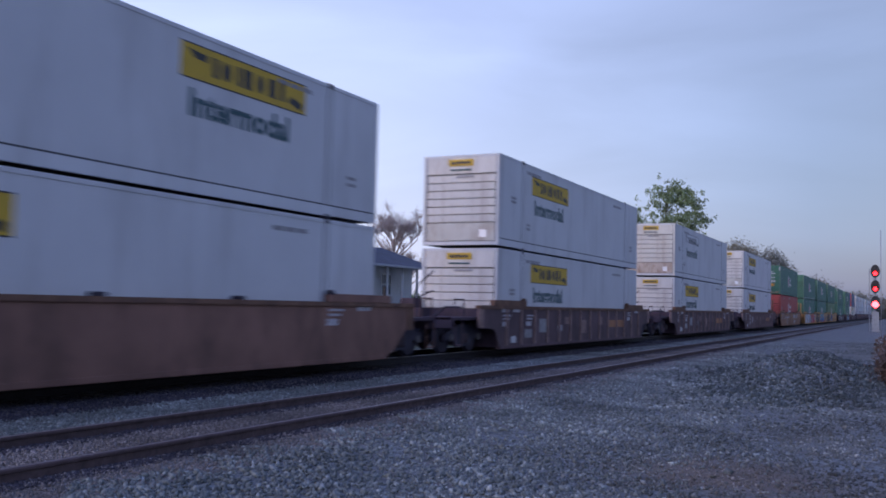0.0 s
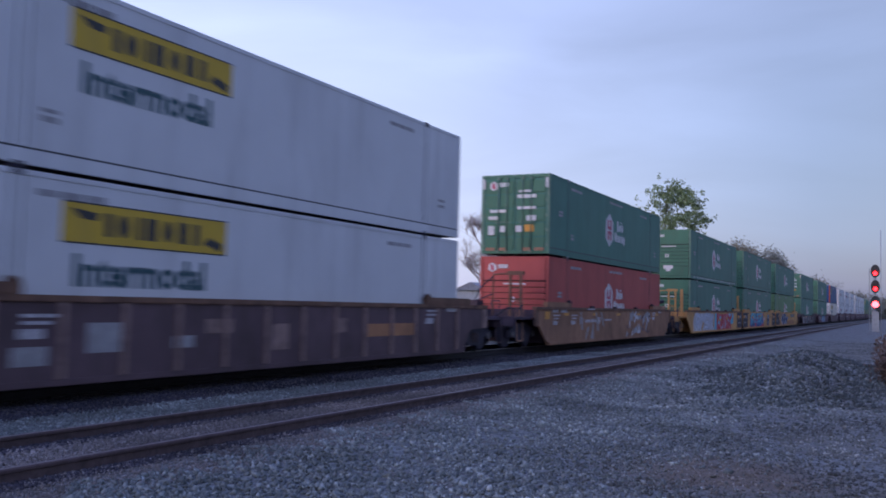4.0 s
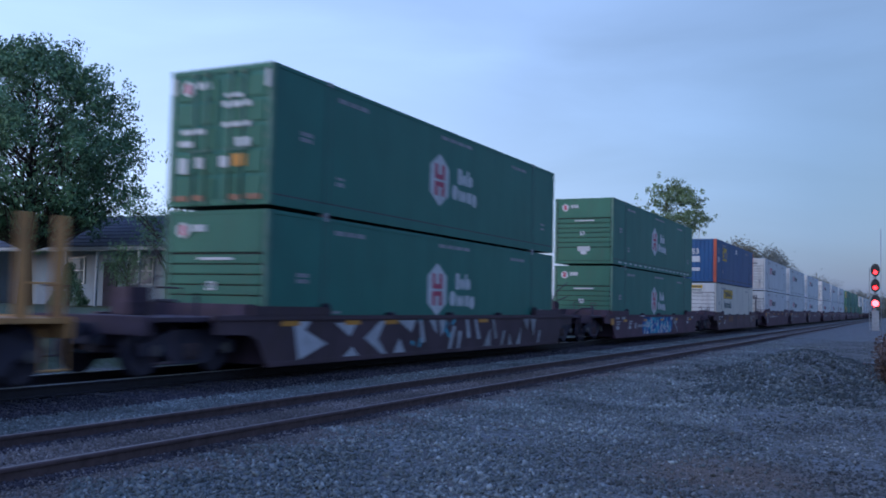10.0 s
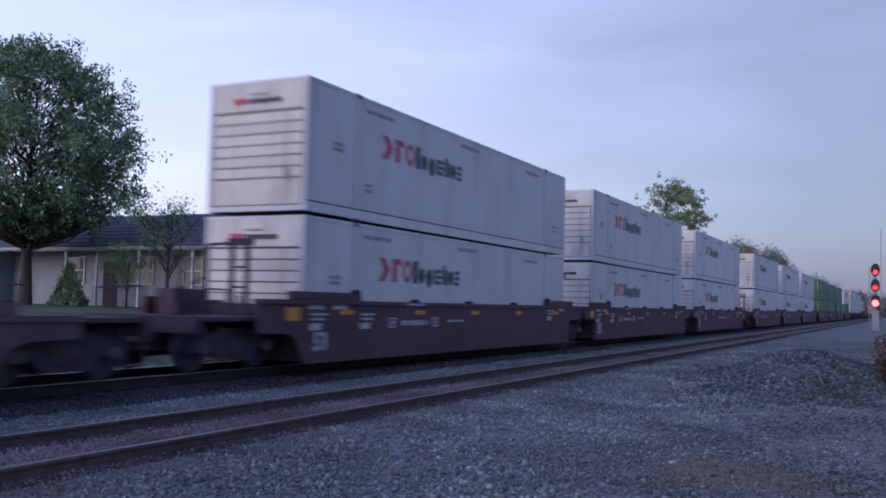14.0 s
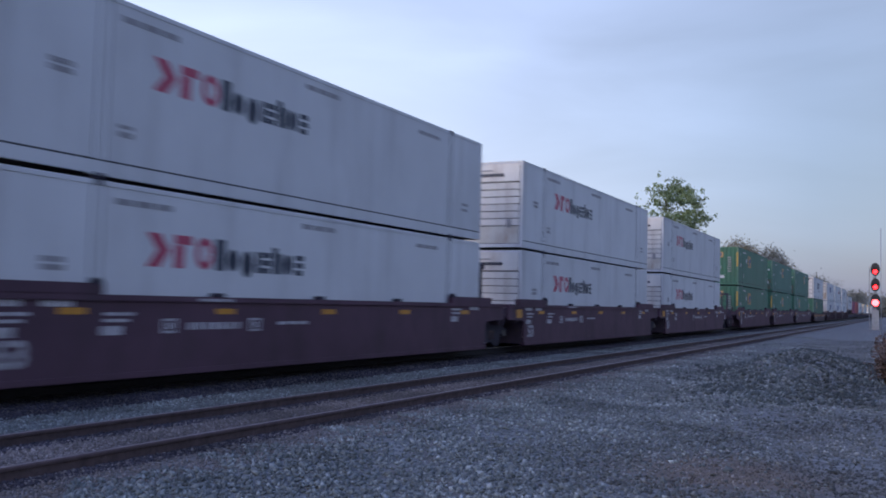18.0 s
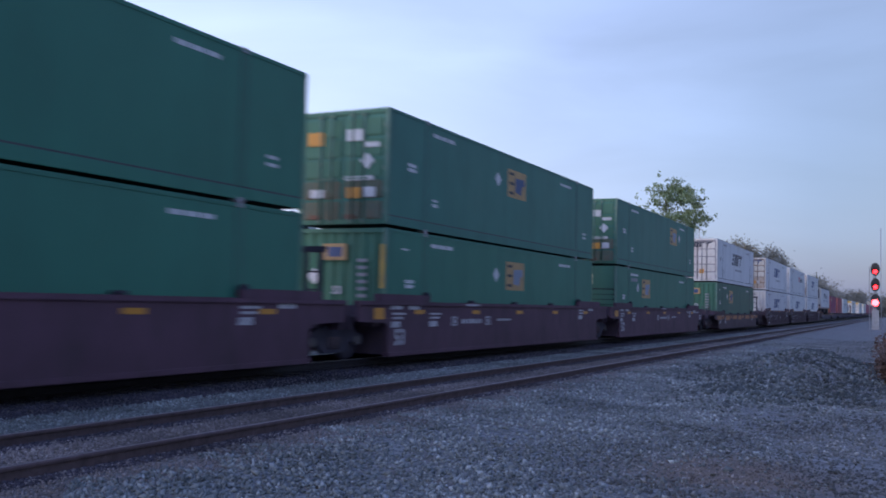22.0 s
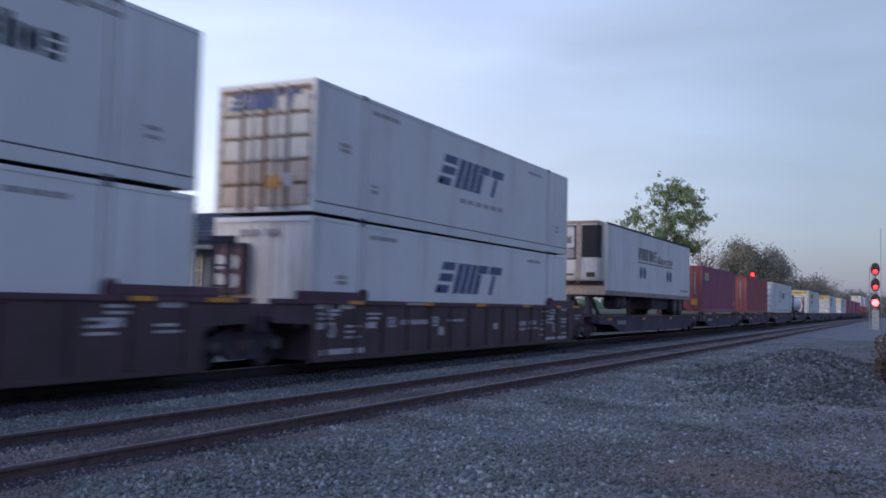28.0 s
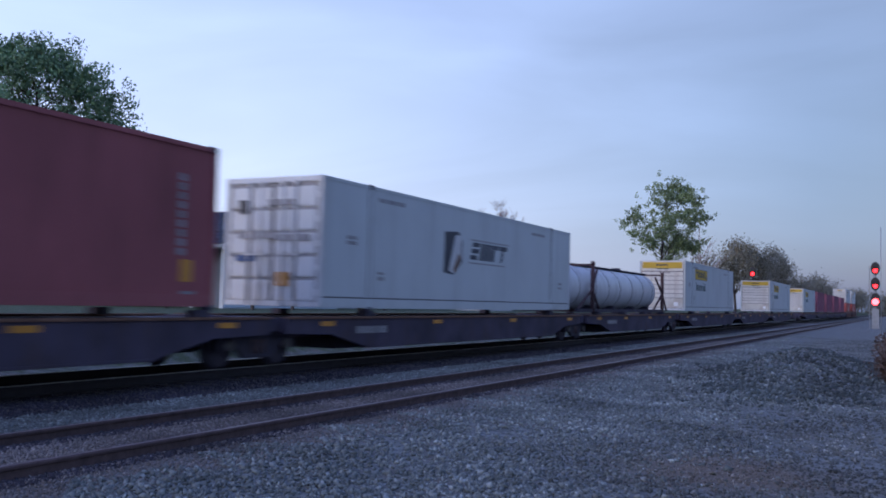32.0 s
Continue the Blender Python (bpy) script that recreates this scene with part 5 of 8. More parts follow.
    if rig and way < 0:
        at = y - (1.0 if full else 1.8)
        part("ladder", boxes((0.24, 0.33, at - 0.04, at + 0.04, 0.75, 2.56), (0.62, 0.71, at - 0.04, at + 0.04, 0.75, 2.56), (0.18, 0.78, at - 0.06, at + 0.06, 2.50, 2.64), (0.33, 0.62, at - 0.02, at + 0.02, 2.05, 2.09), (0.33, 0.62, at - 0.02, at + 0.02, 1.65, 1.69), bevel=0.008), rig, car, "upright double post with rungs")
        part("handrail", tubes(((-0.35, at, 2.52), (0.24, at, 2.55), 0.03), ((-0.35, at, 2.52), (-0.35, at, 1.1), 0.03)), rig, car)


def well_car(label, paint, high=True, ribbed=False, near_full=True, far_full=True, rig=None, edge=None, rib_paint=None, blocks=False):
    """A double-stack well car round a 53-foot well."""
    car = thing("well_car", label, "rail car", group="well cars of the train")
    zt = 1.45 if high else 1.14
    edge = edge or paint
    n = LONG
    for sx in (1, -1):
        a, b = sorted((sx * 1.40, sx * 1.465))
        sloped = blocks or paint in (BROWN_RUST, BROWN_ORANGE)
        arch = [(1.62, 0.95), (1.30, 0.82), (0.72, 0.34), (0.34, 0.19)] if sloped else [(1.62, 0.80), (0.66, 0.77), (0.44, 0.68), (0.20, 0.30), (0.12, 0.19)]
        foot = 0.36 if sloped else 0.12
        square = [(1.42, 0.30), (1.34, 0.22), (0.9, 0.19), (0.34, 0.19)] if blocks else [(1.42, 0.98), (0.22, 0.94), (0.12, 0.84), (0.10, 0.19)]
        lo_end, hi_end = (arch if near_full else square), (arch if far_full else square)
        part("side_sill", prism([(-lo_end[0][0], zt - 0.02)] + [(-p, q) for p, q in lo_end] + [(n + p, q) for p, q in hi_end[::-1]] + [(n + hi_end[0][0], zt - 0.02)], a, b), paint, car)
        a, b = sorted((sx * 1.33, sx * 1.505))
        part("top_chord", boxes((a, b, -lo_end[0][0] - 0.02, n + hi_end[0][0] + 0.02, zt - 0.10, zt), bevel=0.012), edge, car)
        part("bottom_chord", boxes((a, b, -foot, n + foot, 0.15, 0.25), bevel=0.012), paint, car)
        a, b = sorted((sx * 1.315, sx * 1.47))
        for y0, y1 in ((-0.55, 2.05), (n - 2.05, n + 0.55)):
            part("end_guide", boxes((a, b, y0, y1, zt - 0.01, zt + 0.17), bevel=0.02), edge if ribbed else paint, car)
            part("guide_stop", boxes((a, b, y0 - 0.0 if y0 > 1 else y1 - 0.22, y0 + 0.22 if y0 > 1 else y1, zt + 0.10, zt + 0.25), bevel=0.04), DARK if not ribbed else edge, car)
        if edge == RUST_EDGE and not blocks:
            for y in (-1.50, n + 1.50):
                part("end_post", boxes((*sorted((sx * 1.40, sx * 1.49)), y - 0.16, y + 0.16, 0.80, zt - 0.09), bevel=0.02), RUST_EDGE if sloped else BROWN_WORN, car, "worn rusty end post")
        if ribbed:
            rib = as_mesh("sill_rib", boxes((-0.03, 0.03, -0.05, 0.05, 0.25, zt - 0.10), bevel=0.008), rib_paint or paint)
            for i in range(14 if sx > 0 else 0):
                o = part("sill_rib", rib, rib_paint or paint, car)
                o.location = (sx * 1.487, 0.35 + i * (n - 0.7) / 13, 0)
        else:
            for y in (4.7, 7.9, 11.2) if sx > 0 else ():
                part("guide_stop", boxes((a, b, y - 0.16, y + 0.16, zt - 0.01, zt + 0.07), bevel=0.03), DARK, car)
    part("well_floor", boxes((-1.32, 1.32, 0.0, n, 0.20, 0.28), (-1.36, 1.36, 3.9, 4.2, 0.16, 0.30), (-1.36, 1.36, 8.0, 8.3, 0.16, 0.30), (-1.36, 1.36, 12.0, 12.3, 0.16, 0.30)), DARK, car)
    car_end(car, 0.0, -1, paint, near_full, rig)
    car_end(car, n, 1, paint, far_full, rig)
    truck(car, -1.75)
    if far_full:
        truck(car, n + 1.75)
    return car


def car_marks(car, high, amber=True, number=True, ink=None, big53=False, at=3.6):
    """Reflectors and stencils along the near side."""
    ink = ink or STENCIL
    zt = 1.45 if high else 1.14
    x = 1.465
    for y in (1.2, 4.6, 7.9, 11.2, 14.6):
        if amber:
            part("reflector", boxes((x - 0.002, x + 0.008, y, y + 0.50, zt - 0.30, zt - 0.20)), REFLECT, car, "amber reflector")
    if amber:
        part("reflector", boxes((x - 0.002, x + 0.008, -0.75, -0.30, zt - 0.42, zt - 0.16)), REFLECT, car, "amber reflector")
    if number:
        bar_row(car, x, at, zt - 0.56, 1.35, 0.12, 7, ink)
        bar_row(car, x, at + 2.5, zt - 0.50, 1.0, 0.06, 3, ink)
        for y in (at - 0.62, at + 1.62):
            part("stencil", boxes((x, x + 0.005, y, y + 0.34, zt - 0.61, zt - 0.57), (x, x + 0.005, y, y + 0.34, zt - 0.41, zt - 0.37), (x, x + 0.005, y, y + 0.05, zt - 0.57, zt - 0.41), (x, x + 0.005, y + 0.29, y + 0.34, zt - 0.57, zt - 0.41), (x, x + 0.005, y + 0.11, y + 0.23, zt - 0.54, zt - 0.44)), ink, car, "square stencilled box")
        bar_row(car, x + 0.041, at + 0.2, zt - 0.08, 0.9, 0.05, 3, ink)
    for y, z in ((0.05, 0.62), (2.0, 0.62), (14.0, 0.5)):
        bar_row(car, x, y, zt - z, 0.42, 0.14, 1, ink)
        bar_row(car, x, y + 0.05, zt - z + 0.2, 0.5, 0.05, 2, ink)
        bar_row(car, x, y + 0.05, zt - z + 0.3, 0.6, 0.05, 2, ink)
    for y in (0.0, 0.9, 15.2):
        bar_row(car, x, y, zt - 0.19, 0.55, 0.09, 2, ink)
    if big53:
        part("lettering", lettering("53", 0.52, Matrix.Translation((x + 0.002, 0.20, 0.42)) @ SIDE), ink, car, "stencilled number").data.materials.append(ink)


def ribbon(line, width, x, zt, z0, bm=None):
    """One painted stroke: a flat band along a bent line, rising a hair so that it can cross itself."""
    bm = bm or bmesh.new()
    pts = [Vector((y, z0 + h * (zt - z0))) for y, h in line]
    d = [(q - p).normalized() for p, q in zip(pts, pts[1:])]
    pts[0] = pts[0] - d[0] * width * 0.4
    pts[-1] = pts[-1] + d[-1] * width * 0.4
    lo, hi = z0 - 0.02, zt + 0.02
    rows = []
    for i, p in enumerate(pts):
        t = d[0] if i == 0 else d[-1] if i == len(pts) - 1 else (d[i - 1] + d[i])
        t = t.normalized() if t.length > 0.35 else d[i - 1]
        n = Vector((-t.y, t.x))
        k = width / 2 / max(0.55, abs(n.dot(Vector((-d[max(i - 1, 0)].y, d[max(i - 1, 0)].x)))))
        rows.append([bm.verts.new((x + 0.0005 * i, c.x, min(max(c.y, lo), hi))) for c in (p + n * k, p - n * k)])
    for r0, r1 in zip(rows, rows[1:]):
        bm.faces.new((r0[0], r0[1], r1[1], r1[0]))
    return bm


def spray(car, shapes, zt=1.34, z0=0.22):
    """Graffiti: filled patches (material, corners) and strokes (material, lines, width), in the order they were sprayed."""
    for k, shape in enumerate(shapes):
        x = 1.467 + 0.0016 * min(k, 20)
        if len(shape) == 2:
            part("graffiti_shape", prism([(y, z0 + h * (zt - z0)) for y, h in shape[1]], x - 0.003, x), shape[0], car, "sprayed paint")
        elif len(shape[1]) > 8:
            bm = bmesh.new()
            for j, line in enumerate(shape[1]):
                ribbon(line, shape[2], x + 0.0001 * j, zt, z0, bm)
            tagged(part("graffiti_fleck", bm, shape[0], car, "sprayed paint"), kind="stuff")
        else:
            for line in shape[1]:
                part("graffiti_stroke", ribbon(line, shape[2], x, zt, z0), shape[0], car, "sprayed paint")


GLYPHS = (((0, 0), (.15, 1), (.85, .92), (.7, .52), (.15, .5), (.9, 0)), ((0, 0), (.3, 1), (.55, .15), (.95, 1)), ((.1, 1), (.05, .08), (.8, 0), (.95, .95)),
          ((.9, .88), (.2, 1), (0, .52), (.8, .46), (.75, .02), (0, .06)), ((0, 0), (.45, 1), (1, 0), (.72, .42), (.2, .4)), ((0, 1), (.1, 0), (.08, .5), (.9, 1), (.3, .5), (1, 0)))


def wild(y0, y1, n, seed, low=0.06, top=0.94, lean=0.15, over=1.05):
    """Bent abstract strokes that fill a run of n letter-like forms; nothing to be read."""
    r = random.Random(seed)
    step = (y1 - y0) / n
    out = []
    for i in range(n):
        g = GLYPHS[(seed + i * 2 + r.randrange(2)) % len(GLYPHS)]
        flip = r.random() < 0.5
        line = []
        for u, v in g:
            u = 1 - u if flip else u
            v = min(max(v + r.uniform(-.06, .06), 0), 1)
            line.append((y0 + (i + 0.04 + 0.92 * u * over) * step + lean * v + r.uniform(-.05, .05), low + v * (top - low)))
        out.append(line)
    return out


def shards(y0, y1, n, seed, material):
    """Angular sprayed triangles standing on the sill or hanging from the chord."""
    r = random.Random(seed)
    step = (y1 - y0) / n
    out = []
    for i in range(n):
        a = y0 + i * step
        b = a + step * r.uniform(0.5, 0.85)
        foot, tip = (0.03, r.uniform(0.45, 0.75)) if r.random() < 0.5 else (0.95, r.uniform(0.25, 0.55))
        out.append((material, [(a, foot), (b, foot), (a + step * r.uniform(0, 0.8), tip)] if r.random() < 0.6 else [(a, foot), (a + 0.14, foot), (b, tip), (b - 0.2, tip)]))
    return out


def patchwork(y0, y1, count, seed, size=(0.18, 0.5)):
    """Small slanted patches scattered over a stretch, as stroke lines."""
    r = random.Random(seed)
    out = []
    for _ in range(count):
        y, h, d = r.uniform(y0, y1), r.uniform(0.1, 0.9), r.uniform(*size)
        out.append([(y, h), (y + d * r.uniform(-0.6, 1), min(max(h + r.uniform(-.25, .25), .06), .94))])
    return out


def flat_car(label, length, lead, tail_truck=False, supports=()):
    """A low articulated flat of given length; y = 0 lies lead metres in from its near end."""
    car = thing("flat_car", label, "rail car", group="flat cars of the train")
    y0, y1 = -lead, length - lead
    part("spine", boxes((-0.35, 0.35, y0, y1, 0.60, 1.02), bevel=0.02), FLAT_PAINT, car)
    for sx in (-1, 1):
        a, b = sorted((sx * 1.28, sx * 1.42))
        part("side_sill", prism([(y0 + 0.4, 1.06), (y0 + 0.4, 0.74), (y0 + 2.0, 0.70), (y0 + 3.4, 0.40), (y1 - 3.4, 0.40), (y1 - 2.0, 0.70), (y1 - 0.4, 0.74), (y1 - 0.4, 1.06)], a, b), FLAT_PAINT, car)
        part("sill_flange", boxes((a - 0.03, b + 0.03, y0 + 3.4, y1 - 3.4, 0.37, 0.42), bevel=0.008), FLAT_PAINT, car)
        a, b = sorted((sx * 1.24, sx * 1.46))
        part("sill_cap", boxes((a, b, y0 + 0.4, y1 - 0.4, 1.03, 1.075), bevel=0.008), RUST_EDGE, car, "rusted sill cap")
    beam = as_mesh("crossbeam", boxes((-1.40, 1.40, -0.14, 0.14, 0.74, 1.03), bevel=0.01), FLAT_PAINT)
    k = int(length / 2.4)
    for i in range(k + 1):
        o = part("crossbeam", beam, FLAT_PAINT, car)
        o.location.y = y0 + 0.6 + i * (length - 1.2) / k
    for y in supports:
        for sx in (-1, 1):
            part("pedestal", boxes((sx * 1.2 - 0.14, sx * 1.2 + 0.14, y - 0.18, y + 0.18, 1.06, 1.20), bevel=0.02), DARK, car)
    for y in (y0 + 1.6, y0 + length * 0.35, y0 + length * 0.62, y1 - 1.9):
        part("reflector", boxes((1.42, 1.428, y, y + 0.5, 0.88, 0.98)), REFLECT, car, "amber reflector")
    bar_row(car, 1.42, y0 + 3.0, 0.70, 1.3, 0.16, 5, SIGN_GREY)
    truck(car, y0)
    if tail_truck:
        truck(car, y1 - 1.0)
    part("deck", boxes((-1.26, 1.26, y0 + 0.5, y1 - 0.5, 0.99, 1.025)), DARK, car)
    part("centre_pan", boxes((-0.9, 0.9, y0 + 3.0, y1 - 3.0, 0.34, 0.60), bevel=0.02), DARK, car)
    for ya, yb in ((y0 + 0.1, y0 + 0.45), (y1 - 0.45, y1 - 0.1)):
        part("end_sill", boxes((-1.25, 1.25, ya, yb, 0.78, 1.06), bevel=0.02), FLAT_PAINT, car)
    return car


TRAILER_SILL = mat("dirty_metal_sill", (0.30, 0.25, 0.24), 0.6, 0.1, 0.2, 2, 0.05, (0.14, 0.09, 0.07), 0.7, 1)
TRAILER_TAN = mat("tan_weathered_paint", (0.44, 0.365, 0.31), 0.65, 0, 0.15, 2, 0.05, (0.16, 0.10, 0.075), 0.8, 1)
TANK_FRAME = mat("red_brown_frame", (0.075, 0.036, 0.040), 0.7, 0, 0.25, 3, 0.1)
RIM_DARK = mat("dark_rim", (0.075, 0.072, 0.078), 0.6, 0.2, 0.2, 4, 0.05)
TRAILER_GREY = mat("dark_grey_decal", (0.13, 0.14, 0.17), 0.5, 0, 0.1, 2, 0.02)


def road_trailer():
    """A refrigerated road trailer riding a flat car, nose towards -y."""
    ob = thing("road_trailer", "white refrigerated road trailer on a flat car", "trailer")
    w, n, lo, hi = 1.29, 16.15, 1.98 - 1.065, 4.96 - 1.065
    for sx in (-1, 1):
        a, b = sorted((sx * (w - 0.04), sx * w))
        part("side_wall", boxes((a, b, -0.20, n, lo + 0.12, hi - 0.10)), WHITE, ob)
        part("top_rail", boxes((a - 0.01, b + 0.01, -0.22, n, hi - 0.11, hi), bevel=0.02), DARK, ob, "black top rail")
        part("bottom_rail", boxes((a - 0.012, b + 0.012, -0.22, n, lo - 0.06, lo + 0.15), bevel=0.01), TRAILER_SILL, ob, "dull metal bottom rail")
    part("roof", boxes((-w + 0.03, w - 0.03, -0.19, n - 0.02, hi - 0.03, hi - 0.005)), WHITE, ob)
    part("floor", boxes((-w + 0.03, w - 0.03, -0.19, n - 0.02, lo, lo + 0.12)), DARK, ob)
    part("front_wall", boxes((-w + 0.02, w - 0.02, 0.0, 0.04, lo + 0.1, hi - 0.02), bevel=0.01), WHITE_WORN, ob)
    part("rear_wall", boxes((-w + 0.02, w - 0.02, n - 0.04, n, lo + 0.1, hi - 0.02)), WHITE, ob)
    part("nose_skirt", boxes((-w + 0.05, w - 0.05, -0.03, 0.06, lo - 0.06, lo + 0.40), bevel=0.02), TRAILER_TAN, ob, "rust-stained lower nose")
    part("nose_gap", boxes((-w + 0.12, w - 0.12, -0.06, 0.03, lo + 0.33, lo + 0.53)), GRIMY_END, ob, "dark rusted ledge")
    unit = part("cooling_unit", boxes((-1.04, 1.04, -0.46, 0.0, lo + 0.52, hi - 0.02), bevel=0.05), WHITE_WORN, ob, "grimy white cooling unit")
    part("unit_grille", boxes((-1.0, -0.80, -0.475, -0.45, hi - 1.58, hi - 0.18), (-0.80, 0.10, -0.462, -0.45, hi - 1.60, hi - 0.16)), SEAM, unit, "black air grille")
    part("unit_grille", boxes((0.34, 1.0, -0.475, -0.45, hi - 1.50, hi - 0.16)), SEAM, unit, "black air grille")
    part("unit_grille", boxes((1.0, 1.05, -0.44, -0.02, hi - 1.50, hi - 0.16)), SEAM, unit, "black air grille")
    for z in (0.42, 0.72, 1.02):
        part("grille_slat", boxes((0.36, 0.98, -0.485, -0.47, hi - z - 0.03, hi - z)), SEAM, unit)
    part("unit_edge", boxes((0.10, 0.32, -0.485, -0.45, lo + 0.56, hi - 0.10), (-1.04, 1.04, -0.475, -0.40, hi - 0.12, hi - 0.01), (-1.05, -0.99, -0.48, -0.1, lo + 0.56, hi - 0.10), bevel=0.01), TRAILER_TAN, unit, "tan weathered edge strip")
    part("unit_panel", boxes((-0.70, 0.02, -0.48, -0.45, hi - 1.10, hi - 0.22), bevel=0.01), SIGN_WHITE, unit)
    part("unit_panel", boxes((-0.76, 0.02, -0.475, -0.45, hi - 1.54, hi - 1.14), bevel=0.01), SIGN_GREY, unit)
    part("unit_badge", boxes((-0.48, -0.10, -0.49, -0.47, hi - 0.92, hi - 0.66), (-0.52, -0.06, -0.488, -0.47, hi - 0.64, hi - 0.61), (-0.55, -0.02, -0.488, -0.47, hi - 0.27, hi - 0.25)), TRAILER_GREY, unit)
    part("unit_visor", boxes((-1.16, 1.10, -0.53, -0.02, hi - 0.015, hi + 0.02), bevel=0.008), WHITE_RUSTY, unit, "stained metal visor")
    part("unit_panel", boxes((-0.80, 0.06, -0.478, -0.45, lo + 0.60, hi - 1.60), bevel=0.01), WHITE_WORN, unit)
    part("unit_badge", boxes((-0.62, 0.0, -0.49, -0.47, lo + 0.72, lo + 0.80)), SIGN_DARK, unit)
    part("unit_display", boxes((0.55, 0.92, -0.48, -0.45, lo + 0.66, lo + 0.86)), SIGN_DARK, unit)
    for gx in (-0.4, 0.05, 0.55):
        part("hose_port", boxes((gx - 0.11, gx + 0.11, -0.075, 0.0, lo + 0.41, lo + 0.51), bevel=0.02), TRAILER_TAN if gx < 0.3 else DARK, ob)
    part("front_corner", boxes((w - 0.14, w + 0.004, -0.02, 0.16, lo + 0.1, hi - 0.1), bevel=0.03), WHITE_WORN, ob)
    emblem(ob, 4.70, 3.64 - 1.065, 3.5, 0.56, (("teeth", 1.3, 0, 1), ("bar", 0.6, 0, 1), ("bar", 0.6, 0, 1), ("bar", 0.35, 0, 1), ("teeth", 1.2, 0, 1), ("bar", 0.9, 0, 1), ("disc", 1, 0, 1), ("slabs", 0.9, 0, 1)), SIGN_NAVY, 0.18, x=w, label="dark blue slanted shape")
    part("logo_line", boxes((w, w + 0.006, 4.78, 11.8, 3.50 - 1.065, 3.56 - 1.065)), SIGN_NAVY, ob, "dark blue line")
    emblem(ob, 8.3, 3.62 - 1.065, 3.5, 0.40, (("slabs", 0.9, 0, 0.72), ("bar", 0.8, 0, 1), ("bar", 0.4, 0, 0.72), ("disc", 1, -0.1, 0.72), ("disc", 1, -0.1, 0.72), ("ring", 1, 0, 0.72), ("bar", 0.6, 0, 0.72), ("slabs", 0.9, 0, 0.72), ("bar", 0.4, 0, 0.72), ("bar", 0.6, 0, 0.9), ("disc", 0.9, 0, 0.72)), TRAILER_GREY, 0.12, x=w, label="grey slanted shape")
    for y in (5.0, 10.4):
        for k in (0, 0.66):
            part("wheel_emblem", prism([(y + k + 0.28 + 0.28 * math.cos(i * math.tau / 16), 3.06 - 1.065 + 0.28 * math.sin(i * math.tau / 16)) for i in range(16)], w, w + 0.006), SIGN_BLUE, ob, "blue round emblem")
    bar_row(ob, w, 13.6, lo + 0.35, 2.0, 0.12, 6, SIGN_GREY)
    for sx in (-1, 1):
        part("landing_leg", boxes((sx * 0.92 - 0.06, sx * 0.92 + 0.06, 4.35, 4.50, 0.04, lo), (sx * 0.92 - 0.13, sx * 0.92 + 0.13, 4.28, 4.57, 0.0, 0.05), bevel=0.01), DARK, ob)
        part("landing_brace", tubes(((sx * 0.92, 4.45, 0.45), (sx * 0.92, 5.2, lo - 0.05), 0.035)), DARK, ob)
        part("mud_flap", boxes((sx * 0.9 - 0.28, sx * 0.9 + 0.28, 14.9, 14.92, 0.25, lo)), TYRE, ob)
        for y in (12.6, 13.9):
            wl = part("wheel", tubes(((sx * 0.62, y, 0.50), (sx * 1.25, y, 0.50), 0.50), n=26), TYRE, ob, "black tyre", smooth=True)
            part("rim", tubes(((sx * 1.22, y, 0.50), (sx * 1.262, y, 0.50), 0.28), n=18), RIM_DARK, wl, "dark steel rim", smooth=True)
    part("bogie_frame", boxes((-0.98, 0.98, 8.6, 14.8, 0.30, lo), bevel=0.04), DARK, ob)
    part("rear_bumper", boxes((-1.1, 1.1, 16.02, 16.12, 0.30, 0.42), (-0.7, -0.6, 16.02, 16.1, 0.42, lo), (0.6, 0.7, 16.02, 16.1, 0.42, lo), bevel=0.01), DARK, ob)
    part("hitch_stand", boxes((-0.50, -0.30, -0.05, 0.42, 0.0, lo - 0.05), (0.30, 0.50, -0.05, 0.42, 0.0, lo - 0.05), (-0.7, 0.7, -0.1, 0.9, lo - 0.14, lo - 0.04), bevel=0.02), DARK, ob, "dark metal hitch stand")
    part("hitch_strut", tubes(((-0.40, 0.45, lo - 0.1), (-0.40, 1.5, 0.05), 0.08), ((0.40, 0.45, lo - 0.1), (0.40, 1.5, 0.05), 0.08)), DARK, ob, "black diagonal strut")
    part("cross_bearer", boxes(*[(-w + 0.05, w - 0.05, 0.4 + 0.62 * k, 0.46 + 0.62 * k, lo - 0.10, lo - 0.005) for k in range(25)]), DARK, ob)
    part("fuel_tank", tubes(((0.75, 2.0, 0.58), (0.75, 3.75, 0.58), 0.31), n=18), DARK, ob, smooth=True)
    part("tank_strap", tubes(((0.75, 2.4, 0.58), (0.75, 2.47, 0.58), 0.32), ((0.75, 3.3, 0.58), (0.75, 3.37, 0.58), 0.32), n=18), TRAILER_SILL, ob)
    for c in ob.children:
        if c.name.startswith(("front_wall", "nose_", "cooling_unit", "hose_port", "front_corner")):
            c.location.y = -0.22
    return ob


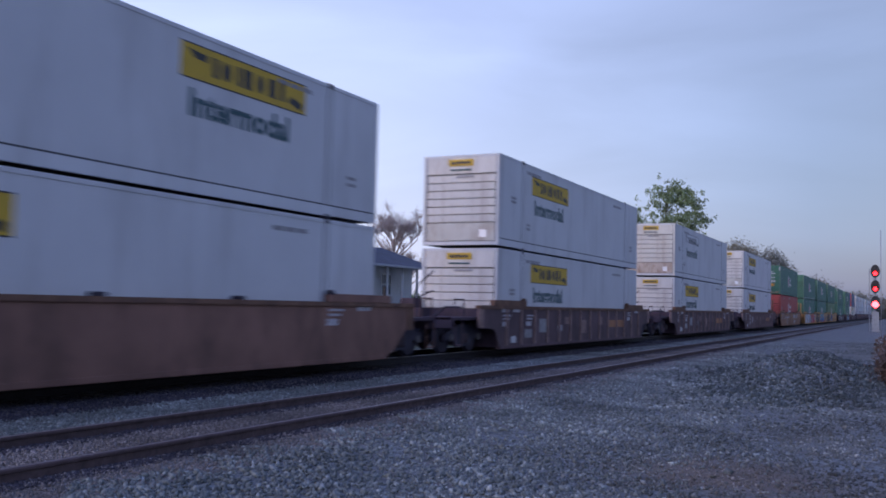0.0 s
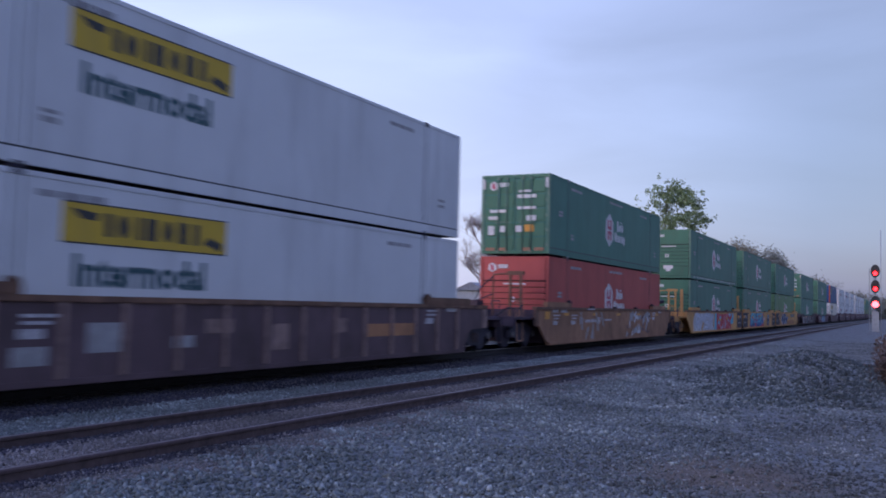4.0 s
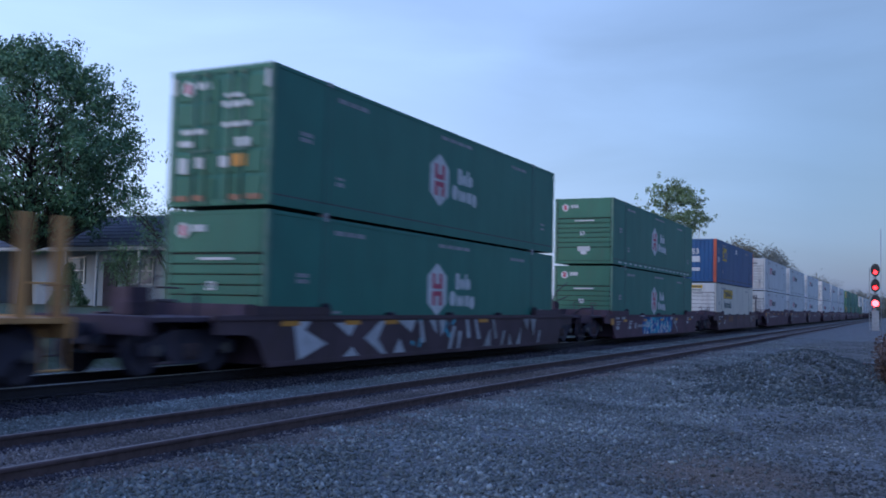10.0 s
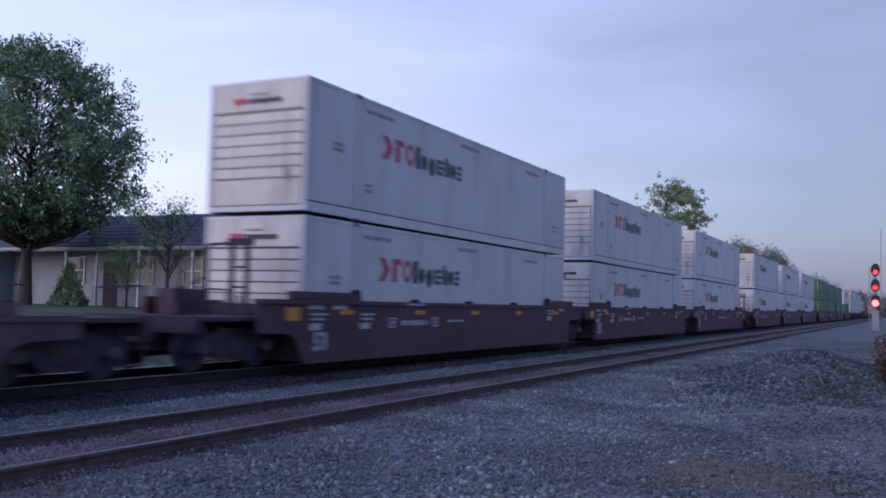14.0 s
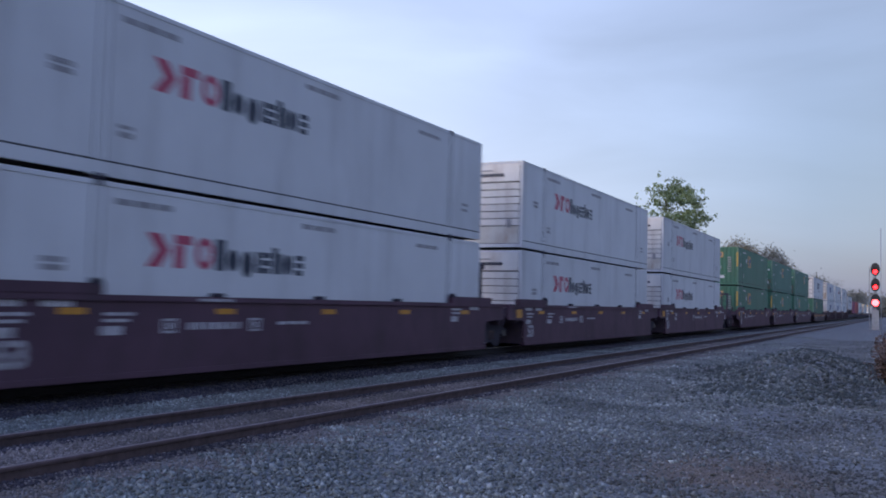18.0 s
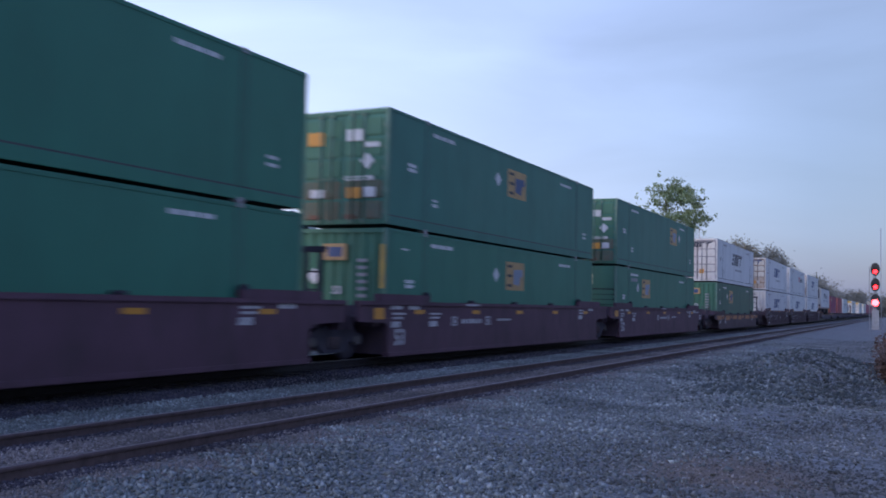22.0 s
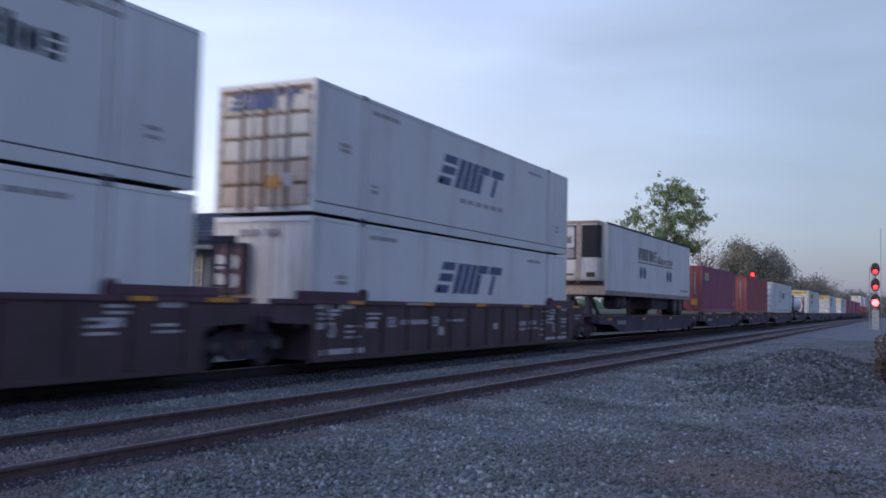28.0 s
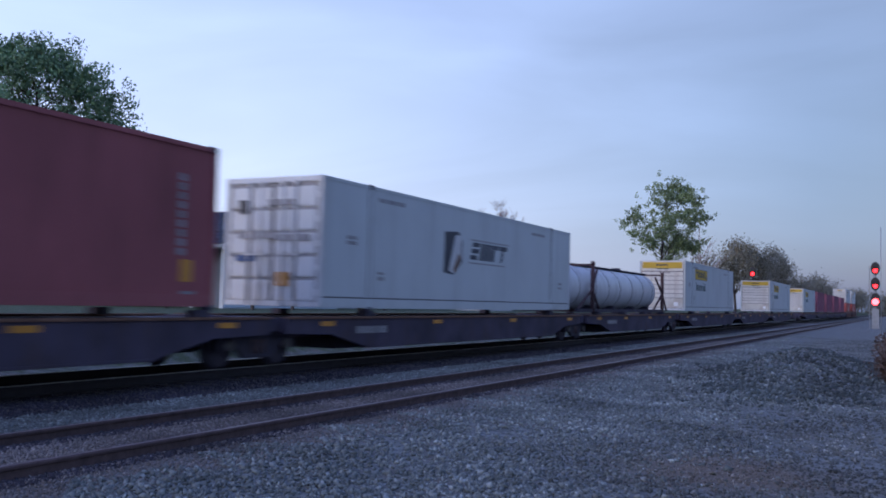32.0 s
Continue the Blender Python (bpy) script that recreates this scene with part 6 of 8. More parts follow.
def tank_container():
    """A long steel tank in a dark frame whose posts stand in from its near end."""
    ob = thing("tank_container", "silver tank container in a dark steel frame", "container")
    n, h, first = 14.2, 1.94, 2.25
    prof = [(0.09, 0.02), (0.10, 0.30), (0.16, 0.60), (0.32, 0.80), (0.60, 0.90), (n - 0.60, 0.90), (n - 0.32, 0.80), (n - 0.16, 0.60), (n - 0.10, 0.30), (n - 0.09, 0.02)]
    bm = bmesh.new()
    rings = [[bm.verts.new((r_ * math.cos(i * math.tau / 28), y_, 1.0 + r_ * math.sin(i * math.tau / 28))) for i in range(28)] for y_, r_ in prof]
    for lo_, hi_ in zip(rings, rings[1:]):
        for i in range(28):
            bm.faces.new((lo_[i], hi_[i], hi_[(i + 1) % 28], lo_[(i + 1) % 28]))
    bm.faces.new(rings[0][::-1])
    bm.faces.new(rings[-1])
    bmesh.ops.recalc_face_normals(bm, faces=bm.faces[:])
    part("tank", bm, STEEL, ob, "brushed steel tank", smooth=True)
    for y in (1.4, 3.6, 5.4, 7.2, 9.2, 11.2, 13.0):
        bm = bmesh.new()
        tube(bm, (0, y - 0.04, 1.0), (0, y + 0.04, 1.0), 0.912, 0.912, 28)
        part("tank_band", bm, SIGN_GREY, ob, smooth=True)
    for y, way in ((first, 1), (n - 0.12, -1)):
        part("end_frame", boxes((-1.2, -1.05, y, y + 0.13, 0, h + 0.1), (1.05, 1.2, y, y + 0.13, 0, h + 0.1), (-1.2, 1.2, y, y + 0.13, h - 0.08, h), (-1.2, 1.2, y, y + 0.13, 0, 0.12), bevel=0.01), TANK_FRAME, ob, "dark red-brown end frame")
        part("end_brace", tubes(*[((sx * 1.12, y + 0.06, 0.95), (sx * 1.0, y + 0.06 - way * k, z), 0.05) for sx in (-1, 1) for k, z in ((1.5, 0.1), (-1.3, 0.1), (-1.0, 1.75))]), TANK_FRAME, ob)
    for sx in (-1, 1):
        part("side_rail", boxes((sx * 1.1 - 0.06, sx * 1.1 + 0.06, 0.4, n - 0.1, 0.0, 0.14), bevel=0.01), DARK, ob)
    for y in (3.2, 6.5, 9.8, 12.6):
        part("saddle", boxes((-0.8, 0.8, y - 0.1, y + 0.1, 0.05, 0.28), bevel=0.02), DARK, ob)
    part("walkway", boxes((-0.32, 0.32, first, n - 0.3, h - 0.03, h + 0.02)), DARK, ob, "dark roof walkway")
    for y in (5.0, 9.5):
        part("valve", tubes(((0, y, 1.86), (0, y, 2.06), 0.22), n=14), DARK, ob, smooth=True)
    return ob


# ---- houses past the tracks ----
GZ = 0.95                   # ground level there


def siding_wall(parent, x, y0, y1, z0, peak, eave):
    """A gable wall facing the tracks, in lapped boards."""
    mid = (y0 + y1) / 2
    part("gable_wall", prism([(y0, z0), (y1, z0), (y1, eave), (mid, peak), (y0, eave)], x - 0.20, x), SIDING, parent, "blue-grey lapped siding")
    z = z0 + 0.05
    while z < peak - 0.25:
        k = 0.0 if z <= eave else (z - eave) / (peak - eave) * (mid - y0)
        part("siding_board", prism([(x, z), (x + 0.028, z), (x + 0.004, z + 0.148), (x, z + 0.148)], y0 + k + 0.1, y1 - k - 0.1, "y"), SIDING, parent)
        z += 0.15


def sash_window(parent, m, wide, high):
    """A two-part sash window in a white frame, glass towards +x of m."""
    fr = part("window", boxes((0.0, 0.07, -wide / 2 - 0.07, -wide / 2, -0.07, high + 0.07), (0.0, 0.07, wide / 2, wide / 2 + 0.07, -0.07, high + 0.07),
                              (0.0, 0.07, -wide / 2, wide / 2, -0.07, 0.0), (0.0, 0.07, -wide / 2, wide / 2, high, high + 0.07), (0.0, 0.06, -wide / 2, wide / 2, high * 0.48, high * 0.53)), TRIM, parent, "white window frame")
    fr.matrix_basis = m
    part("pane", boxes((0.005, 0.025, -wide / 2, wide / 2, 0.0, high * 0.48)), GLASS, fr)
    part("pane", boxes((0.015, 0.035, -wide / 2, wide / 2, high * 0.53, high)), GLASS, fr)


house = thing("house", "low pale house with blue-grey siding and a dark shingle roof", "house")
HX, HY0, HY1 = -26.0, 31.0, 39.9
HM = (HY0 + HY1) / 2
siding_wall(house, HX, HY0, HY1, GZ, 5.45, 3.75)
HL = -41.0
PORCH = 1.5
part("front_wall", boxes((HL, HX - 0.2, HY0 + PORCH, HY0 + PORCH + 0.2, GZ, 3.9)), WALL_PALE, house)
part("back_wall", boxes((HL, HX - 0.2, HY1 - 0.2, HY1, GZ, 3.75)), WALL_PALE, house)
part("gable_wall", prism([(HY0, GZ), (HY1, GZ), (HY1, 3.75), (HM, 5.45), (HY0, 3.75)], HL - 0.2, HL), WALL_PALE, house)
rise = 1.70 / (HM - HY0)
for sgn in (-1, 1):
    edge_y = HM + sgn * (HM - HY0 + 0.55)
    ez = 3.75 - 0.55 * rise
    pts = [(HM, 5.45 + 0.03), (edge_y, ez + 0.03), (edge_y, ez + 0.15), (HM, 5.45 + 0.16)]
    roof = part("roof", prism(pts, HL - 0.5, HX + 0.35), ROOF, house, "dark grey shingle roof")
    for i in range(9):
        f0 = (i + 0.15) / 9
        ya, yb = HM + (edge_y - HM) * f0, HM + (edge_y - HM) * (f0 + 0.10)
        za, zb = 5.61 + (ez - 5.45) * f0, 5.61 + (ez - 5.45) * (f0 + 0.10)
        part("shingle_course", prism([(ya, za), (yb, zb), (yb, zb + 0.022), (ya, za + 0.006)], HL - 0.5, HX + 0.35), ROOF, roof)
    part("verge_board", prism([(HM, 5.45 - 0.12), (edge_y, ez - 0.12), (edge_y, ez + 0.12), (HM, 5.45 + 0.13)], HX + 0.35, HX + 0.39), TRIM, house, "white verge board")
    part("gutter", boxes((HL - 0.5, HX + 0.35, edge_y - 0.06, edge_y + 0.06, ez - 0.02, ez + 0.12), bevel=0.02), GUTTER, house, "dull grey gutter")
part("soffit", boxes((HL, HX, HY0 - 0.55, HY0, 3.50, 3.54)), TRIM, house)
for y, w in ((32.55, 0.95), (37.15, 0.95)):
    sash_window(house, pose(HX + 0.03, y, 2.30), w, 1.02)
for xw, ww in ((-29.0, 1.0), (-32.2, 1.5), (-36.5, 1.2)):
    sash_window(house, pose(xw, HY0 + PORCH - 0.01, 2.05, 0, 0, -90), ww, 1.2)
part("front_door", boxes((-34.6, -33.7, HY0 + PORCH - 0.05, HY0 + PORCH + 0.02, GZ, 3.05), bevel=0.01), DARK, house, "dark front door")
for xw in (-27.5, -30.6, -33.2, -35.2, -38.0):
    part("porch_post", boxes((xw - 0.06, xw + 0.06, HY0 - 0.32, HY0 - 0.20, GZ, 3.5), bevel=0.01), TRIM, house, "white porch post")

house2 = thing("house", "low house with a brick chimney, dark roof and pale porch", "house")
PX, PY0, PY1, RX = -27.2, 43.0, 52.6, -31.2
part("porch_wall", boxes((PX - 1.6, PX - 1.4, PY0, PY1, GZ, 3.7)), WALL_WHITE, house2)
part("gable_wall", prism([(PX - 1.5, GZ), (2 * RX - PX, GZ), (2 * RX - PX, 3.7), (RX, 5.0), (PX - 0.3, 3.72), (PX - 1.5, 3.6)], PY0, PY0 + 0.2, "y"), SIDING, house2)
part("gable_wall", prism([(PX - 1.5, GZ), (2 * RX - PX, GZ), (2 * RX - PX, 3.7), (RX, 5.0), (PX - 0.3, 3.72), (PX - 1.5, 3.6)], PY1 - 0.2, PY1, "y"), SIDING, house2)
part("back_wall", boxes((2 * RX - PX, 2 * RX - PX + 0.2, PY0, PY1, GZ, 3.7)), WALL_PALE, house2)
for sgn in (-1, 1):
    ex = RX + sgn * (PX - RX + 0.3)
    part("roof", prism([(RX, 5.0), (ex, 3.62), (ex, 3.74), (RX, 5.14)], PY0 - 0.4, PY1 + 0.4, "y"), ROOF, house2, "dark shingle roof")
    part("gutter", boxes((ex - 0.06, ex + 0.06, PY0 - 0.4, PY1 + 0.4, 3.58, 3.72), bevel=0.02), GUTTER, house2, "dull grey gutter")
for y in np.arange(PY0 + 0.3, PY1, 1.85):
    part("porch_post", boxes((PX - 0.07, PX + 0.05, y - 0.06, y + 0.06, GZ, 3.65), bevel=0.01), TRIM, house2, "white porch post")
for y in (45.4, 49.2):
    sash_window(house2, pose(PX - 1.39, y, 2.0), 1.1, 1.2)
chim = part("chimney", boxes((RX - 0.45, RX + 0.45, 47.6, 48.9, 4.0, 6.35)), MORTAR, house2, "brick chimney")
brick_me = as_mesh("brick", boxes((-0.01, 0.012, -0.145, 0.145, -0.045, 0.045), bevel=0.004), BRICK)
for row in range(20):
    for k in range(5):
        y = 47.76 + k * 0.305 - (0.15 if row % 2 else 0.0)
        if 47.7 < y < 48.85:
            o = part("brick", brick_me, BRICK, chim)
            o.location = (RX + 0.45, y, 4.15 + row * 0.108)
    for k in range(3):
        o = part("brick", brick_me, BRICK, chim)
        o.location = (RX - 0.29 + k * 0.30 - (0.0 if row % 2 else 0.04), 47.6, 4.15 + row * 0.108)
        o.rotation_euler = (0, 0, -math.pi / 2)
part("chimney_cap", boxes((RX - 0.52, RX + 0.52, 47.5, 49.0, 6.28, 6.42), bevel=0.02), MORTAR, house2)
part("flue", tubes(((RX, 48.25, 6.42), (RX, 48.25, 6.70), 0.16), n=12), DARK, house2)
part("flue_cap", boxes((RX - 0.28, RX + 0.28, 47.95, 48.55, 6.72, 6.75)), DARK, house2)

fence_post_me = as_mesh("fence_post", boxes((-0.06, 0.06, -0.06, 0.06, 0, 1.35), bevel=0.015), POST)
for i, y in enumerate((29.2, 31.87, 37.2, 39.5)):
    o = tagged(new("fence_post", fence_post_me), "dark weathered fence post in the grass", "fence post", "fence posts")
    o.location = (-23.0, y, GZ - 0.03)

# a white garden shed and a parked van further on
shed = thing("garden_shed", "small white shed on the grass", "shed", pose(-24.0, 54.0, GZ - 0.02))
part("wall", boxes((-1.0, 1.0, -2.2, 2.2, 0, 1.5)), SIGN_WHITE, shed)
part("roof", prism([(-1.15, 1.45), (1.15, 1.45), (0, 1.95)], -2.35, 2.35, "y"), SIGN_GREY, shed)
part("door", boxes((1.0, 1.03, -0.5, 0.5, 0.02, 1.35), bevel=0.01), TRIM, shed)
part("corner_board", boxes((0.99, 1.025, -2.2, -2.08, 0, 1.5), (0.99, 1.025, 2.08, 2.2, 0, 1.5)), SIGN_GREY, shed)

van = thing("parked_van", "white van parked by the houses", "van", pose(-27.0, 63.0, GZ))
part("body", prism([(-2.3, 0.45), (-2.3, 1.1), (-1.5, 1.25), (-1.0, 1.95), (2.4, 1.98), (2.45, 0.45)], -0.95, 0.95, "x", bevel=0.06), CAR_WHITE, van)
part("window", boxes((0.95, 0.96, -0.9, 0.1, 1.25, 1.80), (0.95, 0.96, 0.3, 2.2, 1.25, 1.80)), GLASS, van)
for sx in (-1, 1):
    for y in (-1.5, 1.6):
        wl = part("wheel", tubes(((sx * 0.72, y, 0.34), (sx * 0.96, y, 0.34), 0.34), n=20), TYRE, van, smooth=True)
        part("rim", tubes(((sx * 0.94, y, 0.34), (sx * 0.972, y, 0.34), 0.19), n=14), SIGN_GREY, wl)


# ---- trees ----
def limbs(r, base, height, spread, bm, depth=3, radius=0.2, first=0.3, count=9):
    """Trunk and forking limbs added to bm; gives the limb ends."""
    ends = []

    def grow(p, d, length, rad, level):
        q = p + d * length
        mid = p + d * length * 0.5 + Vector((r.uniform(-1, 1), r.uniform(-1, 1), 0)) * length * 0.05
        tube(bm, p, mid, rad, rad * 0.8, 7 if level < 2 else 5, False)
        tube(bm, mid, q, rad * 0.8, rad * 0.55, 7 if level < 2 else 5, False)
        ends.append((mid, level))
        ends.append((q, level))
        if level < depth:
            for _ in range(3 if level else count):
                k = r.uniform(first if level == 0 else 0.35, 1.0)
                a = r.uniform(0, math.tau)
                out = Vector((math.cos(a), math.sin(a), r.uniform(0.25, 1.0))).normalized()
                nd = (d * 0.45 + out * (0.9 if level == 0 else 0.7)).normalized()
                grow(p + d * length * k, nd, length * r.uniform(0.35, 0.55) * (spread if level == 0 else 1), rad * 0.45, level + 1)
    grow(Vector(base), Vector((r.uniform(-.06, .06), r.uniform(-.06, .06), 1)).normalized(), height * 0.72, radius, 0)
    return ends


def leaf_mesh(name, r, places, per, spread, size, material):
    """Small folded leaves in tufts about the places."""
    g = np.random.default_rng(r.randrange(1 << 30))
    c = np.array([p[:] for p in places])
    n = len(c) * per
    at = np.repeat(c, per, 0) + g.normal(0, 1, (n, 3)) * np.array(spread)
    s = size * g.uniform(0.6, 1.3, n)[:, None]
    u = g.normal(0, 1, (n, 3))
    u /= np.linalg.norm(u, axis=1)[:, None]
    v = np.cross(u, g.normal(0, 1, (n, 3)))
    v /= np.linalg.norm(v, axis=1)[:, None] + 1e-9
    w = np.cross(u, v)
    a, b = at - u * s, at + u * s
    m1, m2 = at + v * s * 0.5 + w * s * 0.12, at - v * s * 0.5 + w * s * 0.12
    verts = np.stack((a, m1, b, m2), 1).reshape(-1, 3)
    i = np.arange(n)[:, None] * 4
    faces = np.concatenate((i + np.array([[0, 1, 2]]), i + np.array([[0, 2, 3]])))
    me = bpy.data.meshes.new(name)
    me.from_pydata(verts.tolist(), [], faces.tolist())
    me.materials.append(material)
    return me


def tree(label, x, y, z, height, seed, leaf, per, tuft, size, radius=0.2, spread=1.0, first=0.3, count=9, bark=BARK, shape=None, depth=3, twigs=0):
    r = random.Random(seed)
    ob = thing("tree", label, "tree", pose(x, y, z))
    bm = bmesh.new()
    ends = limbs(r, (0, 0, 0), height, spread, bm, depth, radius, first, count)
    for p, lv in ends:
        for _ in range(twigs if lv >= 2 else 0):
            d = Vector((r.gauss(0, 0.6), r.gauss(0, 0.6), r.uniform(0.3, 1.2))).normalized()
            tube(bm, p, p + d * r.uniform(0.35, 0.8), 0.011, 0.006, 3, False)
    part("trunk", bm, bark, ob, smooth=True)
    if per:
        spots = [p for p, lv in ends if lv >= 1]
        if shape:
            cx, cy, cz, rx, ry, rz, k = shape
            for _ in range(k):
                a, b, c = r.gauss(0, 1), r.gauss(0, 1), r.gauss(0, 1)
                q = math.sqrt(a * a + b * b + c * c) + 1e-6
                t = r.uniform(0.35, 1.0) ** 0.5
                bump = 1 + 0.16 * math.sin(3.1 * math.atan2(b, a) + seed) + 0.13 * math.sin(5 * c / q + seed)
                spots.append(Vector((cx + rx * a / q * t * bump, cy + ry * b / q * t * bump, cz + rz * c / q * t * bump)))
        part("crown", leaf_mesh("crown", r, spots, per, (tuft, tuft, tuft * 0.8), size, leaf), leaf, ob)
    return ob


def clump_tree(label, x, y, z, fork, crown, clumps, per, tuft, size, seed, leaf, radius, waist=0.0):
    """A tree whose limbs each end in a tuft of leaves. crown: cx, cz, rx, rz about the trunk's foot; waist moves its widest part down."""
    r = random.Random(seed)
    ob = thing("tree", label, "tree", pose(x, y, z))
    cx, cz, rx, rz = crown
    bm = bmesh.new()
    stem = Vector((0, 0, -0.1))
    top = Vector((cx * 0.8, 0, cz + rz * 0.55))
    knots = [stem.lerp(top, k / 6) + Vector((r.uniform(-1, 1), r.uniform(-1, 1), 0)) * radius * (0.5 if k else 0) for k in range(7)]
    for k in range(6):
        tube(bm, knots[k], knots[k + 1], radius * (1 - 0.14 * k) * (1.25 if k == 0 else 1), radius * (0.86 - 0.14 * k), 9, False)
    spots = []
    for k in range(clumps):
        a, v = r.uniform(0, math.tau), r.uniform(-1, 1)
        prof = math.sqrt(max(0.0, 1 - v * v)) * (1 - waist * v)
        t = r.uniform(0.25, 1.0) ** 0.5 * r.uniform(0.9, 1.07)
        spots.append(Vector((cx + rx * prof * t * math.cos(a), rx * prof * t * math.sin(a), cz + rz * v * (0.9 + 0.1 * t))))
    for p in spots:
        out = math.hypot(p.x, p.y)
        h = min(max(fork, p.z - out * r.uniform(0.7, 1.1)), top.z)
        f = h / top.z
        root = knots[0].lerp(top, f)
        mid = root.lerp(p, 0.5) + Vector((r.uniform(-.2, .2), r.uniform(-.2, .2), -0.08 * out))
        wide = max(0.014, radius * 0.24 * (1 - 0.75 * f))
        tube(bm, root, mid, wide, wide * 0.6, 5, False)
        tube(bm, mid, p, wide * 0.6, wide * 0.22, 5, False)
    part("trunk", bm, BARK, ob, smooth=True)
    g = random.Random(seed + 1)
    places = []
    for p in spots:
        d = tuft * g.uniform(0.7, 1.35)
        places += [p + Vector((g.gauss(0, d), g.gauss(0, d), g.gauss(0, d * 0.75))) for _ in range(14)]
    part("crown", leaf_mesh("crown", g, places, per, (tuft * 0.32, tuft * 0.32, tuft * 0.28), size, leaf), leaf, ob)
    return ob


clump_tree("broad tree with a dense dark green crown", -34.5, 28.0, GZ - 0.05, 2.5, (0.05, 7.3, 4.8, 3.9), 330, 14, 0.42, 0.085, 3, LEAF_DARK, 0.27, 0.16)
tree("dark thin tree by the house", -26.7, 28.4, GZ - 0.05, 4.2, 8, LEAF_DARK, 7, 0.26, 0.06, 0.08, 1.2, 0.35, 12)
tree("small leafy shrub tree by the house", -29.1, 28.6, GZ - 0.05, 2.6, 12, LEAF_DARK, 10, 0.24, 0.05, 0.05, 1.0, 0.2, 9)
clump_tree("tall open tree in fresh spring leaf", -18.75, 78.4, GZ - 0.05, 3.6, (0.75, 7.9, 3.45, 3.05), 66, 16, 0.40, 0.105, 24, LEAF_FRESH, 0.17, 0.05)
tree("bare pale tree behind the houses", -36.1, 64.0, GZ - 0.05, 7.9, 31, LEAF_FAR, 0, 0, 0, 0.13, 1.0, 0.16, 22, TWIG, depth=4, twigs=2)
tree("bare pale tree behind the houses", -30.7, 70.0, GZ - 0.05, 7.6, 33, LEAF_FAR, 0, 0, 0, 0.13, 1.05, 0.12, 20, TWIG, depth=4, twigs=2)
tree("bare pale tree beside the line", -19.5, 99.0, GZ - 0.05, 8.2, 35, LEAF_FAR, 0, 0, 0, 0.10, 1.2, 0.15, 14, TWIG)
for k, (tx, ty, th, lf, pr) in enumerate(((-21.5, 136, 9.8, LEAF_BROWN, 13), (-20.5, 152, 11.4, LEAF_FAR, 16), (-19.5, 168, 10.6, LEAF_FAR, 14), (-24, 128, 8.0, LEAF_BROWN, 2))):
    tree("budding brown-green tree far down the line", tx, ty, GZ - 0.05, th, 41 + k, lf, pr, 0.62, 0.17, 0.2, 1.0, 0.25, 11, shape=(0, 0, th * 0.62, 2.6, 3, th * 0.26, 110))
for k in range(15):
    rr = random.Random(70 + k)
    ty = 205 + k * 17
    tree("hazy budding tree far down the line", -19 - 5 * rr.random() + (4 if k > 9 else 0), ty, GZ - 0.05, rr.uniform(7, 10), 60 + k, LEAF_FAR, 8, 0.8, 0.26, 0.2, 1.1, 0.2, 9, shape=(0, 0, 5, 3.8, 5, 2.8, 90), depth=2)

# low brush: a clipped cone by the house, a dry clump on the verge
cone = thing("clipped_shrub", "dark cone-shaped evergreen shrub by the house", "shrub", pose(-33.2, 29.2, GZ))
r9 = random.Random(9)
pts9 = []
for _ in range(420):
    h = r9.random() ** 1.4
    a = r9.uniform(0, math.tau)
    k = 0.85 * (1 - h) * r9.uniform(0.7, 1.0)
    pts9.append(Vector((k * math.cos(a), k * math.sin(a), 0.08 + 1.75 * h)))
part("foliage", leaf_mesh("foliage", r9, pts9, 10, (0.08, 0.08, 0.08), 0.06, LEAF_DARK), LEAF_DARK, cone)
part("trunk", tubes(((0, 0, -0.05), (0, 0, 1.4), 0.05)), BARK, cone)
for bx, by, bs in ((-0.12, 22.6, 0.95), (0.55, 23.6, 1.1), (1.2, 22.8, 1.0)):
    br = thing("brush_clump", "dry brown brush with a little green", "bush", pose(bx, by, float(ground_height(np.array(bx), np.array(by)))))
    r7 = random.Random(int(bx * 10) + 7)
    p7 = []
    bm7 = bmesh.new()
    for _ in range(60):
        a, h = r7.uniform(0, math.tau), r7.uniform(0.4, 1.0) * bs
        tip = Vector((0.62 * math.cos(a) * r7.random(), 0.62 * math.sin(a) * r7.random(), h))
        tube(bm7, (0.1 * math.cos(a), 0.1 * math.sin(a), -0.05), tip, 0.010, 0.004, 4, False)
        p7 += [tip * k for k in (0.5, 0.7, 0.85, 1.0)]
    part("stem", bm7, TWIG, br)
    part("foliage", leaf_mesh("foliage", r7, p7, 26, (0.10, 0.10, 0.10), 0.045, LEAF_DRY), LEAF_DRY, br)
hedge_places = []
rh = random.Random(15)
for _ in range(700):
    hedge_places.append(Vector((rh.uniform(-78, -66), rh.uniform(30, 230), GZ + rh.uniform(0.1, 2.6) * rh.uniform(0.4, 1))))
tagged(new("far_hedge", leaf_mesh("far_hedge", rh, hedge_places, 20, (1.0, 1.2, 0.4), 0.35, LEAF_DARK)), "dark hedge behind the gardens", "hedge", kind="stuff")
far_woods_places = []
rw = random.Random(5)
for _ in range(520):
    far_woods_places.append(Vector((rw.uniform(-14, 60), rw.uniform(430, 470), rw.uniform(0.5, 9) * rw.uniform(0.5, 1))))
tagged(new("far_woods", leaf_mesh("far_woods", rw, far_woods_places, 22, (2.2, 2.0, 1.0), 0.7, LEAF_FAR)), "hazy woods across the end of the line", "woods", kind="stuff")


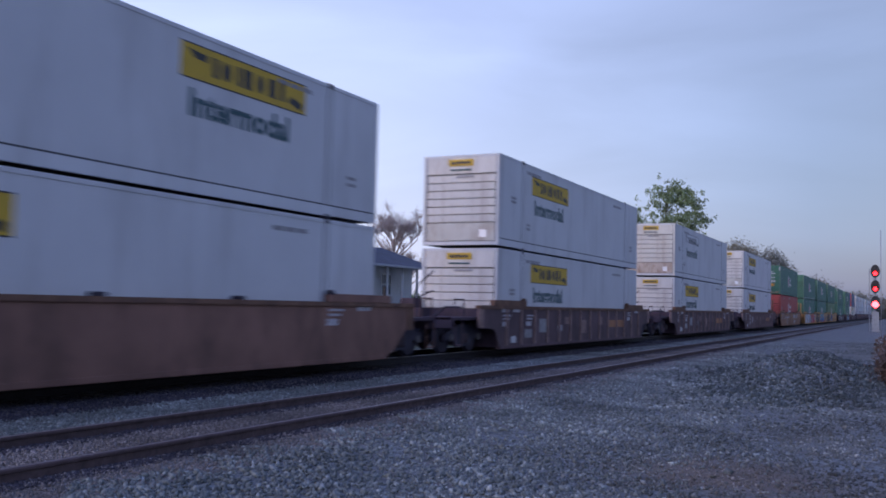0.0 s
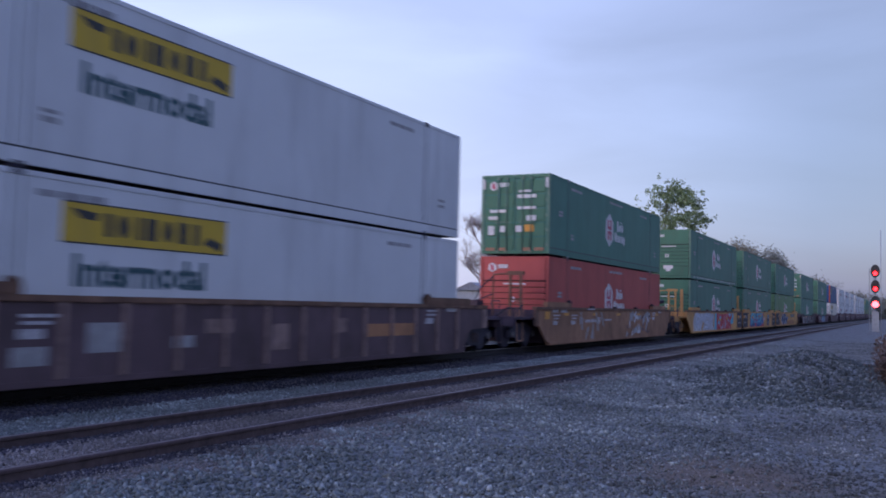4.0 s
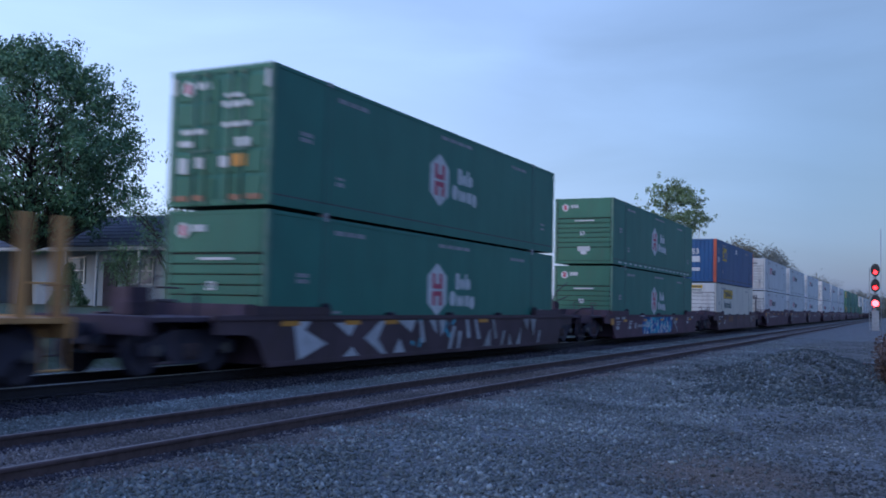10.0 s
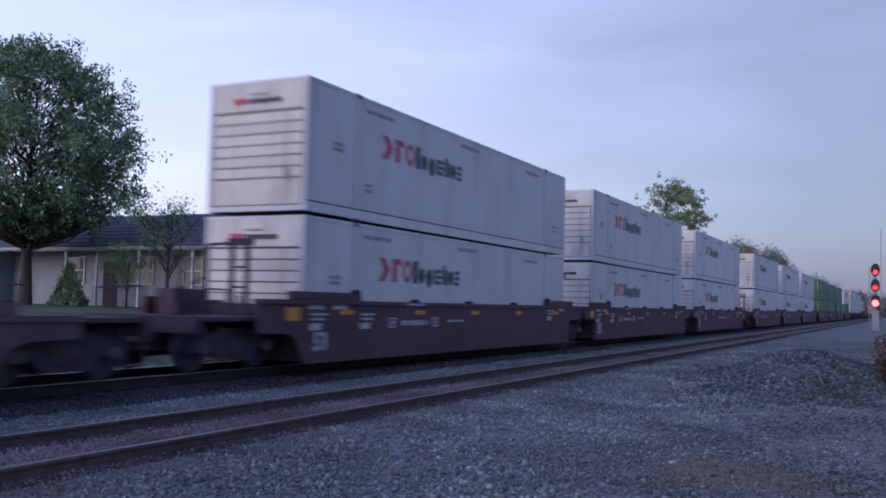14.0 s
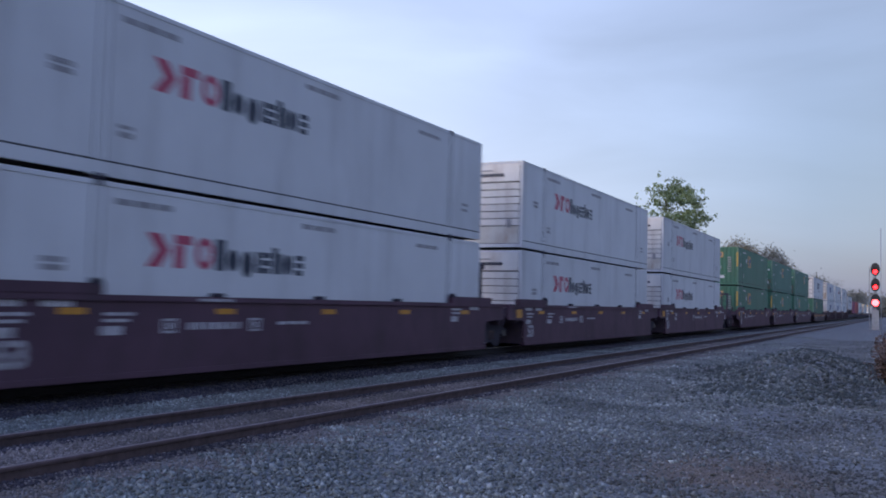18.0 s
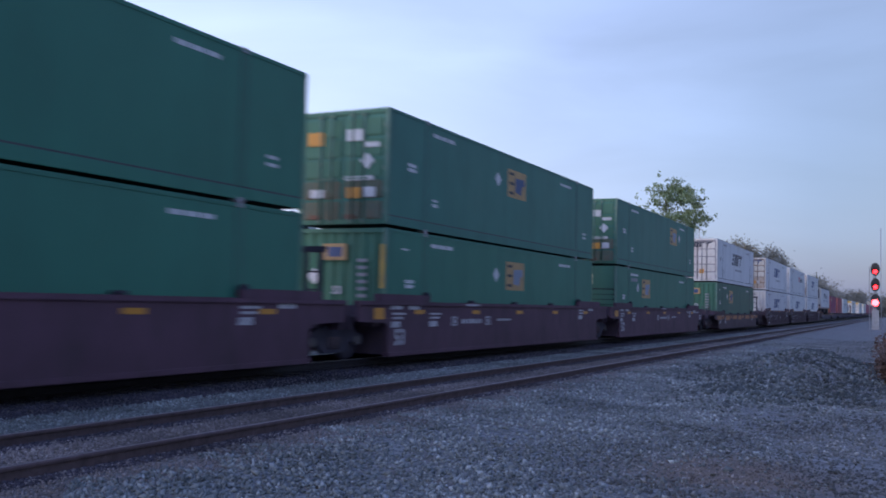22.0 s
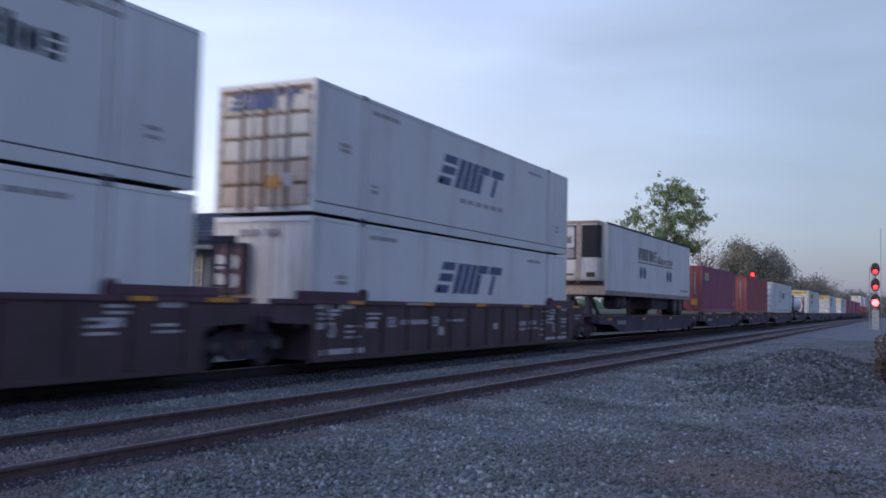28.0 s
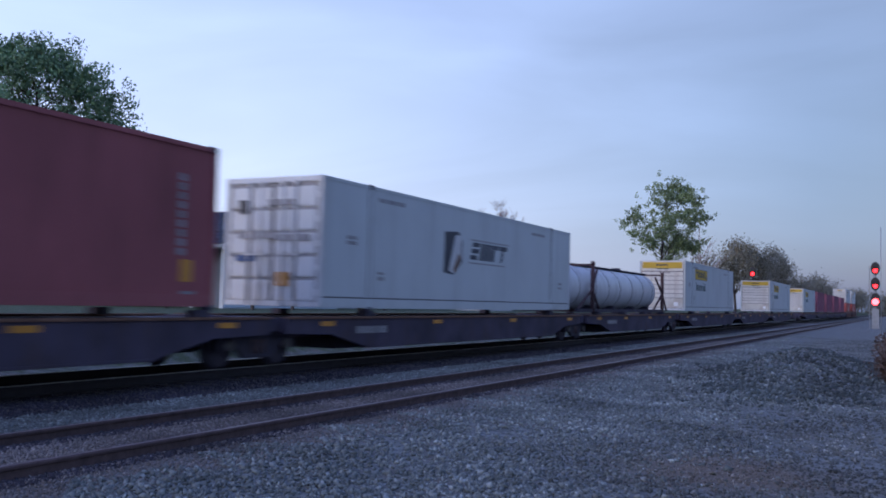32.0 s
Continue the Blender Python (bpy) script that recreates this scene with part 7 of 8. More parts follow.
# ---- signals ----
def signal_head(parent, z, lens=0.27):
    hd = part("signal_head", prism([(0.42 * math.cos(i * math.tau / 24), z + 0.20 + 0.64 * math.sin(i * math.tau / 24)) for i in range(24)], -0.03, 0.03, "y"), SIGNAL_BLACK, parent, "black round-topped signal target")
    hood = bmesh.new()
    for i in range(9):
        a0, a1 = math.pi * (i - 0.5) / 8 - 0.05, math.pi * (i + 0.5) / 8 - 0.05
        for r0 in (0.31,):
            v = [hood.verts.new(c) for c in ((r0 * math.cos(a0), -0.36, z + r0 * math.sin(a0)), (r0 * math.cos(a1), -0.36, z + r0 * math.sin(a1)), (r0 * math.cos(a1), -0.03, z + r0 * math.sin(a1)), (r0 * math.cos(a0), -0.03, z + r0 * math.sin(a0)))]
            hood.faces.new(v)
    part("hood", hood, SIGNAL_BLACK, hd)
    # lens drawn oversize and extra bright, its bloom built into the disc
    part("lens", prism([(lens * math.cos(i * math.tau / 20), z - 0.02 + lens * math.sin(i * math.tau / 20)) for i in range(20)], -0.07, -0.03, "y"), LAMP_BRIGHT if lens > 0.25 else LAMP_RED, hd, "glowing red lens")
    part("housing", boxes((-0.16, 0.16, 0.03, 0.36, z - 0.2, z + 0.22), bevel=0.03), SIGNAL_BLACK, hd)


SY = 100.0
sig = thing("signal_mast", "grey signal mast with three lit red heads", "railway signal", pose(-2.60, SY, 0.0))
gz = float(ground_height(np.array(-2.6), np.array(SY)))
part("mast", tubes(((0, 0.25, gz - 0.05), (0, 0.25, 6.1), 0.10), n=14), SIGNAL_GREY, sig, smooth=True)
part("base", boxes((-0.35, 0.35, -0.1, 0.6, gz - 0.03, gz + 0.25), bevel=0.03), SIGNAL_GREY, sig)
part("relay_case", boxes((-0.32, 0.32, 0.0, 0.55, gz + 0.25, 1.75), bevel=0.03), SIGNAL_GREY, sig, "grey relay case")
ladder(sig, -0.55, 0.50, gz, 6.0, SIGNAL_GREY)
for z in (5.52, 4.00, 2.46):
    signal_head(sig, z, 0.32 if z < 3 else 0.20)
    part("bracket", boxes((-0.06, 0.06, 0.05, 0.3, z - 0.06, z + 0.06)), SIGNAL_GREY, sig)

sig2 = thing("signal_mast", "dark signal mast with one lit red head past the train", "railway signal", pose(-16.4, 116.0, 0.0))
part("mast", tubes(((0, 0.25, 0.4), (0, 0.25, 6.4), 0.09), n=12), SIGNAL_BLACK, sig2, smooth=True)
part("base", boxes((-0.3, 0.3, 0.0, 0.5, 0.2, 0.75), bevel=0.03), SIGNAL_GREY, sig2)
signal_head(sig2, 5.72, 0.20)

pole = thing("thin_pole", "thin pale metal pole beside the line", "pole", pose(-1.30, 62.0, 0.0))
part("shaft", tubes(((0, 0, -0.3), (0, 0, 6.6), 0.022), n=10), SIGNAL_GREY, pole, smooth=True)
part("foot", boxes((-0.15, 0.15, -0.15, 0.15, -0.25, -0.12), bevel=0.02), SIGNAL_GREY, pole)

# ---- the train: each vehicle and each box rides at its own distance along it ----
TRAVEL = (525.819, 42.042, 60.67, -196.023, 197.668, -66.718)


def gone(t):
    """Metres that the train has come by t seconds."""
    return sum(c * (t / 32.0) ** (k + 1) for k, c in enumerate(TRAVEL))


MOVERS = []


def ride(ob, s, z=0.0, dx=0.0):
    MOVERS.append((ob, s, z, dx))
    ob.matrix_basis = pose(XT + dx, s, z)
    return ob


def again(ob):
    return copy_thing(ob, ob.matrix_basis)


Z_LOW, Z_TOP = 0.305, 3.207
proto = {
    "yellow": box_yellow_mark(), "worn": box_yellow_mark(True),
    "green_door": box_hexagon(GREEN, GREEN_END, "doors"), "green": box_hexagon(GREEN, GREEN_END, "slats"),
    "green_light": box_hexagon(GREEN_LIGHT, GREEN_LIGHT, "slats"), "red": box_hexagon(RED, RED, "slats", True),
    "yellow_cream": box_yellow_mark(False, 0.0, False, WHITE_CREAM), "yellow_far": box_yellow_mark(False, 6.78), "green_dash": box_hexagon(GREEN, GREEN_END, "slats", False, True),
    "navy": red_navy_mark(box_red_navy(), 3.06), "navy_worn": red_navy_mark(box_red_navy("worn"), 3.06), "navy_far": red_navy_mark(box_red_navy(), 8.83),
    "blue": box_blue(), "board": box_orange_board(GREEN_BRIGHT, "folds", 4.65), "board_dark": box_orange_board(GREEN_DEEP, "folds", 4.65), "board_door": box_orange_board(GREEN, "doors", 10.05, True),
    "board_door2": box_orange_board(GREEN, "doors", 7.42), "board_light": box_orange_board(GREEN_BRIGHT, "slats", 4.34, True),
    "board_fold": box_orange_board(GREEN_BRIGHT, "folds", 7.40, True), "slant": box_slanted_blue("doors"), "slant_clean": box_slanted_blue("doors", False, True), "slant_low": box_slanted_blue("folds"),
    "yellow_door": box_yellow_mark(False, 0.0, True, WHITE_GREY),
}
used = set()


def load(kind, s, z):
    """The box itself the first time, copies after that."""
    ob = proto[kind] if kind not in used else again(proto[kind])
    used.add(kind)
    return ride(ob, s, z)


BR, PU, YE = "brown ribbed double-stack well car", "dark red double-stack well car", "yellow double-stack well car with sprayed graffiti"
car_of = {}


PRIMER = mat("faded_red_primer", (0.42, 0.195, 0.108), 0.7, 0, 0.25, 1.2, 0.05, (0.46, 0.25, 0.11), 0.9, 1)
RUST_ORANGE = mat("orange_primer_patch", (0.42, 0.20, 0.10), 0.7, 0, 0.2, 2, 0.05, (0.2, 0.1, 0.07), 0.5, 2)


def ribbed():
    c = well_car(BR + " with rusted edges", BROWN, True, True, edge=RUST_EDGE, rib_paint=BROWN_WORN)
    car_marks(c, True, False, False)
    for y0, y1, z0, z1, m in ((3.2, 4.0, 0.60, 1.05, SIGN_GREY), (1.9, 2.5, 0.45, 0.72, SIGN_GREY), (0.75, 1.15, 0.32, 0.52, SIGN_WHITE), (5.0, 5.5, 0.62, 0.82, SIGN_GREY), (5.8, 6.5, 0.85, 1.1, BROWN_WORN), (7.7, 8.2, 0.5, 1.0, BROWN_WORN), (11.2, 13.5, 0.68, 0.97, RUST_ORANGE), (9.8, 10.3, 0.8, 1.1, BROWN_WORN)):
        part("patch", boxes((1.466, 1.470, y0, y1, z0, z1)), m, c, "worn stencil patch")
    return c


def purple(near_full, far_full):
    c = well_car(PU + " with amber reflectors", PURPLE, True, False, near_full, far_full, DARK)
    car_marks(c, True, True, True, None, True, 7.25 if far_full else 3.9)
    for y0, y1, z, h in ((13.5, 13.65, 1.18, 0.14), (13.9, 14.2, 1.20, 0.09), (15.2, 16.6, 1.20, 0.06), (16.9, 17.3, 1.02, 0.06), (16.9, 17.3, 0.92, 0.06), (16.8, 17.3, 0.82, 0.06)) if far_full else ():
        part("stencil", boxes((1.466, 1.471, y0, y1, z, z + h)), STENCIL, c, "worn white stencil")
    return c


plan = (("A", 2.24, "yellow_far", "yellow", "brown"), ("B", 25.64, "yellow", "yellow", "ribbed"), ("C", 49.60, "worn", "yellow", "ribbed"), ("D", 73.17, "yellow", "yellow", "ribbed"),
        ("E", 96.58, "green_door", "red", "rusty"), ("F", 120.15, "green_dash", "green", "yellow1"), ("G", 139.70, "green", "green", "yellow2"), ("H", 159.41, "green", "green_light", "yellow3"),
        ("I", 183.30, "green_door", "green", "dark_white"), ("J", 206.85, "green_dash", "green", "dark_blue"), ("K", 230.72, "blue", "yellow_cream", "low_patch"),
        ("L", 254.26, "navy", "navy", "p0"), ("M", 273.81, "navy", "navy", "p1"), ("N", 293.78, "navy", "navy", "p2"),
        ("P", 317.43, "navy", "navy", "p0"), ("Q", 336.84, "navy_worn", "navy", "p1"), ("R", 356.24, "navy_worn", "navy", "p2"),
        ("S", 379.98, "board", "board", "p0"), ("T", 399.53, "board_door2", "board_fold", "p1"), ("U", 419.11, "board_door", "board_light", "p2"),
        ("V", 442.75, "slant_clean", "board_dark", "low_orange"), ("W", 466.37, "slant", "slant_low", "w0"), ("X", 485.64, "navy_far", "slant_low", "w1"), ("Y", 505.30, "slant", "slant_low", "w2"))
for key, s, up, low, kind in plan:
    load(up, s, Z_TOP)
    load(low, s, Z_LOW)
    if kind in car_of:
        ride(again(car_of[kind]), s)
        continue
    if kind == "brown":
        c = well_car("smooth brown double-stack well car with rusted edges", BROWN_RUST, True, False, edge=RUST_EDGE)
        car_marks(c, True, False, False)
    elif kind == "ribbed":
        c = ribbed()
    elif kind == "rusty":
        c = well_car("rust-orange double-stack well car with faded graffiti", BROWN_ORANGE, True, False, edge=RUST_EDGE, rig=RUST_EDGE)
        car_marks(c, True, True, True)
        spray(c, [(SIGN_GREY, patchwork(9.4, 13.4, 14, 2, (.3, .7)), .24), (BROWN, patchwork(9.4, 13.4, 10, 5), .10), (SPRAY_WHITE, patchwork(9.6, 13.2, 9, 4), .14)] + shards(3.0, 6.2, 5, 3, SIGN_GREY))
    elif kind.startswith("yellow"):
        n = int(kind[-1])
        c = well_car(YE, YELLOW_CAR, True, False, n == 1, n == 3, YELLOW_CAR, RUST_EDGE if n == 1 else YELLOW_CAR, blocks=True)
        if n > 1:
            car_marks(c, True, True, False, SIGN_DARK)
        if n == 1:
            spray(c, [(SPRAY_WHITE, [(.15, .02), (6.5, .02), (6.7, .5), (6.3, .93), (.5, .96), (.0, .5)]), (SIGN_GREY, wild(.5, 6.3, 4, 11, .1, .9), .34),
                      (SPRAY_PALE, wild(.6, 6.2, 4, 11, .12, .88), .22), (SPRAY_NAVY, wild(.75, 6.3, 4, 11, .08, .9), .035),
                      (YELLOW_CAR, [[(6.2, .3), (6.6, .75)], [(2.6, .1), (2.9, .4)]], .30), (SPRAY_CYAN, [(6.6, .02), (7.6, .02), (7.5, .97), (6.7, .97)]),
                      (SPRAY_RED, [(7.3, .02), (13.0, .03), (12.4, .5), (12.9, .9), (11.6, .96), (9.5, .90), (7.3, .97)]), (SPRAY_CYAN, [(11.5, .55), (12.6, .30), (13.7, .35), (13.8, .95), (11.9, .96)]),
                      (SPRAY_RED, [[(11.4, .9), (12.4, .55), (12.2, .1)], [(12.9, .85), (12.3, .6)]], .34),
                      (SPRAY_CYAN, [[(7.9, .45), (8.4, .42)], [(9.1, .05), (9.5, .22)], [(10.3, .08), (10.6, .45)], [(8.3, .7), (8.8, .68)]], .22),
                      (SPRAY_PINK, wild(7.5, 12.2, 4, 12, .08, .92), .055), (SIGN_YELLOW, [[(8.0, .60), (8.9, .58)], [(10.9, .66), (11.4, .63)]], .09)])
        elif n == 2:
            spray(c, [(SPRAY_BLUE, [(2.0, .05), (9.4, .04), (9.9, .35), (9.0, .62), (6, .55), (2.4, .6)]), (SPRAY_RED, [(2.0, .02), (10.2, .02), (9.4, .20), (7.9, .10), (6.4, .24), (5.0, .08), (3.6, .22), (2.4, .1)]),
                      (SPRAY_NAVY, wild(2.5, 9.2, 6, 20, .12, .9), .36), (SPRAY_CYAN, wild(2.4, 9.3, 6, 21, .30, .95, .2), .30), (SPRAY_BLUE, wild(2.6, 9.0, 6, 24, .1, .5), .14),
                      (SPRAY_CYAN, wild(2.3, 9.2, 5, 22, .55, .95, .2), .12), (SPRAY_RED, patchwork(2.4, 10.2, 14, 23, (.2, .5)), .19), (SIGN_YELLOW, [[(3.6, .74), (4.1, .72)], [(7.4, .8), (7.9, .78)]], .12), (SPRAY_PINK, [[(9.5, .5), (10.6, .62)]], .2),
                      (SPRAY_NAVY, [(12.0, .1), (12.8, .0), (13.4, .3), (13.3, .85), (12.4, .95), (11.9, .6)]), (SPRAY_CYAN, [[(12.2, .82), (12.9, .86), (13.1, .6)], [(12.2, .35), (12.6, .2)]], .10), (SPRAY_WHITE, [[(12.3, .66), (12.5, .68)], [(12.8, .64), (13.0, .66)], [(12.4, .3), (12.9, .34)]], .09)])
        else:
            tag = wild(3.2, 7.6, 5, 31, .08, .92, .1, .9)
            spray(c, [(SPRAY_WHITE, [[(y - .10, h) for y, h in ln] for ln in tag], .50), (SPRAY_WHITE, [(2.4, .42), (3.3, .20), (3.4, .75)]), (SPRAY_NAVY, [(2.6, .42), (3.2, .30), (3.3, .62)]),
                      (SPRAY_BLUE, tag, .38), (SPRAY_NAVY, [[(y + .05, h) for y, h in ln] for ln in tag], .29), (SPRAY_WHITE, [[(y - .12, h) for y, h in ln[:2]] for ln in tag], .07),
                      (SPRAY_BLUE, [(7.6, .38), (8.5, .58), (7.7, .80)]), (SPRAY_WHITE, [(7.8, .5), (8.2, .58), (7.85, .68)]), (SIGN_DARK, [(9.5, .55), (9.75, .55), (9.75, .78), (9.5, .78)]),
                      (SIGN_DARK, [(10.7, .68), (14.0, .68), (14.0, .95), (10.7, .95)])])
            bar_row(c, 1.486, 10.9, 1.05, 2.9, 0.16, 9, SIGN_GREY)
            part("door_plate", boxes((1.466, 1.472, 1.55, 2.28, 0.34, 0.70)), BROWN_RUST, c, "dull brown patch")
            part("patch", boxes((1.466, 1.471, 2.14, 2.60, 1.06, 1.32)), BROWN_RUST, c, "dull brown patch")
            for y0, y1, z1 in ((8.4, 14.4, 0.60), (9.6, 13.2, 0.66), (-1.4, 2.4, 0.34)):
                part("patch", boxes((1.466, 1.470 + (z1 > 0.62) * 0.002, y0, y1, 0.27, z1)), PRIMER, c, "faded red primer band")
        for y in ((LONG + 2.45, LONG + 3.1) if n == 3 else (-1.0,)):
            part("ladder_post", boxes((0.95, 1.09, y - 0.08, y + 0.08, 1.10, 2.62), bevel=0.01), YELLOW_CAR, c, "yellow ladder post")
        ends = ([(-1.44, 1.33 if n == 3 else 0.95)] if n > 1 else []) + ([(LONG - 0.75, LONG + 1.44)] if n < 3 else [])
        for ya, yb in ends:
            blk = part("end_block", boxes((1.466, 1.476, ya, yb, 0.26, 1.36)), TAG_BLACK, c, "blue-black painted end")
            ra = ya + (1.85 if n == 3 else 0.35)
            part("reflector", boxes((1.474, 1.482, ra, ra + 0.52, 0.94, 1.16)), REFLECT, blk, "amber reflector")
            part("stencil", boxes((1.474, 1.482, ra + 0.55, ra + 0.90, 1.12, 1.26) if n == 3 else (1.474, 1.482, ya + 1.2, ya + 1.7, 0.95, 1.15)), SIGN_GREY, blk)
            part("stencil", boxes((1.474, 1.482, ya + 0.4, ya + 1.5, 0.60, 0.66)), SIGN_GREY, blk)
    elif kind == "dark_white":
        c = well_car("blackish low-sided well car with white graffiti", DARK_CAR, False, rig=None)
        spray(c, [(SPRAY_WHITE, [(0.9, .05), (1.9, .40), (1.1, .75), (1.3, .95), (0.7, .95)]), (SPRAY_WHITE, [(2.2, .9), (3.1, .92), (2.8, .55)]), (SPRAY_WHITE, [(2.5, .02), (3.2, .02), (2.9, .30)]), (SPRAY_WHITE, [(3.4, .5), (4.1, .95), (4.3, .92), (4.0, .45), (4.4, .05), (4.2, .05)]),
                  (SPRAY_WHITE, [(4.7, .02), (5.3, .02), (5.0, .45)]), (SPRAY_WHITE, [(4.9, .95), (5.8, .95), (5.6, .6)]), (SPRAY_CYAN, patchwork(5.4, 9.4, 6, 53, (.15, .35)), .09)] + shards(6.0, 9.8, 7, 51, SPRAY_WHITE) + shards(9.9, 14.8, 8, 52, SIGN_GREY), 1.06, 0.2)
        for y0 in (0.3, 2.6, 4.3, 9.6):
            part("reflector", boxes((1.467, 1.476, y0, y0 + 0.6, 0.93, 1.03)), REFLECT, c, "amber reflector")
    elif kind == "dark_blue":
        c = well_car("dark brown low-sided well car with blue graffiti", PURPLE, False)
        spray(c, [(SPRAY_BLUE, [(4.5, .0), (10.2, .0), (10.5, .5), (10.3, 1.0), (4.7, 1.0), (4.3, .5)]), (SPRAY_CYAN, patchwork(4.6, 10.1, 30, 61), .26), (SPRAY_WHITE, patchwork(4.6, 10.1, 26, 62), .20), (SPRAY_BLUE, patchwork(4.7, 10.0, 14, 63), .15),
                  (SIGN_GREY, [[(10.9, .9), (11.2, .5), (11.6, .1)], [(10.8, .6), (11.5, .65)]], .13)], 1.08, 0.2)
        car_marks(c, False, True, True)
    elif kind in ("low_patch", "low_orange"):
        c = well_car("brown low-sided well car with faded orange patches", BROWN if kind == "low_patch" else DARK_CAR, False)
        band = [(-0.9, 0.8, 0.76, 1.03), (1.1, 1.7, 0.80, 1.03), (2.3, 3.9, 0.72, 1.03), (4.2, 4.7, 0.84, 1.02), (5.1, 7.0, 0.78, 1.03), (7.6, 8.9, 0.74, 1.03), (9.3, 10.1, 0.86, 1.03), (10.8, 12.9, 0.78, 1.03), (13.6, 15.4, 0.80, 1.03), (15.9, 17.0, 0.84, 1.02)]
        for y0, y1, z0, z1 in band if kind == "low_orange" else ((1.9, 2.7, 0.78, 1.03), (3.74, 5.6, 0.66, 1.03), (7.57, 8.4, 0.84, 1.04), (0.1, 0.9, 0.6, 0.8), (10.2, 10.9, 0.86, 1.0), (14.4, 15.8, 0.62, 0.74)):
            part("patch", boxes((1.466, 1.471, y0, y1, z0, z1)), RUST_ORANGE if kind == "low_orange" else RUST_EDGE, c, "faded orange paint patch")
        car_marks(c, False, False, False)
    elif kind in ("p0", "p1", "p2"):
        c = purple(kind == "p0", kind == "p2")
    else:
        c = well_car("dark ribbed double-stack well car with white stencils", DARK_CAR, True, True, kind == "w0", kind == "w2", DARK, PURPLE)
        car_marks(c, True, False, True)
        for y, ln in ((1.2, 0.6), (4.6, 0.6), (7.9, 0.6), (11.44, 0.55), (14.52, 0.5), (16.30, 0.75)):
            part("reflector", boxes((1.503, 1.514, y, y + ln, 1.36, 1.44)), REFLECT, c, "amber reflector")
        part("lettering", lettering("53", 0.44, Matrix.Translation((1.468, 0.30, 0.66)) @ SIDE), STENCIL, c, "stencilled number").data.materials.append(STENCIL)
        for y0, y1, z0, h in ((0.25, 0.95, 1.20, 0.05), (0.25, 0.85, 1.11, 0.05), (1.15, 1.75, 0.62, 0.05), (1.15, 1.65, 0.74, 0.05), (1.15, 1.75, 0.86, 0.05), (5.6, 5.9, 0.6, 0.22), (9.2, 9.5, 0.7, 0.18),
                              (13.7, 14.3, 1.05, 0.05), (13.7, 14.2, 0.94, 0.05), (13.7, 14.3, 0.83, 0.05), (15.1, 15.6, 0.95, 0.05), (15.1, 15.7, 0.84, 0.05)):
            part("stencil", boxes((1.466, 1.472, y0, y1, z0, z0 + h)), STENCIL, c, "worn white stencil")
        part("patch", boxes((1.466, 1.472, 0.2, 1.9, 0.29, 0.41)), STENCIL, c, "worn white panel")
        if kind == "w2":
            for y0, y1, z0, h in ((11.02, 11.78, 0.78, 0.14), (11.02, 11.78, 0.63, 0.08), (12.05, 12.70, 0.80, 0.14), (11.97, 12.85, 0.66, 0.06), (13.15, 13.75, 0.90, 0.05), (13.10, 13.60, 0.79, 0.05), (13.03, 13.52, 0.60, 0.08), (13.0, 13.53, 0.43, 0.05),
                                  (13.2, 13.9, 1.20, 0.05), (14.0, 14.3, 1.14, 0.07), (14.0, 14.3, 1.01, 0.07), (15.18, 15.97, 0.93, 0.06), (15.2, 15.6, 0.68, 0.05), (15.2, 15.78, 0.44, 0.07), (16.68, 17.31, 1.06, 0.05), (16.68, 17.2, 0.96, 0.05)):
                part("stencil", boxes((1.466, 1.472, y0, y1, z0, z0 + h)), SIGN_GREY, c, "worn white stencil")
            stand = part("brake_stand", boxes((0.53, 0.67, 17.36, 17.46, 1.0, 2.02), (0.46, 0.74, 17.32, 17.50, 1.62, 1.74), bevel=0.02), DARK, c, "upright brake stand")
            part("brake_wheel", tubes(((0.60, 17.30, 1.88), (0.60, 17.35, 1.88), 0.20), n=18), DARK, stand, "dark hand-brake wheel")
            part("lettering", lettering("53", 0.42, Matrix.Translation((1.468, 14.28, 0.54)) @ SIDE), STENCIL, c, "stencilled number").data.materials.append(STENCIL)
            part("patch", boxes((1.466, 1.472, 13.48, 15.86, 0.28, 0.37)), STENCIL, c, "worn white panel")
    car_of[kind] = c
    ride(c, s)

ride(flat_car("dark flat car under the road trailer", 20.4, 2.0, False), 526.79)
ride(road_trailer(), 526.79, 1.065)
ride(flat_car("dark flat car carrying a sea container", 16.9, 1.9, False, (0.3, 11.9)), 546.74)
b40 = box_forty(MAROON, BRICKRED, "maroon 40-foot corrugated sea container")
part("logo_board", boxes((WIDE - 0.03, WIDE + 0.004, 0.70, 1.92, 2.02, 2.48)), SIGN_GREY, b40, "small pale logo board")
part("logo_shape", boxes((WIDE, WIDE + 0.008, 0.9, 1.8, 2.25, 2.42)), SIGN_YELLOW, b40)
end_panel(b40, 0.62, 0.98, 0.48, 0.86, SIGN_ORANGE, "end_placard", "orange placard", y=0.0)
end_panel(b40, -0.5, -0.3, 2.2, 2.4, SIGN_YELLOW, "end_placard", y=0.0)
ride(b40, 546.74, 1.185)
ride(flat_car("dark flat car carrying a sea container", 16.3, 2.2, False, (0.3, 11.9)), 564.14)
ride(box_forty(MAROON_RED, BRICKRED, "faded red 40-foot corrugated sea container"), 564.14, 1.185)
ride(flat_car("dark flat car carrying a white box", 19.2, 1.7, False, (2.0, 14.15)), 579.67)
d53 = thing("freight_container", "white 53-foot freight container with a dark badge", "container")
shell(d53, LONG, WHITE_GREY, WHITE, WHITE, WHITE)
door_end(d53, WHITE, WHITE, SIGN_WHITE, joint=SIGN_GREY)
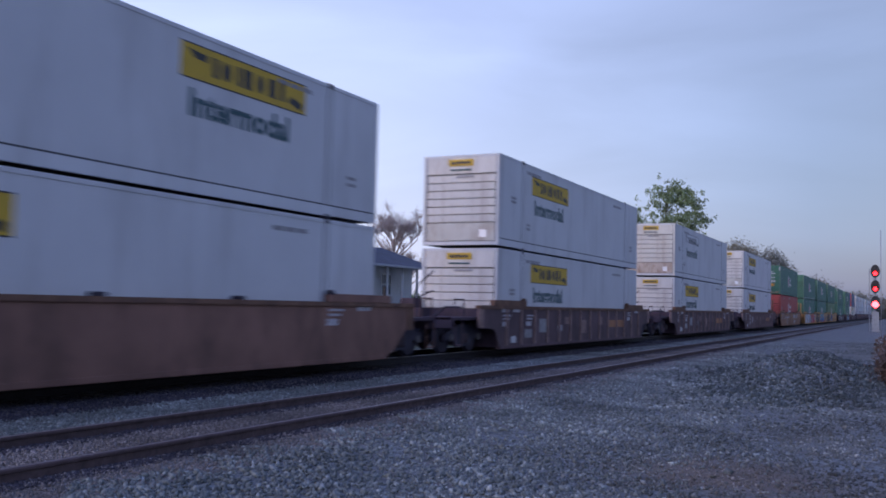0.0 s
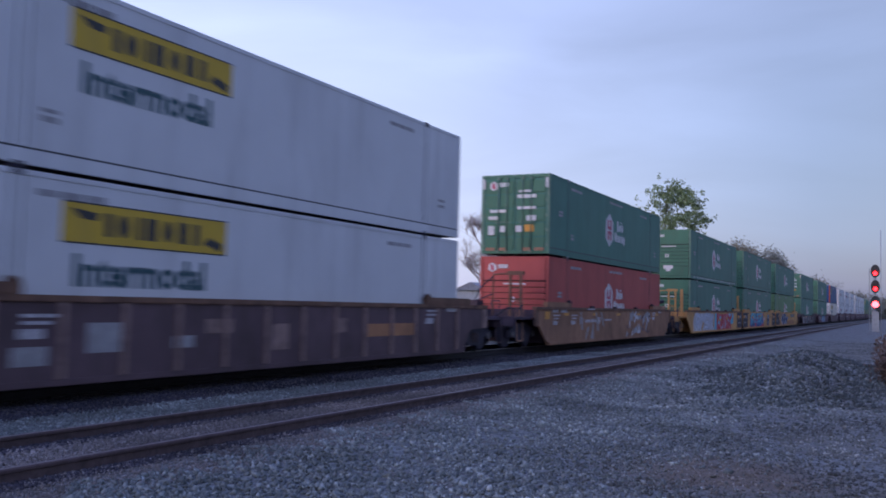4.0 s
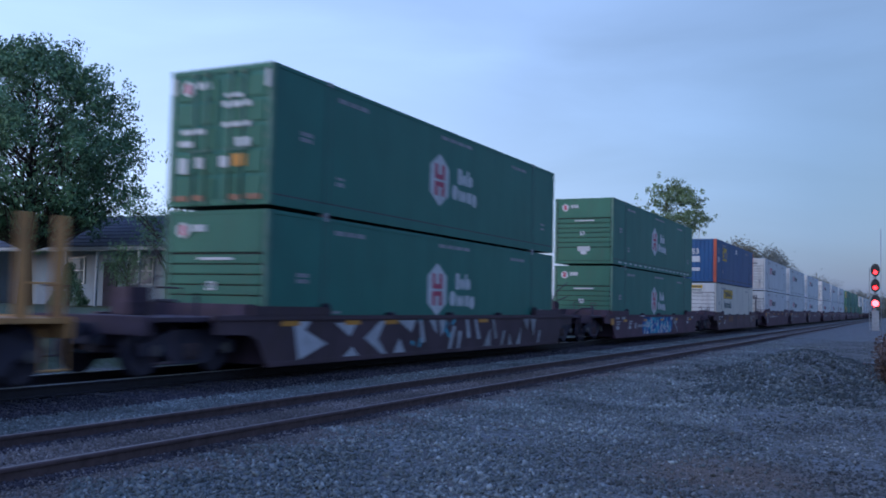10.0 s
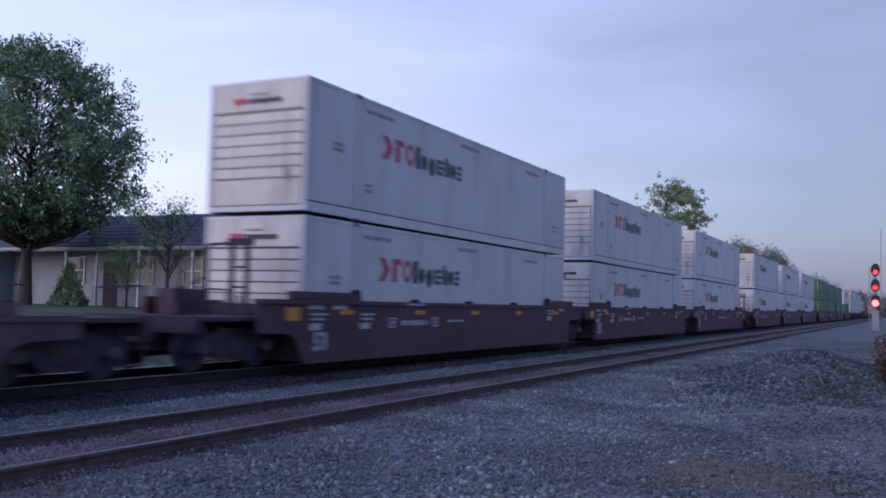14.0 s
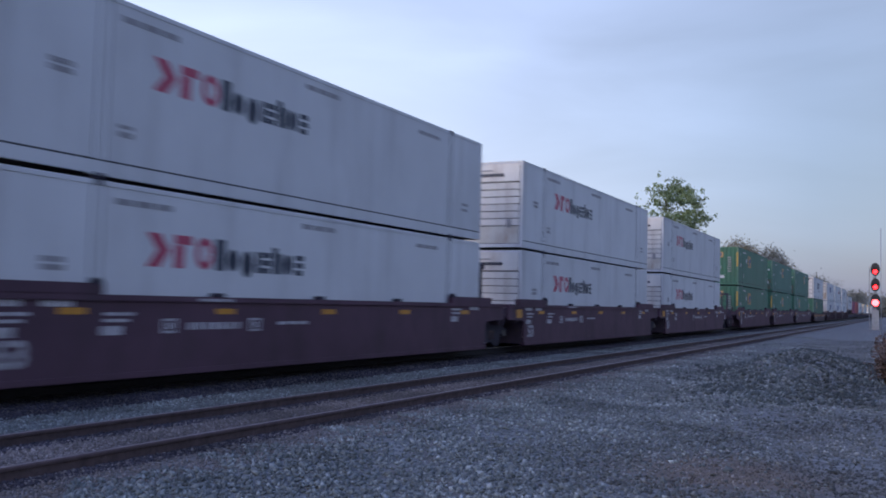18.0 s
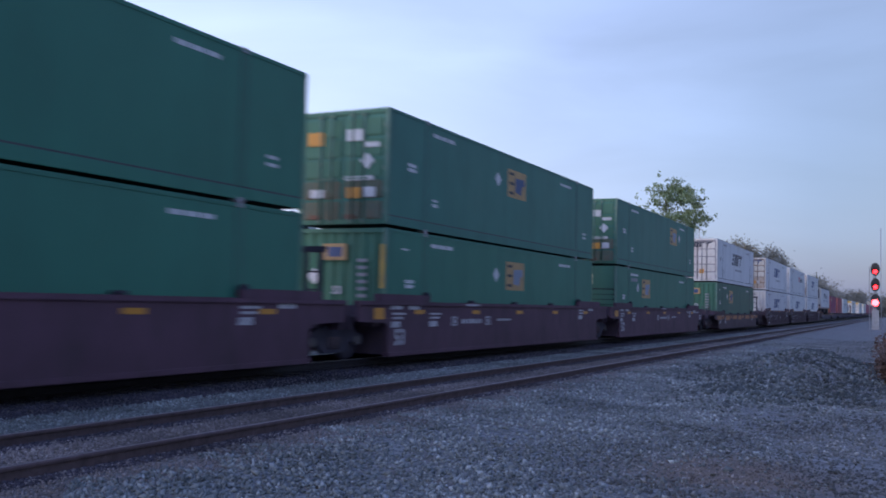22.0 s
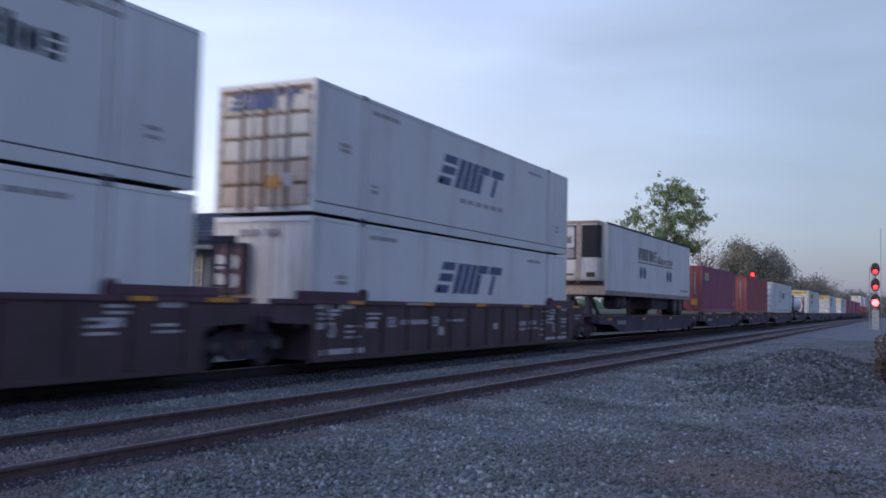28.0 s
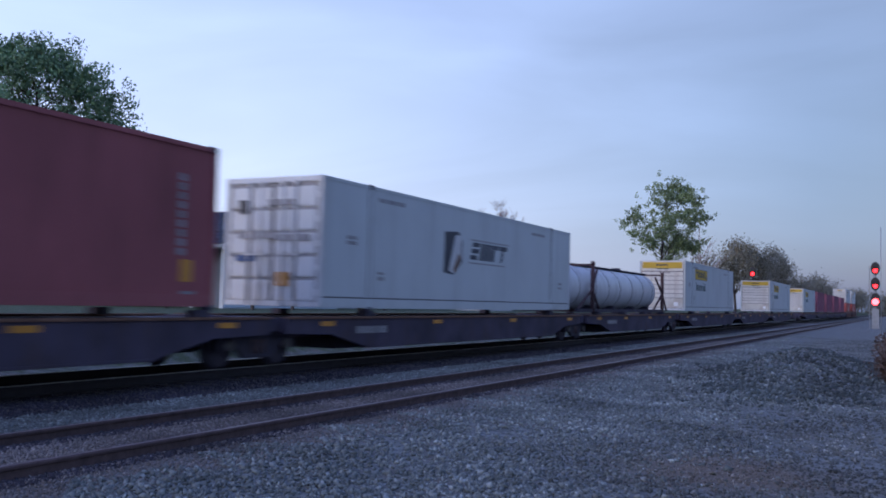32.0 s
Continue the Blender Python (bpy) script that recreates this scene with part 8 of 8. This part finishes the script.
for x0, z0, wd, ht, m in ((0.14, 0.52, 0.34, 0.30, SIGN_ORANGE), (-0.9, 2.1, 0.3, 0.3, SIGN_DARK), (-0.1, 2.28, 0.75, 0.12, SIGN_GREY), (-0.95, 1.05, 0.5, 0.14, SIGN_BLUE), (-0.9, 1.55, 1.0, 0.12, SIGN_GREY), (0.1, 1.5, 0.9, 0.14, SIGN_GREY)):
    end_panel(d53, x0, x0 + wd, z0, z0 + ht, m, "end_placard", y=-0.005)
xs_ = WIDE - 0.012
part("badge", prism([(5.8, 1.05), (5.85, 2.15), (6.7, 2.2), (6.95, 1.95), (6.95, 1.4), (6.4, 1.0)], xs_ - 0.002, xs_ + 0.004), SIGN_NAVY, d53, "dark badge")
part("badge_mark", prism([(6.1, 1.1), (6.5, 2.1), (6.85, 2.1), (6.9, 1.5), (6.45, 1.05)], xs_, xs_ + 0.007), SIGN_WHITE, d53)
part("badge_mark", prism([(6.35, 1.1), (6.7, 1.6), (6.85, 1.5), (6.5, 1.05)], xs_, xs_ + 0.009), RUST_EDGE, d53)
emblem(d53, 7.45, 1.48, 2.6, 0.50, SWEPT, SIGN_NAVY, 0.35)
part("logo_line", boxes((xs_ - 0.002, xs_ + 0.004, 7.5, 10.3, 2.02, 2.06)), SIGN_GREY, d53)
part("logo_line", boxes((xs_ - 0.002, xs_ + 0.004, 7.4, 10.0, 1.36, 1.40)), SIGN_GREY, d53)
small_print(d53, SIGN_GREY)
ride(d53, 579.67, 1.185)
ride(flat_car("dark flat car with tank containers", 15.8, 1.0, False, (1.2, 5.0, 8.6, 12.2)), 598.3)
ride(tank_container(), 596.85, 1.17)
fl = flat_car("dark flat car carrying a white box", 19.8, 1.7, False, (2.0, 14.15))
ride(fl, 615.75)
for s in (634.0, 652.2, 683.1, 702.0):
    ride(again(fl), s)
load("yellow_door", 615.75, 1.185)
for s in (652.2, 683.1):
    ride(again(proto["yellow_door"]), s, 1.185)
dark_box = box_forty(MAROON, MAROON, "dark sea container far down the train")
ride(dark_box, 703.0, 1.185)
for s in (720.0, 737.5, 755.0):
    ride(again(fl), s)
    ride(again(dark_box), s, 1.185)
for s in (774.0, 798.0):
    ride(again(car_of["ribbed"]), s)
    ride(again(proto["red"]), s, Z_LOW)
    ride(again(proto["yellow"]), s, Z_TOP)


def motions():
    """The train draws past the viewer, gathering a little speed; wheels turn while near."""
    times = [2.0 * k for k in range(17)]
    for ob, s, z, dx in MOVERS:
        walk(ob, [(t, pose(XT + dx, s - gone(t), z)) for t in times])
        # the wheelsets turn as they roll by
        for tk in ob.children:
            if not tk.name.startswith("truck"):
                continue
            at = s + tk.location.y
            seen = [k for k in range(961) if -6.0 < at - gone(k / 30.0) < 46.0]
            if not seen:
                continue
            steps = sorted({0, seen[0], *seen, 960})
            for ax in tk.children:
                if ax.name.startswith("wheelset"):
                    y, h = ax.location.y, ax.location.z
                    rows, turned, last = [], 0.0, steps[0]
                    for k in steps:
                        if k in (seen[0], 960) and k - last > 1:
                            last = k
                        turned += math.degrees((gone(k / 30.0) - gone(last / 30.0)) / 0.425)
                        last = k
                        rows.append((k / 30.0, pose(0, y, h, turned % 360)))
                    walk(ax, rows)


motions()
